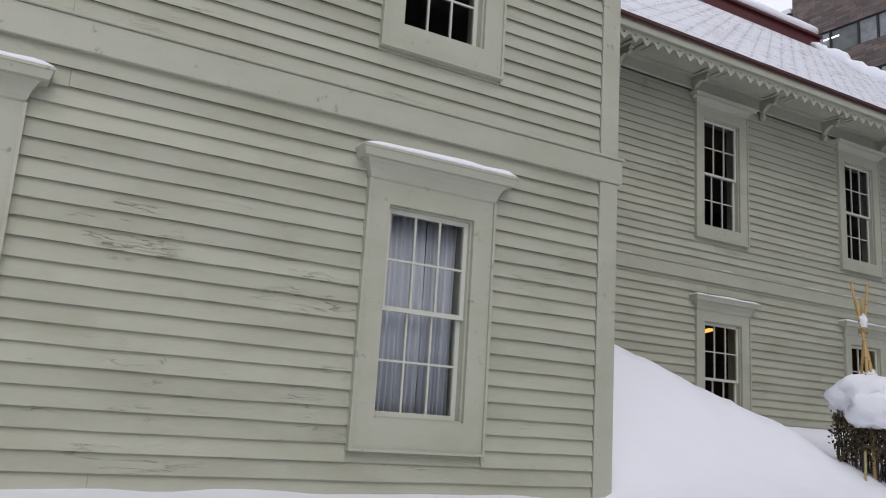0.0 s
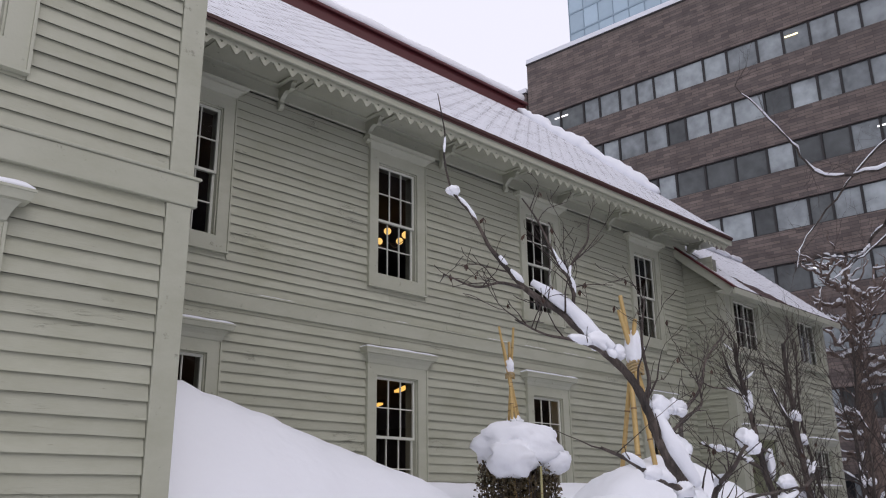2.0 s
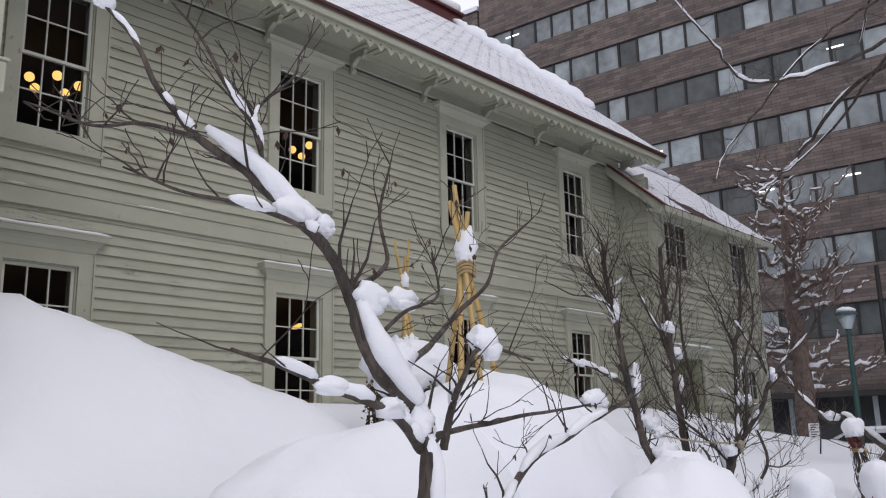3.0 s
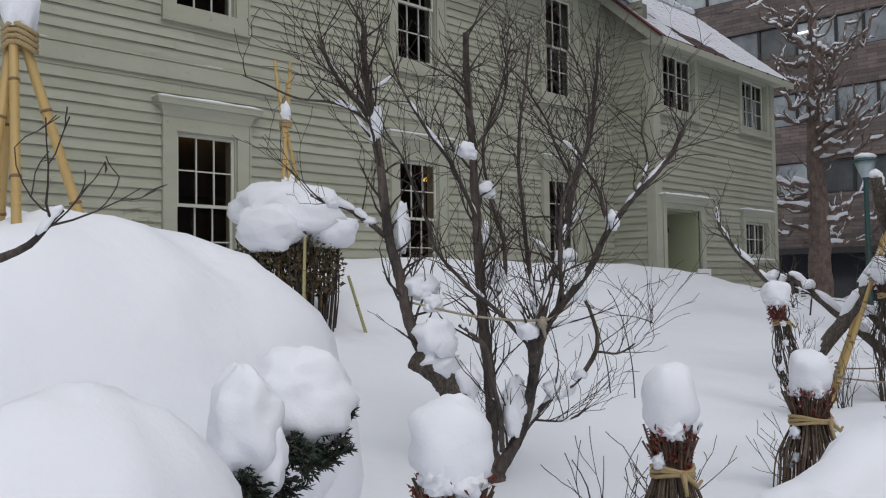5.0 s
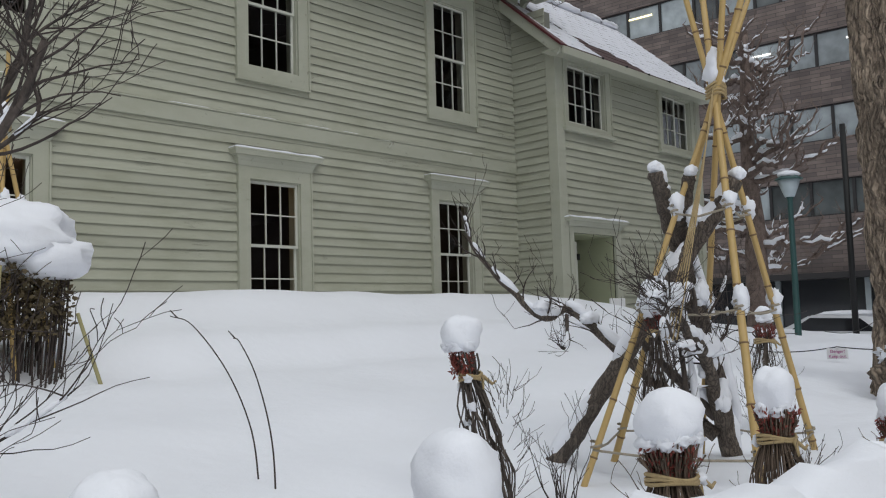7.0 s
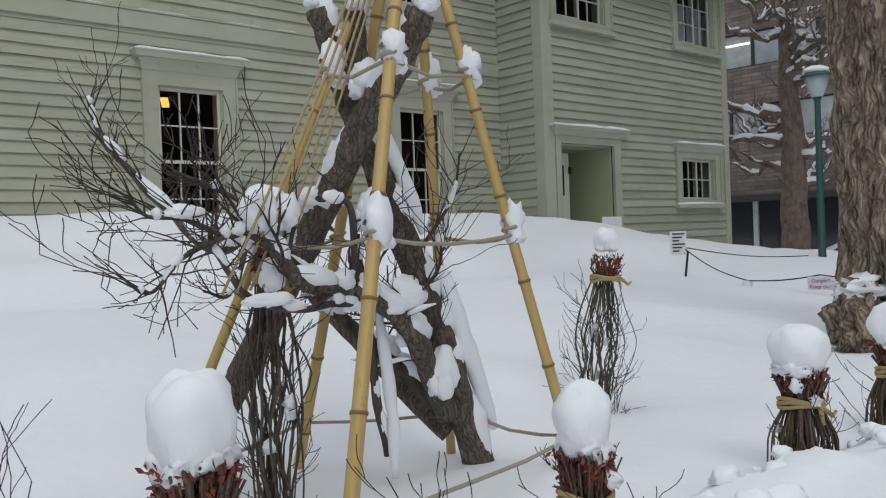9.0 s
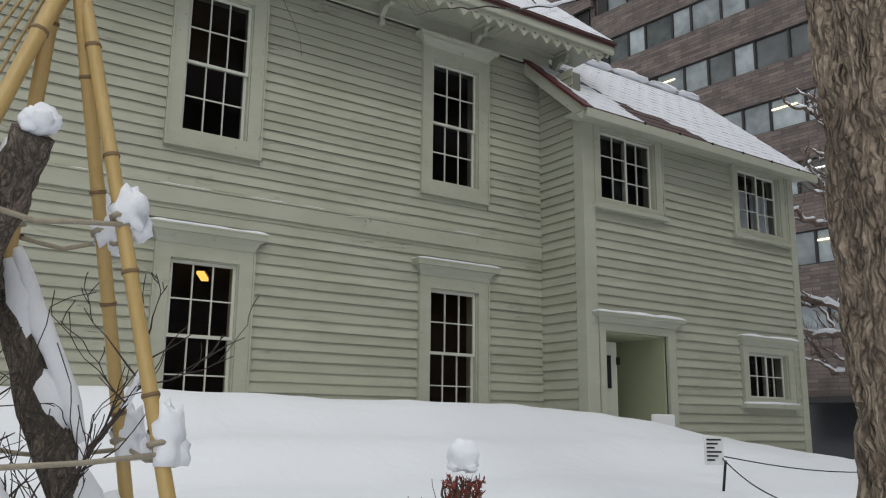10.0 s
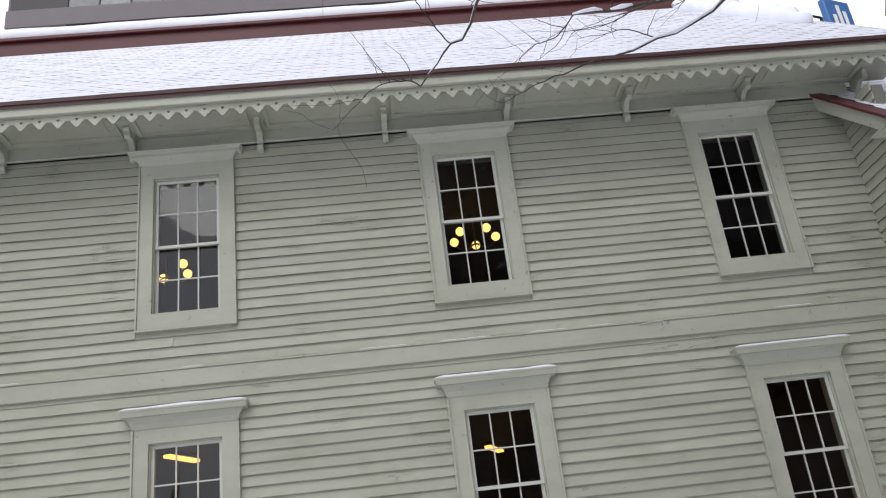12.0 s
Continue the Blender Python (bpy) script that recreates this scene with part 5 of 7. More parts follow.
def garden_tree(name, label, limbs, seed, twig_len=0.45, twig_depth=2, density=0.55, snow_cover=0.6, blobs=(), leaves=False, shed=1.0, clumps=0.06, slabs=()):
    """limbs: (points, radius at foot, radius at tip, twigs?)."""
    rnd = random.Random(seed)
    t = thing(name, label, "tree")
    tw, sn, lf, extra = Buf(), Buf(), [], []
    for i, (pts, r0, r1, twigs) in enumerate(limbs):
        P = limb_points(pts, 8, 0.01, seed + i)
        R = [lerp(r0, r1, k / (len(P) - 1)) * (1 + 0.12 * noise.noise(Vector((k * 0.7, seed, i)))) for k in range(len(P))]
        b = Buf()
        b.tube(P, R, 16 if r0 > 0.025 else 8)
        b.v = [v + Vector((noise.noise(v * 34), noise.noise(v * 34 + Vector((7, 0, 0))), 0.4 * noise.noise(v * 20))) * min(0.012, r0 * 0.16) for v in b.v]
        b.done("trunk" if i == 0 else "limb", M_STEMBARK if r0 > 0.03 else M_BARK, t)
        snow_on(sn, P, R, rnd, snow_cover * (1.0 if r0 > 0.0115 else 0.4), 1.15, 0.75, shed)
        for k in range(2, len(P) - 1):
            if r0 > 0.0115 and rnd.random() < clumps and abs((P[k + 1] - P[k - 1]).normalized().z) < 0.9:
                w = R[k] + rnd.uniform(0.008, 0.022)
                sn.blob(P[k] + Vector((0, 0, R[k] * 0.8)), (w * 1.25, w, w * 0.75), k + i, 0.6, 2.0, 14, 10)
        if twigs:
            for k in range(3, len(P)):
                if rnd.random() < density * twigs:
                    d = (P[k] - P[k - 1]).normalized()
                    ax = Vector((rnd.uniform(-1, 1), rnd.uniform(-0.7, 0.7), rnd.uniform(-0.3, 0.9)))
                    grow(tw, P[k], d * 0.6 + ax, twig_len * rnd.uniform(0.5, 1.2), max(0.0024, min(0.006, R[k] * 0.4)), twig_depth, rnd, 0.1, lf, extra)
    for pts, r in extra:
        if len(pts) > 2 and abs((pts[-1] - pts[0]).normalized().z) < 0.6:
            sn.tube([p + Vector((0, 0, r * 1.0)) for p in pts], [0.002] + [r * 1.1 + 0.003 * rnd.random() for _ in pts[2:]] + [0.002], 6)
    tagged(tw.done("twig_growth", M_TWIG, t), kind="stuff")
    for pts, r in slabs:
        P = spline(pts, 5)
        sn.tube([p + Vector((0.006 * noise.noise(p * 9), 0.006 * noise.noise(p * 11), 0)) for p in P], [r * (0.25 + 0.75 * math.sin(math.pi * (i + 0.6) / (len(P) + 0.2)) ** 0.6) * (1 + 0.3 * noise.noise(p * 14)) for i, p in enumerate(P)], 10)
    for c, r in blobs:
        c = Vector(c)
        sn.blob(c, tuple(0.92 * q for q in r), c[0] * 3.1, 0.32, 1.6, 24, 16)
        for k in range(3):
            w, q = rnd.uniform(0, 6.28), rnd.uniform(0.4, 0.6)
            sn.blob(c + Vector((math.cos(w) * r[0] * 0.6, math.sin(w) * r[1] * 0.5, rnd.uniform(-0.6, 0.0) * r[2])), (r[0] * q, r[1] * q, r[2] * q), k + c[0], 0.4, 1.8, 14, 10)
    tagged(sn.done("snow", M_SNOW, t, "snow lying along branches"), kind="stuff")
    if leaves:
        lb = Buf()
        for p in lf:
            if rnd.random() < 0.2:
                for _ in range(2):
                    lb.leaf(p, Vector((rnd.uniform(-.5, .5), rnd.uniform(-.5, .5), -1)), rnd.uniform(0.014, 0.028), 0.45)
        if lb.v:
            tagged(lb.done("dry_leaves", M_DRYLEAF, t, "curled dry leaves"), kind="stuff")
    return t


def limb(tree, r0, r1, twigs, *pts):
    """One limb of a tree: girth at foot and tip, how twiggy, and the points it bends through."""
    tree.append((list(pts), r0, r1, twigs))


GARDEN, GARDEN_SNOW = [], []
limb(GARDEN, 0.066, 0.04, 0, (7.23, -7.20, 0.85), (7.18, -7.20, 0.97), (7.08, -7.20, 1.18), (7.02, -7.16, 1.32), (6.96, -7.13, 1.40), (6.88, -7.12, 1.44))
limb(GARDEN, 0.024, 0.012, 0.8, (6.92, -7.12, 1.44), (6.92, -7.05, 1.57), (6.89, -7.02, 1.75), (6.86, -7.00, 1.91), (6.85, -6.97, 2.16), (6.83, -6.95, 2.34), (6.82, -6.93, 2.50), (6.81, -6.93, 2.68))
limb(GARDEN, 0.012, 0.006, 0.15, (6.84, -7.00, 1.89), (6.84, -6.85, 1.98), (6.81, -6.70, 2.03), (6.79, -6.62, 2.07))
limb(GARDEN, 0.007, 0.0025, 0.25, (6.83, -6.97, 2.29), (6.75, -6.95, 2.34), (6.67, -6.90, 2.38), (6.53, -6.88, 2.38), (6.43, -6.86, 2.41), (6.35, -6.84, 2.44))
limb(GARDEN, 0.011, 0.005, 0.8, (6.82, -6.95, 2.34), (6.70, -6.95, 2.43), (6.62, -6.95, 2.52), (6.58, -6.95, 2.60))
limb(GARDEN, 0.026, 0.013, 0.9, (7.16, -7.22, 1.07), (7.19, -7.20, 1.27), (7.23, -7.15, 1.44), (7.25, -7.10, 1.69), (7.26, -7.08, 1.93), (7.26, -7.06, 2.23), (7.24, -7.06, 2.47), (7.23, -7.06, 2.71))
limb(GARDEN, 0.011, 0.005, 0.1, (7.14, -7.30, 1.10), (7.05, -7.35, 1.30), (6.96, -7.40, 1.47), (6.86, -7.42, 1.54), (6.80, -7.42, 1.57))
limb(GARDEN, 0.024, 0.006, 1, (7.17, -7.25, 1.01), (7.25, -7.30, 1.17), (7.28, -7.33, 1.35), (7.20, -7.40, 1.49), (7.20, -7.45, 1.60), (7.33, -7.40, 1.75), (7.47, -7.35, 1.90), (7.60, -7.30, 2.10), (7.71, -7.30, 2.30), (7.77, -7.30, 2.52), (7.80, -7.30, 2.70))
limb(GARDEN, 0.017, 0.008, 0.55, (7.28, -7.33, 1.33), (7.27, -7.40, 1.52), (7.32, -7.45, 1.63), (7.43, -7.50, 1.77), (7.51, -7.53, 1.91), (7.55, -7.63, 2.04), (7.59, -7.74, 2.16), (7.62, -7.80, 2.27))
limb(GARDEN, 0.012, 0.006, 0.25, (7.24, -7.28, 1.13), (7.33, -7.35, 1.26), (7.42, -7.42, 1.33), (7.48, -7.47, 1.43), (7.50, -7.47, 1.51), (7.49, -7.45, 1.60), (7.46, -7.44, 1.65))
limb(GARDEN, 0.009, 0.003, 0.8, (7.21, -7.38, 1.47), (7.15, -7.30, 1.59), (7.06, -7.20, 1.71), (6.97, -7.15, 1.82), (6.93, -7.12, 1.95), (6.86, -7.10, 2.14), (6.81, -7.05, 2.27))
limb(GARDEN, 0.013, 0.005, 1, (7.29, -7.33, 1.40), (7.54, -7.15, 1.58), (7.67, -7.00, 1.77), (7.70, -6.95, 2.00), (7.73, -6.90, 2.31), (7.78, -6.90, 2.57), (7.83, -6.90, 2.82))
limb(GARDEN, 0.012, 0.004, 1, (7.24, -7.12, 1.62), (7.49, -7.00, 1.70), (7.57, -6.95, 1.88), (7.48, -6.95, 2.06), (7.50, -6.90, 2.32), (7.61, -6.90, 2.56), (7.70, -6.90, 2.81))
limb(GARDEN, 0.009, 0.003, 1, (7.25, -7.08, 1.97), (7.10, -7.10, 2.17), (6.96, -7.10, 2.29), (6.86, -7.10, 2.40), (6.79, -7.10, 2.53))
limb(GARDEN, 0.009, 0.003, 1, (7.32, -7.45, 1.64), (7.24, -7.50, 1.81), (7.27, -7.50, 2.00), (7.40, -7.50, 2.19), (7.43, -7.50, 2.39), (7.35, -7.50, 2.56))
limb(GARDEN, 0.007, 0.003, 0.9, (7.51, -7.53, 1.91), (7.57, -7.45, 2.06), (7.54, -7.40, 2.16), (7.45, -7.40, 2.23), (7.34, -7.40, 2.27))
limb(GARDEN, 0.006, 0.002, 0.9, (7.55, -7.63, 2.04), (7.67, -7.60, 2.17), (7.65, -7.60, 2.31), (7.80, -7.60, 2.45))
limb(GARDEN, 0.005, 0.002, 0.6, (7.50, -7.47, 1.44), (7.57, -7.52, 1.43), (7.66, -7.55, 1.48), (7.76, -7.56, 1.54))
limb(GARDEN, 0.005, 0.002, 0.5, (7.29, -7.33, 1.20), (7.29, -7.45, 1.20), (7.32, -7.50, 1.22))
limb(GARDEN, 0.007, 0.003, 1, (7.26, -7.06, 2.23), (7.49, -7.00, 2.44), (7.55, -7.00, 2.62), (7.52, -7.00, 2.77))
limb(GARDEN, 0.006, 0.003, 1, (7.60, -7.30, 2.10), (7.50, -7.30, 2.25), (7.39, -7.30, 2.39), (7.28, -7.30, 2.49))
GARDEN_SNOW.append(((6.94, -7.16, 1.52), (0.089, 0.066, 0.074)))
GARDEN_SNOW.append(((7.06, -7.20, 1.35), (0.056, 0.051, 0.079)))
GARDEN_SNOW.append(((7.23, -7.28, 1.25), (0.054, 0.048, 0.115)))
GARDEN_SNOW.append(((7.38, -7.38, 1.31), (0.087, 0.042, 0.046)))
GARDEN_SNOW.append(((6.98, -7.05, 1.70), (0.086, 0.052, 0.058)))
GARDEN_SNOW.append(((7.15, -7.42, 1.54), (0.054, 0.036, 0.040)))
GARDEN_SNOW.append(((7.40, -7.45, 1.67), (0.047, 0.031, 0.034)))
GARDEN_SNOW.append(((6.84, -6.96, 2.31), (0.031, 0.028, 0.075)))
GARDEN_SNOW.append(((7.18, -7.10, 2.23), (0.048, 0.032, 0.036)))
GARDEN_SNOW.append(((7.33, -7.06, 2.09), (0.046, 0.034, 0.037)))
GARDEN_SNOW.append(((7.52, -7.54, 1.94), (0.031, 0.028, 0.042)))
GARDEN_SNOW.append(((6.91, -7.02, 1.92), (0.031, 0.028, 0.105)))
GARDEN_SNOW.append(((7.28, -7.10, 1.90), (0.020, 0.020, 0.060)))
GARDEN_SNOW.append(((7.42, -7.00, 1.75), (0.085, 0.042, 0.047)))
GARDEN_SNOW.append(((6.99, -7.10, 1.64), (0.038, 0.034, 0.038)))
GARDEN_SNOW.append(((7.36, -7.45, 1.81), (0.041, 0.024, 0.026)))
garden_tree("garden_tree", "bare dark many-stemmed garden tree holding clumps of snow", GARDEN, 11, 0.27, 2, 0.8, 0.85, blobs=GARDEN_SNOW, clumps=0.04)
b = Buf()
b.tube(spline([(6.90, -7.0, 1.655), (7.05, -7.25, 1.59), (7.163, -7.468, 1.575), (7.33, -7.43, 1.60), (7.56, -7.37, 1.67)], 6), [0.005] * 25, 6)
b.blob((7.163, -7.475, 1.565), (0.017, 0.017, 0.022), 2, 0.6, 3, 12, 9)
b.tube([(7.163, -7.475, 1.56), (7.175, -7.48, 1.51)], [0.009, 0.005], 5)
tagged(b.done("support_rope", M_GREYROPE), "frayed straw rope tied round tree limbs", "rope")

YOUNG, YOUNG_SNOW = [], []
YOUNG_SLABS = [([(3.72, -7.79, 2.365), (3.79, -7.87, 2.285), (3.85, -7.90, 2.22), (3.91, -7.95, 2.15)], 0.024), ([(3.955, -8.05, 1.955), (3.99, -8.065, 1.87), (4.04, -8.075, 1.805), (4.11, -8.085, 1.735)], 0.03),
               ([(4.125, -8.10, 1.66), (4.125, -8.115, 1.58), (4.12, -8.12, 1.48)], 0.02)]
limb(YOUNG, 0.024, 0.004, 0.55, (4.09, -8.12, 0.95), (4.10, -8.10, 1.35), (4.11, -8.10, 1.59), (4.12, -8.07, 1.69), (4.02, -8.06, 1.79), (3.97, -8.05, 1.87), (3.93, -8.02, 2.01), (3.90, -7.93, 2.13), (3.79, -7.86, 2.25), (3.70, -7.76, 2.35), (3.64, -7.70, 2.47), (3.60, -7.65, 2.59), (3.53, -7.62, 2.67))
limb(YOUNG, 0.004, 0.002, 0, (3.53, -7.62, 2.67), (3.515, -7.60, 2.80), (3.52, -7.60, 2.90), (3.49, -7.60, 3.02))
limb(YOUNG, 0.013, 0.004, 0.5, (4.12, -8.08, 1.63), (4.00, -8.10, 1.71), (3.86, -8.10, 1.75), (3.73, -8.10, 1.79), (3.60, -8.10, 1.82))
limb(YOUNG, 0.011, 0.003, 0.9, (4.20, -8.06, 1.63), (4.20, -8.10, 1.72), (4.13, -8.20, 1.77), (4.14, -8.25, 1.84), (4.39, -8.20, 1.83))
limb(YOUNG, 0.014, 0.005, 0.8, (4.27, -8.05, 0.95), (4.36, -8.05, 1.35), (4.54, -8.05, 1.57), (4.86, -8.00, 1.66), (5.24, -7.95, 1.76), (5.33, -7.95, 1.84))
limb(YOUNG, 0.01, 0.003, 1, (4.04, -8.06, 1.78), (4.35, -7.90, 1.90), (4.57, -7.80, 2.01), (4.70, -7.80, 2.10), (4.77, -7.80, 2.23), (4.95, -7.80, 2.36))
limb(YOUNG, 0.008, 0.003, 1, (3.95, -8.02, 1.98), (4.19, -7.90, 2.09), (4.16, -7.90, 2.21), (4.20, -7.90, 2.36))
limb(YOUNG, 0.007, 0.002, 1, (3.82, -7.86, 2.24), (3.78, -7.90, 2.33), (3.70, -7.90, 2.42), (3.63, -7.90, 2.52), (3.56, -7.90, 2.58))
limb(YOUNG, 0.006, 0.002, 0.9, (3.79, -7.90, 2.31), (3.78, -7.90, 2.39), (3.88, -7.90, 2.50), (3.90, -7.90, 2.57))
limb(YOUNG, 0.006, 0.002, 0.8, (3.71, -7.77, 2.34), (3.56, -7.80, 2.33), (3.44, -7.80, 2.30), (3.31, -7.80, 2.31))
limb(YOUNG, 0.007, 0.002, 0.8, (3.92, -7.93, 2.12), (3.72, -7.95, 2.15), (3.58, -7.95, 2.15), (3.45, -7.95, 2.18))
limb(YOUNG, 0.008, 0.003, 1, (4.14, -8.07, 1.66), (4.30, -8.10, 1.68), (4.52, -8.10, 1.71), (4.78, -8.10, 1.73))
limb(YOUNG, 0.006, 0.002, 1, (3.98, -8.05, 1.85), (4.04, -8.10, 1.93), (4.16, -8.10, 1.98), (4.14, -8.10, 2.08))
YOUNG_SNOW.append(((3.88, -7.92, 2.17), (0.066, 0.028, 0.031)))
YOUNG_SNOW.append(((3.99, -8.05, 1.96), (0.052, 0.036, 0.040)))
YOUNG_SNOW.append(((4.07, -8.06, 1.83), (0.041, 0.037, 0.053)))
YOUNG_SNOW.append(((4.15, -8.24, 1.86), (0.040, 0.034, 0.037)))
YOUNG_SNOW.append(((3.84, -8.10, 1.76), (0.052, 0.020, 0.020)))
YOUNG_SNOW.append(((4.04, -8.08, 1.71), (0.037, 0.020, 0.022)))
YOUNG_SNOW.append(((3.54, -7.62, 2.68), (0.027, 0.020, 0.020)))
YOUNG_SNOW.append(((3.94, -7.95, 2.14), (0.025, 0.023, 0.025)))
YOUNG_SNOW.append(((4.09, -8.05, 1.97), (0.051, 0.026, 0.029)))
YOUNG_SNOW.append(((4.12, -8.07, 1.69), (0.041, 0.037, 0.041)))
YOUNG_SNOW.append(((5.04, -7.95, 1.76), (0.065, 0.027, 0.030)))
garden_tree("young_tree", "slender bare tree with dry leaves and snow on its limbs", YOUNG, 23, 0.16, 2, 0.34, 0.5, leaves=True, shed=0.6, blobs=YOUNG_SNOW, clumps=0.02, slabs=YOUNG_SLABS)


PRUNED, PRUNED_SNOW = [], []
PRUNED_SLABS = [([(10.58, -7.57, 2.10), (10.63, -7.585, 1.97), (10.69, -7.595, 1.83), (10.74, -7.6, 1.70)], 0.026), ([(10.80, -7.60, 1.60), (10.86, -7.61, 1.42), (10.93, -7.61, 1.24), (11.0, -7.6, 1.08)], 0.032),
                ([(10.585, -7.57, 1.52), (10.60, -7.575, 1.35), (10.615, -7.58, 1.18), (10.62, -7.58, 1.0)], 0.02), ([(10.42, -7.40, 1.68), (10.45, -7.52, 1.85), (10.455, -7.58, 1.96)], 0.016)]
limb(PRUNED, 0.046, 0.037, 0.1, (10.23, -6.98, 0.92), (10.33, -7.27, 1.35), (10.41, -7.48, 1.68), (10.48, -7.68, 2.0), (10.52, -7.78, 2.14), (10.55, -7.86, 2.27))
limb(PRUNED, 0.05, 0.036, 0.05, (10.97, -7.58, 0.92), (10.82, -7.575, 1.35), (10.68, -7.56, 1.72), (10.55, -7.54, 2.06), (10.50, -7.53, 2.2), (10.46, -7.515, 2.34))
limb(PRUNED, 0.034, 0.028, 0, (10.53, -7.58, 2.0), (10.50, -7.63, 2.15), (10.466, -7.68, 2.30))
limb(PRUNED, 0.035, 0.006, 1, (10.86, -7.54, 1.08), (10.74, -7.34, 1.31), (10.64, -7.09, 1.55), (10.56, -6.92, 1.72), (10.44, -6.84, 1.68), (10.26, -6.66, 1.93), (10.16, -6.61, 2.08), (10.13, -6.6, 2.2))
limb(PRUNED, 0.011, 0.004, 1, (10.52, -6.94, 1.69), (10.42, -6.99, 1.53), (10.32, -7.02, 1.55))
limb(PRUNED, 0.008, 0.003, 0.5, (10.68, -7.54, 1.53), (10.74, -7.6, 1.67), (10.82, -7.64, 1.8), (10.84, -7.66, 1.93))
limb(PRUNED, 0.036, 0.011, 0.5, (10.81, -7.60, 1.15), (10.69, -7.62, 1.37), (10.58, -7.65, 1.48), (10.44, -7.70, 1.54), (10.23, -7.76, 1.59), (10.14, -7.78, 1.68), (10.07, -7.78, 1.72))
limb(PRUNED, 0.01, 0.006, 0.2, (10.44, -7.70, 1.52), (10.30, -7.76, 1.53), (10.19, -7.80, 1.53), (10.10, -7.80, 1.55), (10.04, -7.80, 1.59))
limb(PRUNED, 0.03, 0.012, 0.2, (10.79, -7.58, 1.19), (10.68, -7.50, 1.33), (10.59, -7.45, 1.42), (10.53, -7.40, 1.50), (10.46, -7.38, 1.59))
limb(PRUNED, 0.014, 0.011, 0.1, (10.62, -7.55, 1.06), (10.58, -7.55, 1.27), (10.56, -7.55, 1.44), (10.55, -7.54, 1.59), (10.57, -7.50, 1.70))
limb(PRUNED, 0.008, 0.003, 1, (10.07, -7.78, 1.72), (10.02, -7.80, 1.71), (9.92, -7.80, 1.74), (9.84, -7.80, 1.75), (9.80, -7.80, 1.79))
limb(PRUNED, 0.007, 0.003, 0.7, (10.02, -7.80, 1.71), (9.94, -7.83, 1.68), (9.87, -7.85, 1.65), (9.82, -7.85, 1.60), (9.79, -7.85, 1.60))
limb(PRUNED, 0.007, 0.005, 0.3, (10.04, -7.80, 1.59), (9.99, -7.80, 1.66), (9.96, -7.78, 1.70))
limb(PRUNED, 0.011, 0.008, 0.3, (10.41, -7.70, 1.58), (10.42, -7.70, 1.67), (10.41, -7.70, 1.78), (10.32, -7.70, 1.79))
limb(PRUNED, 0.009, 0.003, 0.8, (10.59, -7.65, 1.47), (10.64, -7.68, 1.53), (10.70, -7.70, 1.60), (10.72, -7.70, 1.70))
limb(PRUNED, 0.007, 0.003, 1, (10.14, -7.78, 1.68), (10.08, -7.76, 1.77), (10.0, -7.75, 1.82), (9.92, -7.75, 1.85))
for c, r in (((10.455, -7.515, 2.36), (0.036, 0.036, 0.032)), ((10.555, -7.865, 2.29), (0.038, 0.038, 0.034)), ((10.466, -7.69, 2.32), (0.032, 0.032, 0.028)), ((10.49, -7.69, 2.12), (0.05, 0.045, 0.055)),
             ((10.44, -6.85, 1.74), (0.07, 0.042, 0.035)), ((10.6, -7.02, 1.67), (0.07, 0.042, 0.035))):
    PRUNED_SNOW.append((c, r))
PRUNED_SNOW.append(((10.59, -7.66, 1.53), (0.101, 0.049, 0.055)))
PRUNED_SNOW.append(((10.41, -7.70, 1.54), (0.049, 0.037, 0.041)))
PRUNED_SNOW.append(((10.10, -7.78, 1.76), (0.054, 0.046, 0.051)))
PRUNED_SNOW.append(((10.18, -7.76, 1.76), (0.043, 0.038, 0.048)))
PRUNED_SNOW.append(((10.10, -7.82, 1.56), (0.067, 0.020, 0.017)))
PRUNED_SNOW.append(((10.48, -7.70, 1.77), (0.041, 0.037, 0.062)))
PRUNED_SNOW.append(((10.77, -7.62, 1.29), (0.056, 0.050, 0.077)))
PRUNED_SNOW.append(((10.36, -7.70, 1.80), (0.035, 0.020, 0.019)))
PRUNED_SNOW.append(((10.18, -7.70, 1.61), (0.036, 0.033, 0.044)))
PRUNED_SNOW.append(((10.69, -7.60, 1.42), (0.061, 0.041, 0.045)))
PRUNED_SNOW.append(((9.92, -7.80, 1.76), (0.047, 0.020, 0.019)))
garden_tree("pruned_tree", "old pruned tree with two crossing sawn stems under snow", PRUNED, 37, 0.19, 2, 0.9, 0.95, shed=0.4, blobs=PRUNED_SNOW, clumps=0.04, slabs=PRUNED_SLABS)


def bamboo_pole(parent, a, b, r=0.02, m=None):
    a, b = Vector(a), Vector(b)
    L = (b - a).length
    n = max(2, int(L / 0.24))
    pts, rad = [], []
    for i in range(n):
        for t, k in ((0.0, 1.16), (0.05, 1.0), (0.95, 0.97)):
            pts.append(a.lerp(b, (i + t) / n))
            rad.append(r * k * lerp(1.0, 0.82, i / n))
    pts.append(b)
    rad.append(r * 0.82)
    bf = Buf()
    bf.tube(pts, rad, 9)
    p = bf.done("pole", m or M_BAMBOO, parent)
    nb = Buf()
    for i in range(1, n):
        c = a.lerp(b, i / n)
        d = (b - a).normalized() * 0.004
        rr = r * lerp(1.0, 0.82, i / n) * 1.2
        nb.tube([c - d, c + d], [rr, rr], 9)
    if nb.v:
        nb.done("node_rings", M_NODE, p)["kind"] = "stuff"
    return p


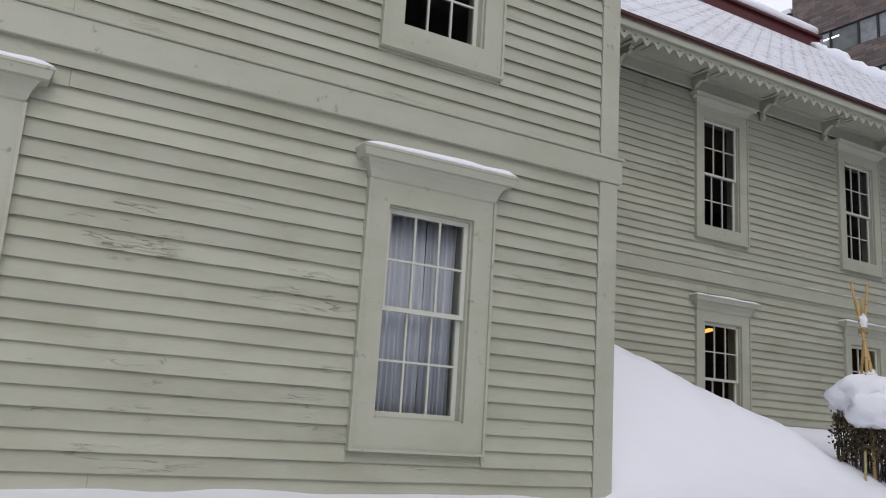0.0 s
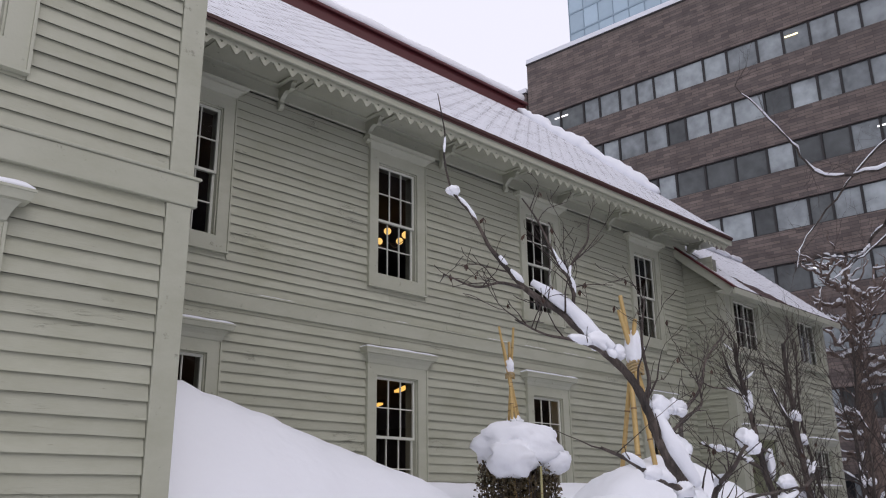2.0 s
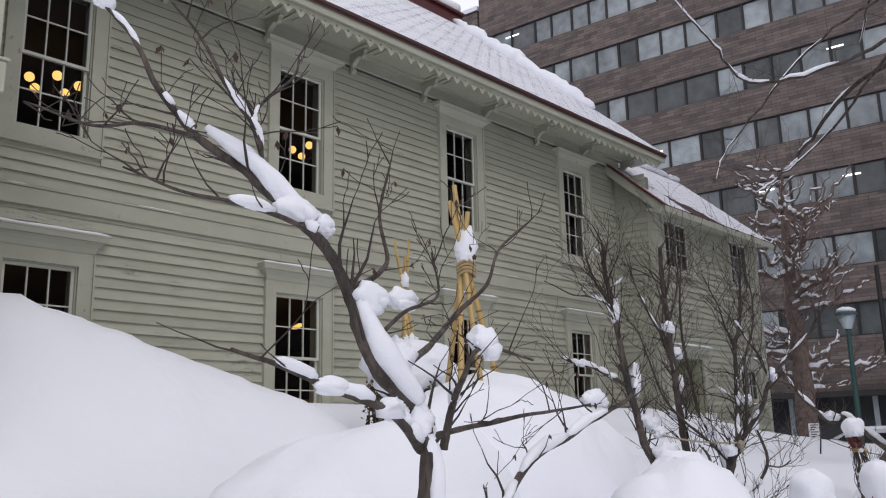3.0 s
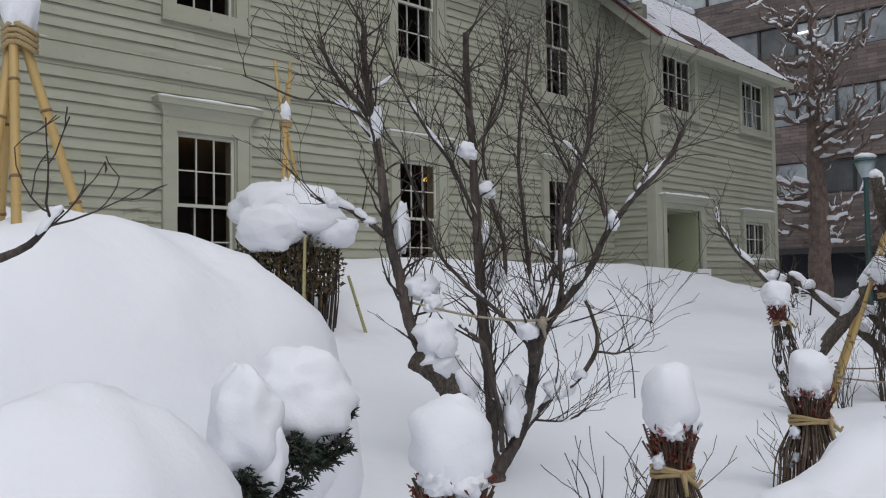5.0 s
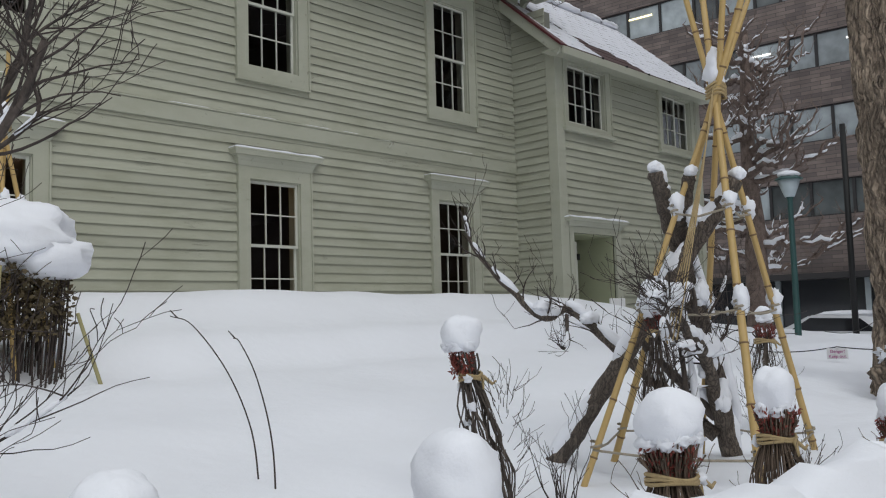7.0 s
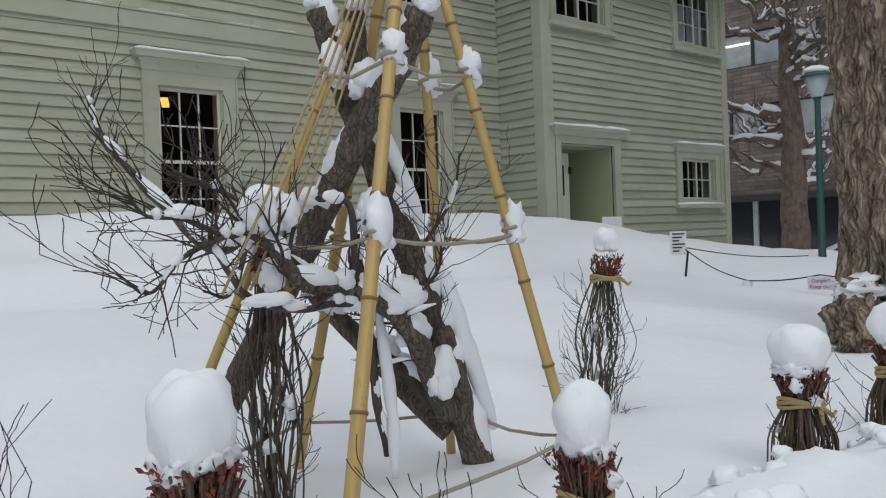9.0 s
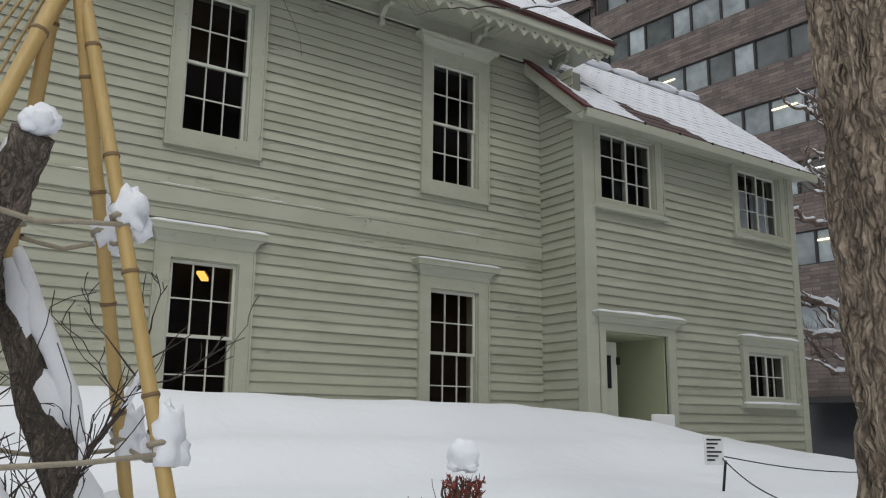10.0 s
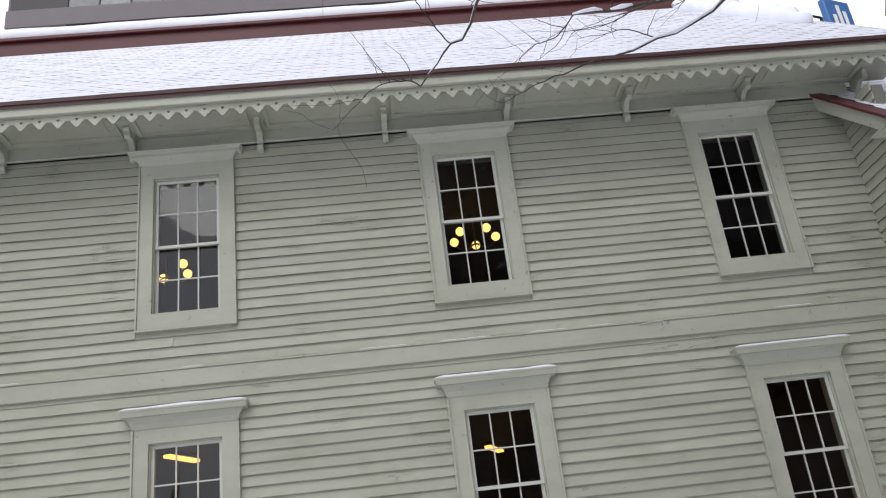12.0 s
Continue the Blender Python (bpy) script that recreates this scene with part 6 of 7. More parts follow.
def bamboo_frame(name, label, apex, feet, up=0.5, r=0.02, ties=(), wrap=None, snow=0.07, seed=1):
    """Poles leaned together and lashed at the top, with rope rings lower down."""
    rnd = random.Random(seed)
    t = thing(name, label, "plant support", "bamboo winter frames")
    ap = Vector(apex)
    lines = []
    for f in feet:
        f = Vector(f)
        off = Vector((rnd.uniform(-1, 1), rnd.uniform(-1, 1), 0)) * r * 1.6
        d = (ap + off - f).normalized()
        e = ap + off + d * up * rnd.uniform(0.7, 1.15)
        bamboo_pole(t, f, e, r * rnd.uniform(0.85, 1.1))
        lines.append((f, ap + off))
    b = Buf()
    for k in range(4):
        ring = [ap + Vector((math.cos(w) * r * 2.6, math.sin(w) * r * 2.6, (k - 1.5) * 0.016 + 0.01 * math.sin(w * 2))) for w in [i * math.pi / 6 for i in range(13)]]
        b.tube(ring, [0.007] * 13, 5, cap=False)
    tagged(b.done("lashing", M_ROPE, t, "straw rope lashing"), kind="stuff")
    for z in ties:
        b, pts = Buf(), []
        for f, a in lines:
            k = (z - f.z) / (a.z - f.z)
            pts.append(f.lerp(a, k))
        c = sum(pts, Vector()) / len(pts)
        pts.sort(key=lambda p: math.atan2(p.y - c.y, p.x - c.x))
        ring = []
        for i in range(len(pts)):
            p, q = pts[i], pts[(i + 1) % len(pts)]
            ring += [p.lerp(q, s) + Vector((0, 0, -0.02 * math.sin(math.pi * s) + 0.004 * rnd.uniform(-1, 1))) + (p - c).normalized() * r for s in (0, 0.25, 0.5, 0.75)]
            b.tube([p + Vector((math.cos(w) * r * 1.3, math.sin(w) * r * 1.3, 0.004 * w)) for w in [j * math.pi / 4 for j in range(13)]], [0.006] * 13, 5, cap=False)
        ring.append(ring[0])
        b.tube(ring, [0.0055] * len(ring), 5, cap=False)
        b.done("rope_ring", M_GREYROPE, t, "straw rope tied round the poles")
    if snow:
        s = Buf()
        s.blob(ap + Vector((0, 0, 0.1)), (snow * 0.7, snow * 0.7, snow * 1.5), seed, 0.5, 2, 14, 10)
        s.done("snow_clump", M_SNOW, t)
        for z in ties:
            for f, a in lines[:4] if z > 1.4 else []:
                k = (z - f.z) / (a.z - f.z)
                s = Buf()
                s.blob(f.lerp(a, k) + Vector((0.012, 0.0, 0.03)), (0.032, 0.032, rnd.uniform(0.035, 0.06)), z + f.x, 0.6, 1.8, 14, 10, box_like=2.6)
                s.blob(f.lerp(a, k) + Vector((0.035, 0.01, 0.0)), (0.025, 0.022, 0.03), z + f.y, 0.6, 1.8, 10, 8)
                s.done("snow_clump", M_SNOW, t)
    return t


bamboo_frame("bamboo_frame", "tall lashed bamboo poles supporting a pruned tree", (10.60, -7.765, 2.69),
             [(10.03, -8.14, 0.85), (10.99, -8.0, 0.85), (9.91, -7.37, 0.85), (11.03, -7.36, 0.85), (10.545, -7.12, 0.85)], 0.75, 0.0165, (1.12, 1.69, 2.125), seed=5)
bamboo_frame("bamboo_frame", "small bamboo tripod lashed with straw rope in snow", (5.59, -6.95, 2.39),
             [(5.34, -7.1, 0.95), (5.52, -7.2, 0.95), (6.02, -7.05, 0.95), (5.58, -6.65, 0.95)], 0.36, 0.016, (), seed=8)
bamboo_frame("bamboo_frame", "slim bamboo tripod over a clipped hedge bush", (9.12, -3.0, 3.17),
             [(8.8, -3.3, 1.1), (9.1, -3.4, 1.1), (9.5, -3.15, 1.1), (9.15, -2.75, 1.1)], 0.55, 0.02, (2.6,), seed=9)
# thin ropes slanting down from the tall frame
b = Buf()
for k in range(5):
    a, c = Vector((10.58 + 0.01 * k, -7.77, 2.75)), Vector((9.97 + 0.06 * k, -7.85 + 0.05 * k, 1.58))
    b.tube([a.lerp(c, s / 8) + Vector((0, 0, -0.05 * math.sin(math.pi * s / 8))) for s in range(9)], [0.0035] * 9, 4)
tagged(b.done("guy_ropes", M_ROPE), "thin straw ropes slanting from bamboo frame", "rope")


def wrapped_bush(x, y, base, tie, top, r=0.11, cap_r=0.13, red=True, slim=False, lean=(0, 0), seed=0, label="", cap_h=None, wild=0.3):
    """A shrub bound with straw rope for winter, stems splayed, dry leaves, snow cap."""
    rnd = random.Random(seed)
    t = thing("bound_shrub", label or "winter-bound shrub with red leaves and tall snow cap", "shrub", "bound shrubs")
    st = Buf()
    for k in range(130 if wild < 1 else 34):
        w = rnd.uniform(0, 2 * math.pi)
        q = math.sqrt(rnd.uniform(0.02, 1))
        c, s = math.cos(w), math.sin(w)

        def at(spread, z, lean_k):
            return Vector((x + lean[0] * lean_k + c * r * spread * q, y + lean[1] * lean_k + s * r * spread * q, z))

        low = 1.35 if wild < 1 else 0.5
        bulge = 1.12 if wild < 1 else 1.45
        ctrl = [at(low, base - 0.08, 0), at(lerp(low, bulge, 0.7), lerp(base, tie, 0.3), 0.3), at(bulge, lerp(base, tie, 0.6), 0.6), at(0.64, tie, 0.85), at(rnd.uniform(0.75, 1.05), lerp(tie, top, rnd.uniform(0.2, 0.45)), 1)]
        jit = 0.010 if wild < 1 else 0.042
        if wild >= 1:
            ctrl = [p for a, b in zip(ctrl, ctrl[1:]) for p in (a, a.lerp(b, 0.5))] + ctrl[-1:]
            jit = 0.022
        P = spline([a + Vector((rnd.uniform(-1, 1), rnd.uniform(-1, 1), 0.4 * rnd.uniform(-1, 1))) * (jit if 0 < i < len(ctrl) - 3 else 0.35 * jit) for i, a in enumerate(ctrl)], 3)
        rr = rnd.uniform(0.0014, 0.0034) if wild < 1 else rnd.uniform(0.0014, 0.0048)
        st.tube(P, [rr] * len(P), 4, cap=False)
    for k in range(int(14 * wild / 0.3) if wild < 1 else int(48 * wild)):
        w = rnd.uniform(0, 2 * math.pi)
        z = lerp(base, tie, rnd.uniform(0.0, 0.9))
        grow(st, (x + math.cos(w) * r * 0.9, y + math.sin(w) * r * 0.9, z), Vector((math.cos(w), math.sin(w), rnd.uniform(0.2, 1.4))), rnd.uniform(0.05, 0.14), 0.0018, 1, rnd, 0.35)
    tagged(st.done("stem_bundle", M_STRAW if wild < 1 else M_GREYSTEM, t), kind="stuff")
    if red:
        lb = Buf()
        for k in range(420):
            w = rnd.uniform(0, 2 * math.pi)
            z = lerp(tie + 0.004, lerp(tie, top, 0.42), rnd.random())
            q = r * rnd.uniform(0.5, 0.8) * (0.72 + 0.4 * (z - tie) / (top - tie) / 0.42)
            lb.leaf(Vector((x + lean[0] + math.cos(w) * q, y + lean[1] + math.sin(w) * q, z)), Vector((math.cos(w) * 0.15 + rnd.uniform(-.3, .3), math.sin(w) * 0.15 + rnd.uniform(-.3, .3), rnd.uniform(-0.4, 1.0))), rnd.uniform(0.011, 0.025), 0.36)
        tagged(lb.done("dry_leaves", M_REDLEAF, t, "dark red dry leaves"), kind="stuff")
    rp = Buf()
    for k in range(3):
        ring = [Vector((x + lean[0] * 0.8 + math.cos(w) * r * 0.74, y + lean[1] * 0.8 + math.sin(w) * r * 0.74, tie + (k - 1) * 0.008 + 0.006 * math.sin(w * 2 + k))) for w in [i * math.pi / 8 for i in range(17)]]
        rp.tube(ring, [0.0058] * 17, 5, cap=False)
    kw = rnd.uniform(3.6, 5.6)
    kp = Vector((x + lean[0] * .8 + math.cos(kw) * r * 0.8, y + lean[1] * .8 + math.sin(kw) * r * 0.8, tie))
    rp.tube([kp, kp + Vector((0.03, -0.02, -0.03)), kp + Vector((0.05, -0.02, -0.02))], [0.008, 0.006, 0.004], 5)
    rp.tube([kp, kp + Vector((-0.02, -0.02, -0.045))], [0.008, 0.004], 5)
    rp.done("rope", M_ROPE, t, "straw rope binding")
    if cap_r:
        ch = cap_h or (top - tie) * 0.62
        cb = Buf()
        cz = top - ch * 0.52
        cb.blob((x + lean[0], y + lean[1], cz), (cap_r * 0.97, cap_r * 0.97, ch * 0.55), seed * 1.7, 0.17, 1.4, 28, 20, box_like=2.45)
        for k in range(9):
            w = rnd.uniform(0, 6.28)
            cb.blob((x + lean[0] + math.cos(w) * cap_r * 0.6, y + lean[1] + math.sin(w) * cap_r * 0.6, cz - ch * rnd.uniform(0.3, 0.46)), (cap_r * 0.38, cap_r * 0.38, ch * rnd.uniform(0.12, 0.2)), k + seed, 0.7, 2.4, 14, 10)
        cb.done("snow_cap", M_SNOW, t, "rounded cap of snow")
        cl = Buf()
        for k in range(6):
            w = rnd.uniform(0, 6.28)
            cl.blob((x + lean[0] + math.cos(w) * r * 0.8, y + lean[1] + math.sin(w) * r * 0.8, lerp(base, tie, rnd.uniform(0.3, 1.3))), (0.016, 0.014, rnd.uniform(0.012, 0.02)), k + seed, 0.9, 2.5, 12, 9)
        tagged(cl.done("clinging_snow", M_SNOW, t), kind="stuff")
    return t


wrapped_bush(5.89, -8.28, 1.08, 1.26, 1.50, 0.085, 0.078, seed=1, label="low bound shrub almost buried under rounded snow", cap_h=0.15)
wrapped_bush(6.65, -8.28, 1.02, 1.25, 1.50, 0.068, 0.068, seed=2)
wrapped_bush(7.53, -8.25, 1.02, 1.26, 1.48, 0.085, 0.066, seed=3, label="bound shrub with red leaves and leaning snow cap", lean=(0.02, 0))
wrapped_bush(8.14, -8.40, 1.04, 1.20, 1.48, 0.062, 0.085, red=False, seed=4, label="bound brown shrub with oversized snow cap")
wrapped_bush(8.95, -8.38, 1.05, 1.27, 1.49, 0.088, 0.086, seed=5, label="tightly bound shrub with red leaves and snow cap")
wrapped_bush(9.67, -8.35, 1.04, 1.28, 1.50, 0.078, 0.066, seed=6, label="bound shrub with red leaves beside bamboo poles")
wrapped_bush(10.37, -8.49, 1.05, 1.19, 1.40, 0.068, 0.055, seed=7, label="dark bound shrub with ragged snow cap", wild=0.6)
wrapped_bush(11.3, -8.45, 1.02, 1.22, 1.42, 0.075, 0.075, seed=8, label="short bound shrub beside the snow bank")
wrapped_bush(11.8, -8.5, 1.02, 1.24, 1.44, 0.075, 0.075, seed=9, label="short bound shrub near the big trunk")
wrapped_bush(9.385, -7.45, 0.98, 1.478, 1.70, 0.055, 0.074, lean=(-0.16, 0.045), cap_h=0.125, seed=10, label="tall slender bound shrub with red tips", wild=1.2)
wrapped_bush(10.21, -7.63, 0.98, 1.60, 1.83, 0.055, 0.072, seed=11, label="tall tangled bundle of bound stems beside a sawn trunk", wild=1.5)
wrapped_bush(11.78, -7.39, 0.92, 1.50, 1.70, 0.075, 0.05, cap_h=0.085, lean=(0.12, 0.03), seed=13, label="tall tangled bound shrub standing alone", wild=1.8)


def loose_twigs(x, y, n, height, spread, seed, label):
    rnd = random.Random(seed)
    b = Buf()
    for k in range(n):
        grow(b, (x + rnd.uniform(-.03, .03), y + rnd.uniform(-.03, .03), snow_z(x, y) - 0.05), Vector((rnd.uniform(-spread, spread), rnd.uniform(-spread, spread), 1)), height * rnd.uniform(0.6, 1.1), 0.004, 2, rnd, 0.4)
    tagged(b.done("bare_shrub", M_TWIG), label, "shrub")


loose_twigs(9.52, -7.62, 12, 0.27, 0.5, 3, "small bare twiggy shrub dusted with snow")
loose_twigs(6.45, -8.2, 4, 0.3, 0.7, 4, "few bare twigs sticking out of snow")
loose_twigs(10.25, -8.2, 5, 0.25, 0.8, 6, "few bare twigs beside bamboo poles")
loose_twigs(8.55, -8.5, 3, 0.2, 0.8, 7, "few bare twigs in the snow bank")
loose_twigs(10.95, -7.95, 3, 0.16, 0.9, 9, "thin bare twigs leaning over snow")
for pts in ([(8.93, -6.55, 1.0), (8.90, -6.54, 1.26), (8.80, -6.53, 1.5), (8.66, -6.51, 1.69), (8.57, -6.5, 1.73)],
            [(8.87, -6.75, 0.95), (8.86, -6.74, 1.24), (8.81, -6.72, 1.48), (8.75, -6.7, 1.62), (8.72, -6.7, 1.64)]):
    b = Buf()
    P = spline(pts, 6)
    b.tube(P, [lerp(0.004, 0.0018, i / (len(P) - 1)) for i in range(len(P))], 5)
    b.tube([P[-3], P[-3] + Vector((-0.03, 0, 0.03))], [0.003, 0.002], 4)
    tagged(b.done("bent_twig", M_TWIG), "single bent bare twig rising from snow", "twig", "bent twigs")


def hedge_bush():
    """Clipped bush on thin stems under a snow cap, held by two stakes."""
    rnd = random.Random(4)
    t = thing("hedge_bush", "clipped brown-green bush on stems under thick snow", "bush")
    cx, cy = 9.07, -3.12
    st, lf = Buf(), Buf()
    for k in range(110):
        w, q = rnd.uniform(0, 6.28), math.sqrt(rnd.random())
        p0 = Vector((cx + math.cos(w) * 0.38 * q, cy + math.sin(w) * 0.34 * q, 0.98))
        p1 = Vector((cx + math.cos(w) * 0.5 * q, cy + math.sin(w) * 0.42 * q, rnd.uniform(1.8, 2.25)))
        st.tube(spline([p0, p0.lerp(p1, 0.5) + Vector((rnd.uniform(-.05, .05), rnd.uniform(-.05, .05), 0)), p1], 3), [0.009, 0.008, 0.008, 0.007, 0.006, 0.005, 0.004], 5, cap=False)
    tagged(st.done("stem_growth", M_TWIG, t), kind="stuff")
    for k in range(4200):
        w, q = rnd.uniform(0, 6.28), math.sqrt(rnd.random())
        z = 1.62 + 0.58 * rnd.random() ** 0.8
        e = 0.55 * q * (0.86 + 0.2 * noise.noise(Vector((math.cos(w) * 2, math.sin(w) * 2, z * 4))))
        lf.leaf(Vector((cx + math.cos(w) * e, cy + math.sin(w) * e * 0.85, z)), Vector((rnd.uniform(-1, 1), rnd.uniform(-1, 1), rnd.uniform(-0.6, 1))), rnd.uniform(0.03, 0.06), 0.6)
    tagged(lf.done("leaves", M_HEDGE, t), kind="stuff")
    s = Buf()
    s.blob((cx, cy, 2.35), (0.5, 0.46, 0.26), 3, 0.22, 1.9, 34, 20, box_like=2.4)
    s.blob((cx + 0.28, cy - 0.22, 2.2), (0.28, 0.25, 0.16), 7, 0.35, 2, 16, 10)
    s.blob((cx - 0.33, cy - 0.2, 2.2), (0.3, 0.25, 0.2), 9, 0.35, 2, 16, 10)
    s.done("snow_cap", M_SNOW, t, "thick cap of snow")
    for a, c in (((8.38, -3.45, 1.0), (8.62, -3.3, 1.75)), ((8.84, -3.62, 1.0), (8.93, -3.55, 2.12)), ((9.72, -3.5, 1.0), (9.5, -3.4, 1.8))):
        bamboo_pole(t, a, c, 0.016, M_STAKE)


hedge_bush()


def snowy_shrub(cx, cy, parts_, needles, seed, label):
    """An evergreen shrub pressed under a great mound of snow."""
    rnd = random.Random(seed)
    t = thing("snow_covered_shrub", label, "shrub")
    s = Buf()
    for i, (c, r) in enumerate(parts_):
        s.blob(c, r, seed + i * 2.3, 0.12 if r[0] > 0.2 else 0.24, 1.6, 40, 26, box_like=3.2 if r[0] > 0.8 else 2.2)
    s.done("snow_mound", M_SNOW, t, "smooth rounded mound of snow")
    n, w = Buf(), Buf()
    for c, d, ln in needles:
        c, d = Vector(c), Vector(d).normalized()
        for k in range(26):
            p = c + Vector((rnd.uniform(-1, 1), rnd.uniform(-1, 1), rnd.uniform(-1, 1))) * ln * 0.55
            dd = (d + Vector((rnd.uniform(-1, 1), rnd.uniform(-1, 1), rnd.uniform(-.6, .6))) * 0.6).normalized()
            q = p + dd * ln * 0.5
            w.tube([p, q], [0.004, 0.002], 4, cap=False)
            for j in range(24):
                b0 = p.lerp(q, j / 23)
                n.leaf(b0, dd + Vector((rnd.uniform(-1, 1), rnd.uniform(-1, 1), rnd.uniform(-1, 1))) * 0.9, rnd.uniform(0.014, 0.026), 0.25)
    w.done("twig_growth", M_TWIG, t)
    tagged(n.done("needles", M_NEEDLE, t, "dark green needles"), kind="stuff")


snowy_shrub(5.7, -7.0, [((5.76, -6.98, 1.2), (0.79, 0.6, 0.7)), ((5.0, -7.0, 1.2), (0.75, 0.55, 0.5)), ((6.12, -7.2, 1.22), (0.28, 0.3, 0.3)),
                        ((5.73, -7.85, 1.43), (0.07, 0.08, 0.115)), ((5.76, -7.85, 1.36), (0.06, 0.07, 0.09)), ((5.24, -8.12, 1.23), (0.29, 0.24, 0.34)), ((5.93, -7.75, 1.45), (0.13, 0.13, 0.11)), ((6.03, -7.7, 1.42), (0.07, 0.08, 0.07))],
            [((5.93, -7.84, 1.35), (1, -0.3, 0.2), 0.07), ((5.86, -7.86, 1.35), (0.6, -0.5, -0.1), 0.06), ((5.82, -7.84, 1.36), (0.6, -0.5, -0.1), 0.05), ((5.99, -7.8, 1.42), (1, -0.2, 0.5), 0.05), ((5.71, -7.87, 1.32), (0.2, -1, -0.2), 0.06), ((5.69, -7.87, 1.29), (0.2, -1, -0.2), 0.06), ((5.80, -7.82, 1.28), (0.2, -1, -0.2), 0.07)], 31,
            "evergreen shrub buried under a great mound of snow")


BURL = (14.10, -7.43, 1.12)


def big_trunk():
    t = thing("large_tree", "massive street tree with deeply furrowed brown bark", "tree")
    b = Buf()
    n, sides = 150, 120
    base = len(b.v)
    for i in range(n + 1):
        z = lerp(0.6, 9.5, i / n)
        cx, cy = 14.60 - 0.035 * (z - 1), -7.62 + 0.02 * (z - 1)
        flare = 1 + 0.16 * math.exp(-(z - 0.9) / 0.32)
        for k in range(sides):
            w = 2 * math.pi * k / sides
            rr = (0.47 - 0.012 * (z - 1)) * flare
            v3 = Vector((math.cos(w) * 2.6, math.sin(w) * 2.6, z * 0.9))
            v3 += Vector((noise.noise(v3 * 0.8), noise.noise(v3 * 0.8 + Vector((9, 0, 0))), 0)) * 0.35
            ridge = min(1.0, 2.6 * abs(noise.noise(v3 * 2.2))) ** 0.6 + 0.45 * min(1.0, 2.6 * abs(noise.noise(v3 * 5.1 + Vector((3, 1, 0)))))
            rr *= 0.82 + 0.145 * ridge + 0.05 * noise.noise(Vector((math.cos(w), math.sin(w), z * 0.8)))
            b.v.append((cx + math.cos(w) * rr, cy + math.sin(w) * rr, z))
    for i in range(n):
        for k in range(sides):
            k2 = (k + 1) % sides
            o = base + i * sides
            b.f.append((o + k, o + k2, o + sides + k2, o + sides + k))
    b.done("trunk", M_BIGBARK, t)
    rl = random.Random(77)
    tw, sl = Buf(), Buf()
    for pts, r0 in (([(14.5, -7.4, 6.6), (15.5, -6.0, 6.5), (16.1, -5.0, 5.93), (15.4, -5.0, 5.47), (14.4, -5.0, 5.22), (13.8, -5.0, 5.15)], 0.05),
                    ([(14.4, -7.4, 7.4), (13.7, -6.2, 6.6), (13.2, -5.1, 5.35), (12.7, -5.0, 4.68)], 0.03),
                    ([(14.5, -7.2, 6.9), (15.2, -5.8, 5.9), (14.9, -5.0, 5.2), (13.65, -5.0, 4.68)], 0.03),
                    ([(14.4, -7.3, 6.8), (13.6, -6.4, 6.15), (12.95, -5.5, 5.97), (11.8, -5.5, 6.2), (10.5, -5.5, 6.45)], 0.04),
                    ([(14.6, -7.3, 7.4), (16.0, -6.4, 8.2), (18.2, -5.5, 8.3)], 0.06)):
        P = limb_points(pts, 8, 0.04, r0 * 100)
        R = [lerp(r0 * 0.8, 0.005, i / (len(P) - 1)) for i in range(len(P))]
        lb = Buf()
        lb.tube(P, R, 6)
        lb.done("limb", M_BARK, t)
        snow_on(sl, P[8:], R[8:], rl, 0.9, 1.1)
        for q in range(8, len(P), 4):
            grow(tw, P[q], Vector((rl.uniform(-1, 0.6), rl.uniform(-0.6, 0.6), rl.uniform(-0.5, 0.6))), rl.uniform(0.4, 0.9), 0.005, 1, rl, 0.0)
    tagged(tw.done("twig_growth", M_TWIG, t), kind="stuff")
    tagged(sl.done("branch_snow", M_SNOW, t), kind="stuff")
    rnd = random.Random(9)
    s = Buf()
    for k in range(46):
        z = rnd.uniform(2.1, 3.7) if k % 3 else rnd.uniform(2.0, 6.5)
        w = rnd.uniform(-2.4, -1.85)
        cx, cy = 14.60 - 0.035 * (z - 1), -7.62
        s.blob((cx + math.cos(w) * 0.46, cy + math.sin(w) * 0.46, z), (rnd.uniform(0.03, 0.07), 0.03, rnd.uniform(0.03, 0.11)), k, 0.7, 2.5, 12, 9)
    s.blob((BURL[0], BURL[1], BURL[2] + 0.18), (0.15, 0.13, 0.07), 2, 0.7, 2.6, 20, 14)
    s.done("snow", M_SNOW, t, "snow stuck to the bark")
    k = Buf()
    k.blob(BURL, (0.19, 0.17, 0.22), 5, 0.5, 2.8, 28, 20)
    k.done("burl", M_BIGBARK, t)
    return t


big_trunk()


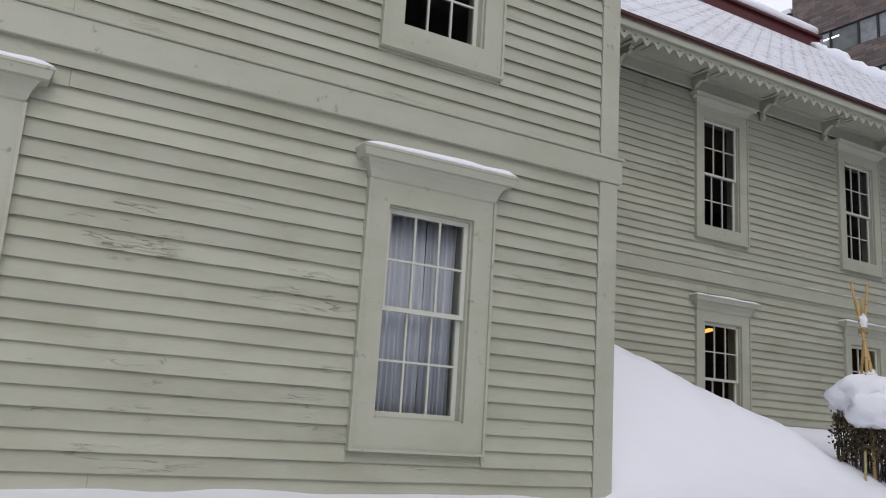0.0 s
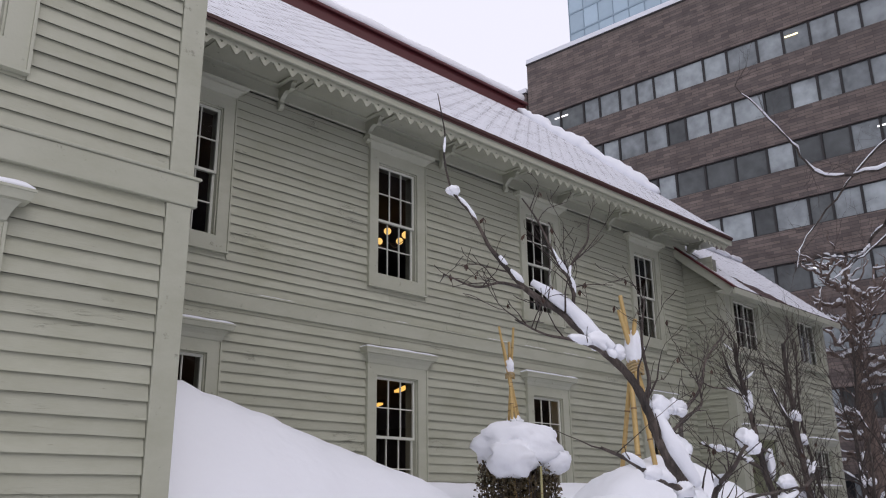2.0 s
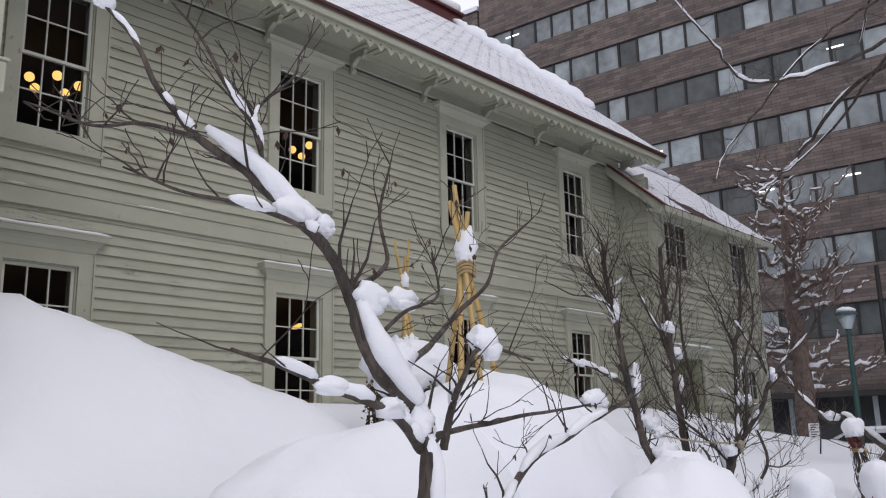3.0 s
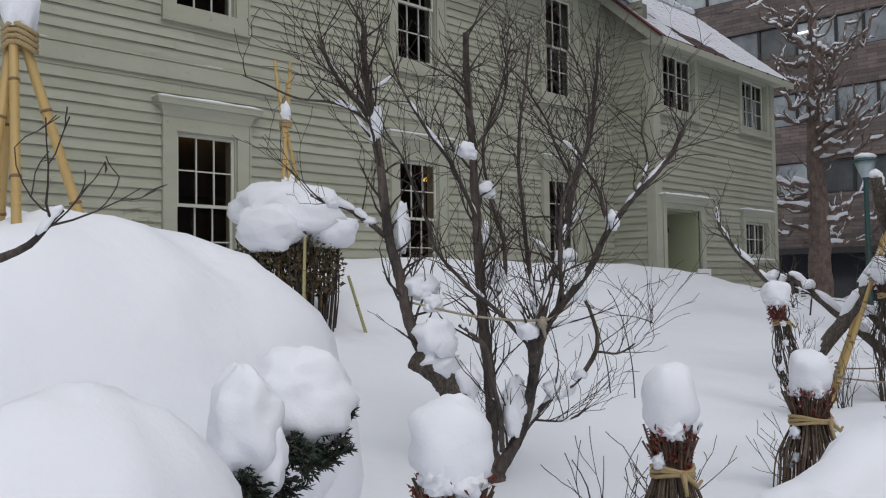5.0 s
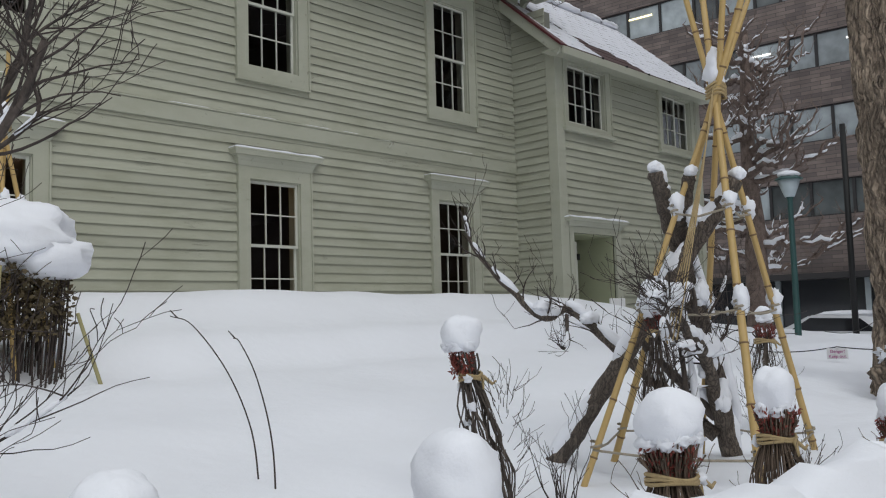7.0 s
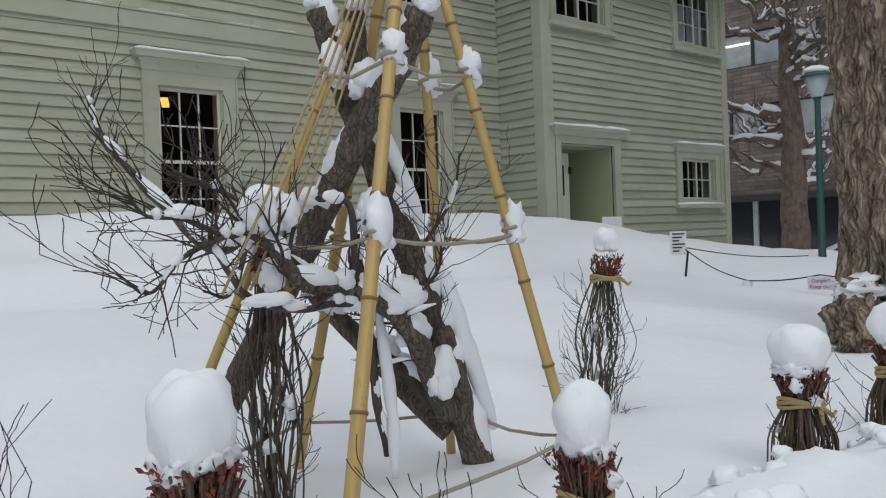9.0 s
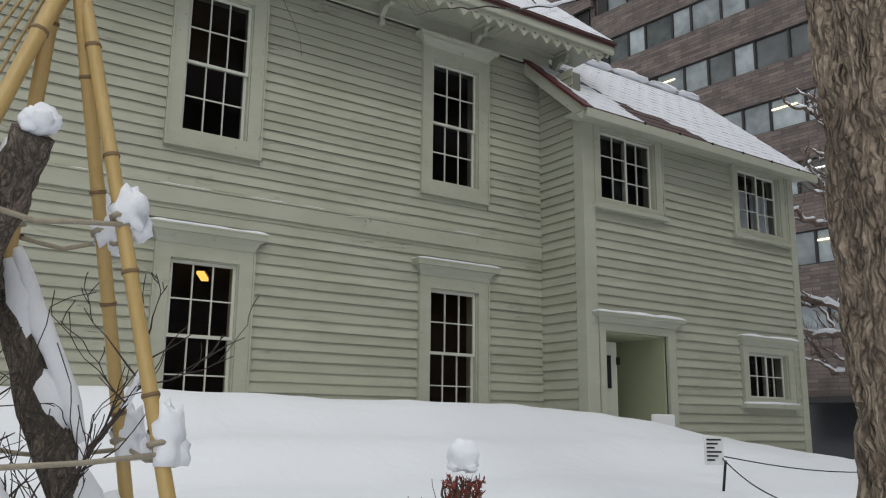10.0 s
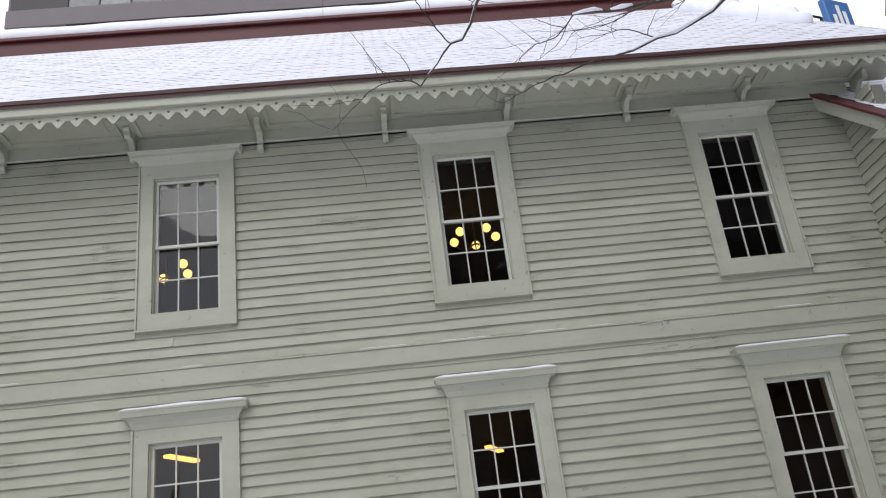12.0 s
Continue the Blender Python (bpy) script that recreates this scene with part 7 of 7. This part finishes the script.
def street_tree(x, y, z0, height, seed, label):
    """Pollarded street tree with knuckled limbs, heavy with snow."""
    rnd = random.Random(seed)
    t = thing("street_tree", label, "tree")
    tr = limb_points([(x, y, z0), (x + 0.1, y, z0 + height * 0.3), (x - 0.05, y, z0 + height * 0.6), (x + 0.1, y, z0 + height * 0.95)], 8, 0.05, seed)
    R = [lerp(0.34, 0.1, i / (len(tr) - 1)) for i in range(len(tr))]
    b = Buf()
    b.tube(tr, R, 10)
    b.done("trunk", M_STREETBARK, t)
    tw, sn = Buf(), Buf()
    for k in range(30):
        i = rnd.randrange(6, len(tr))
        w = 2.4 * k + rnd.uniform(-0.4, 0.4)
        L = rnd.uniform(1.3, 2.7) * (1.25 - 0.6 * i / len(tr))
        d = Vector((math.cos(w), math.sin(w), 0.0))
        P = limb_points([tr[i], tr[i] + d * L * 0.3 + Vector((0, 0, rnd.uniform(-0.05, 0.3))), tr[i] + d * L * 0.65 + Vector((0, 0, rnd.uniform(-0.1, 0.35))), tr[i] + d * L + Vector((0, 0, rnd.uniform(0.4, 1.1)))], 6, 0.13, seed + k)
        rr = [lerp(0.085, 0.03, j / (len(P) - 1)) * (1.0 + 0.3 * noise.noise(P[j] * 5)) for j in range(len(P))]
        lb = Buf()
        lb.tube(P, rr, 7)
        lb.done("limb", M_STREETBARK, t)
        snow_on(sn, P, rr, rnd, 0.9, 0.95, 0.8, 0.7)
        for j in range(5, len(P), 3):
            ang = w + rnd.uniform(-1.2, 1.2)
            q = Vector((math.cos(ang), math.sin(ang), 0))
            l2 = rnd.uniform(0.4, 0.9)
            Q = limb_points([P[j], P[j] + q * l2 * 0.5 + Vector((0, 0, rnd.uniform(-0.05, 0.2))), P[j] + q * l2 + Vector((0, 0, rnd.uniform(0.15, 0.6)))], 5, 0.07, seed + k + j)
            r2 = [lerp(0.035, 0.018, m / (len(Q) - 1)) for m in range(len(Q))]
            tw.tube(Q, r2, 5)
            snow_on(sn, Q, r2, rnd, 0.85, 0.95, 0.8, 0.7)
            for m in (5, 8, len(Q) - 1):
                grow(tw, Q[m], Vector((rnd.uniform(-1, 1), rnd.uniform(-1, 1), rnd.uniform(0, 1))), rnd.uniform(0.2, 0.5), 0.010, 1, rnd, 0.3)
    tagged(tw.done("twig_growth", M_STREETBARK, t), kind="stuff")
    tagged(sn.done("snow", M_SNOW, t, "snow lying along limbs"), kind="stuff")


street_tree(27.0, -0.65, 0.3, 8.6, 51, "pollarded street tree with knotty snow-laden limbs")
street_tree(15.3, -14.0, 0.6, 16.5, 63, "tall bare street tree on the other side of the path")
street_tree(30.5, -5.2, 0.2, 8.0, 57, "bare street tree with snowy limbs beyond the road")


def bank_clods():
    """Chunks of shovelled snow lying along the bank beside the path."""
    rnd = random.Random(21)
    b = Buf()
    for k in range(115):
        x = rnd.uniform(9.3, 14.5)
        y = rnd.gauss(-8.72, 0.1)
        r = rnd.uniform(0.012, 0.03) * (1.5 if rnd.random() < 0.1 else 1)
        b.blob((x, y, snow_z(x, y) - r * 0.1), (r * rnd.uniform(1, 1.5), r * rnd.uniform(1, 1.4), r * 0.8), k * 1.3, 0.35, 1.6, 14, 10)
    tagged(b.done("snow_clods", M_SNOW), "chunks of shovelled snow along the bank", "snow", kind="stuff")


bank_clods()

# ---------------------------------------------------------------- street things
def street_lamp():
    t = thing("street_lamp", "green cast street lamp with a lantern head", "lamp post", at=pose(22.13, -3.51, 0.6))
    b = Buf()
    b.tube([(0, 0, 0), (0, 0, 0.5), (0, 0, 0.55), (0, 0, 3.0), (0, 0, 3.05)], [0.10, 0.09, 0.06, 0.045, 0.07], 12)
    b.done("post", M_GREENIRON, t)
    h = Buf()
    h.tube([(0, 0, 3.05), (0, 0, 3.12), (0, 0, 3.36)], [0.08, 0.11, 0.2], 8)
    h.done("lantern", M_LAMPGLASS, t)
    c = Buf()
    c.tube([(0, 0, 3.36), (0, 0, 3.38), (0, 0, 3.46), (0, 0, 3.52)], [0.24, 0.24, 0.12, 0.02], 8)
    c.done("cap", M_GREENIRON, t)
    s = Buf()
    s.blob((0, 0, 3.46), (0.2, 0.2, 0.07), 3, 0.2, 2, 12, 8)
    s.done("snow", M_SNOW, t)


street_lamp()
b = Buf()
b.tube([(26.0, -3.2, 0.2), (26.0, -3.2, 5.6)], [0.07, 0.06], 10)
tagged(b.done("sign_pole", M_IRON), "plain black pole beside the street", "pole")


def car(x, y, z, turn, label):
    t = thing("parked_car", label, "car", at=pose(x, y, z, 0, 0, turn))
    prof = [(-2.1, 0.35), (-2.12, 0.7), (-1.95, 0.95), (-1.4, 1.02), (-0.9, 1.42), (0.5, 1.46), (1.25, 1.05), (1.95, 0.88), (2.12, 0.68), (2.1, 0.35)]
    bm = bmesh.new()
    a = [bm.verts.new((px, -0.82, pz)) for px, pz in prof]
    c = [bm.verts.new((px, 0.82, pz)) for px, pz in prof]
    bm.faces.new(a)
    bm.faces.new(list(reversed(c)))
    for i in range(len(prof)):
        j = (i + 1) % len(prof)
        bm.faces.new((a[i], c[i], c[j], a[j]))
    bmesh.ops.bevel(bm, geom=bm.edges[:], offset=0.06, segments=2, affect="EDGES")
    part("body", bm, M_CARW, t, smooth=True)
    for s in (-1, 1):
        gw = bmesh.new()
        q = [(-1.28, 1.04), (-0.86, 1.36), (0.46, 1.39), (1.05, 1.06)]
        vs = [gw.verts.new((px, s * 0.826, pz)) for px, pz in q]
        gw.faces.new(vs)
        vs2 = [gw.verts.new((px, s * 0.80, pz)) for px, pz in q]
        gw.faces.new(vs2)
        part("side_window", gw, M_CARGLASS, t)
    for wx in (-1.3, 1.3):
        for s in (-1, 1):
            b = Buf()
            b.tube([(wx, s * 0.62, 0.32), (wx, s * 0.85, 0.32)], [0.32, 0.32], 16)
            w = b.done("wheel", M_TYRE, t)
            r = Buf()
            r.tube([(wx, s * 0.851, 0.32), (wx, s * 0.86, 0.32)], [0.2, 0.19], 12)
            r.done("rim", M_LAMPGLASS, w)
    s = Buf()
    s.blob((-0.2, 0, 1.46), (0.85, 0.76, 0.1), 3, 0.15, 2, 16, 8)
    s.done("snow", M_SNOW, t)


car(30.0, -1.6, 0.0, 80, "white parked car with snow on its roof")
car(31.5, -8.0, 0.0, 85, "pale parked car beyond the snow bank")
vl = thing("pink_banner_stand", "small pink banner stand at the street", "banner", at=pose(29.0, -4.1, 0.3))
part("panel", bevelled(boxes((-0.02, 0.02, -0.25, 0.25, 0.5, 1.3)), 0.008), M_PINKV, vl)
part("leg", boxes((-0.02, 0.02, -0.03, 0.03, -0.3, 0.5)), M_IRON, vl)

# rope barrier with warning boards
posts = [(16.87, -4.42, 1.5), (16.27, -5.53, 1.2), (19.2, -3.4, 1.62)]
post = Buf()
post.tube([(0, 0, -0.5), (0, 0, -0.02), (0, 0, 0)], [0.045, 0.045, 0.03], 10)
pst = post.done("barrier_post", M_PAPER)
pst.matrix_world = pose(*posts[1])
tagged(pst, "short white barrier post in snow", "post", "barrier posts")
p1 = thing("notice_board", "small white notice board with grey print on a leaning stake", "sign", at=pose(16.87, -4.42, 1.36, 0, 0, -40))
part("board", bevelled(boxes((-0.085, 0.085, -0.012, 0.012, 0.06, 0.31)), 0.004), M_PAPER, p1)
for k in range(6):
    part("print_bar", boxes((-0.065, 0.065 - 0.03 * (k % 3), -0.0165, -0.0125, 0.275 - 0.036 * k, 0.29 - 0.036 * k)), M_IRON, p1)
b = Buf()
b.tube([(0.1, 0.0, 0.1), (0.02, 0.0, -0.55)], [0.012, 0.012], 6)
b.done("stake", M_IRON, p1)
b = Buf()
for a, c, sag in (((16.95, -4.42, 1.5), (16.27, -5.53, 1.2), 0.05), ((16.27, -5.53, 1.2), (16.05, -6.3, 1.27), 0.02), ((16.05, -6.3, 1.27), (15.1, -7.5, 1.35), 0.04), ((16.95, -4.42, 1.5), (19.6, -4.5, 1.3), 0.05), ((20.4, -4.6, 1.3), (23.0, -4.6, 1.45), 0.12)):
    a, c = Vector(a), Vector(c)
    b.tube([a.lerp(c, s / 8) + Vector((0, 0, -sag * math.sin(math.pi * s / 8))) for s in range(9)], [0.006] * 9, 5)
tagged(b.done("barrier_rope", M_IRON), "dark barrier rope sagging over snow", "rope")


def text_sign():
    t = thing("danger_sign", "small white sign printed in magenta hanging on rope", "sign", at=pose(16.05, -6.3, 1.07, 0, 0, -62))
    part("board", bevelled(boxes((-0.1, 0.1, -0.006, 0.006, 0.075, 0.187)), 0.003), M_PAPER, t)
    for k, (txt, z) in enumerate((("Danger!", 0.14), ("Keep out.", 0.09))):
        cu = bpy.data.curves.new("lettering", "FONT")
        cu.body = txt
        cu.size = 0.043
        cu.align_x = "CENTER"
        cu.extrude = 0.001
        cu.materials.append(M_PINK)
        ob = new("lettering", cu)
        ob.parent = t
        ob.matrix_local = pose(0, -0.0095, z, 90, 0, 0)


text_sign()
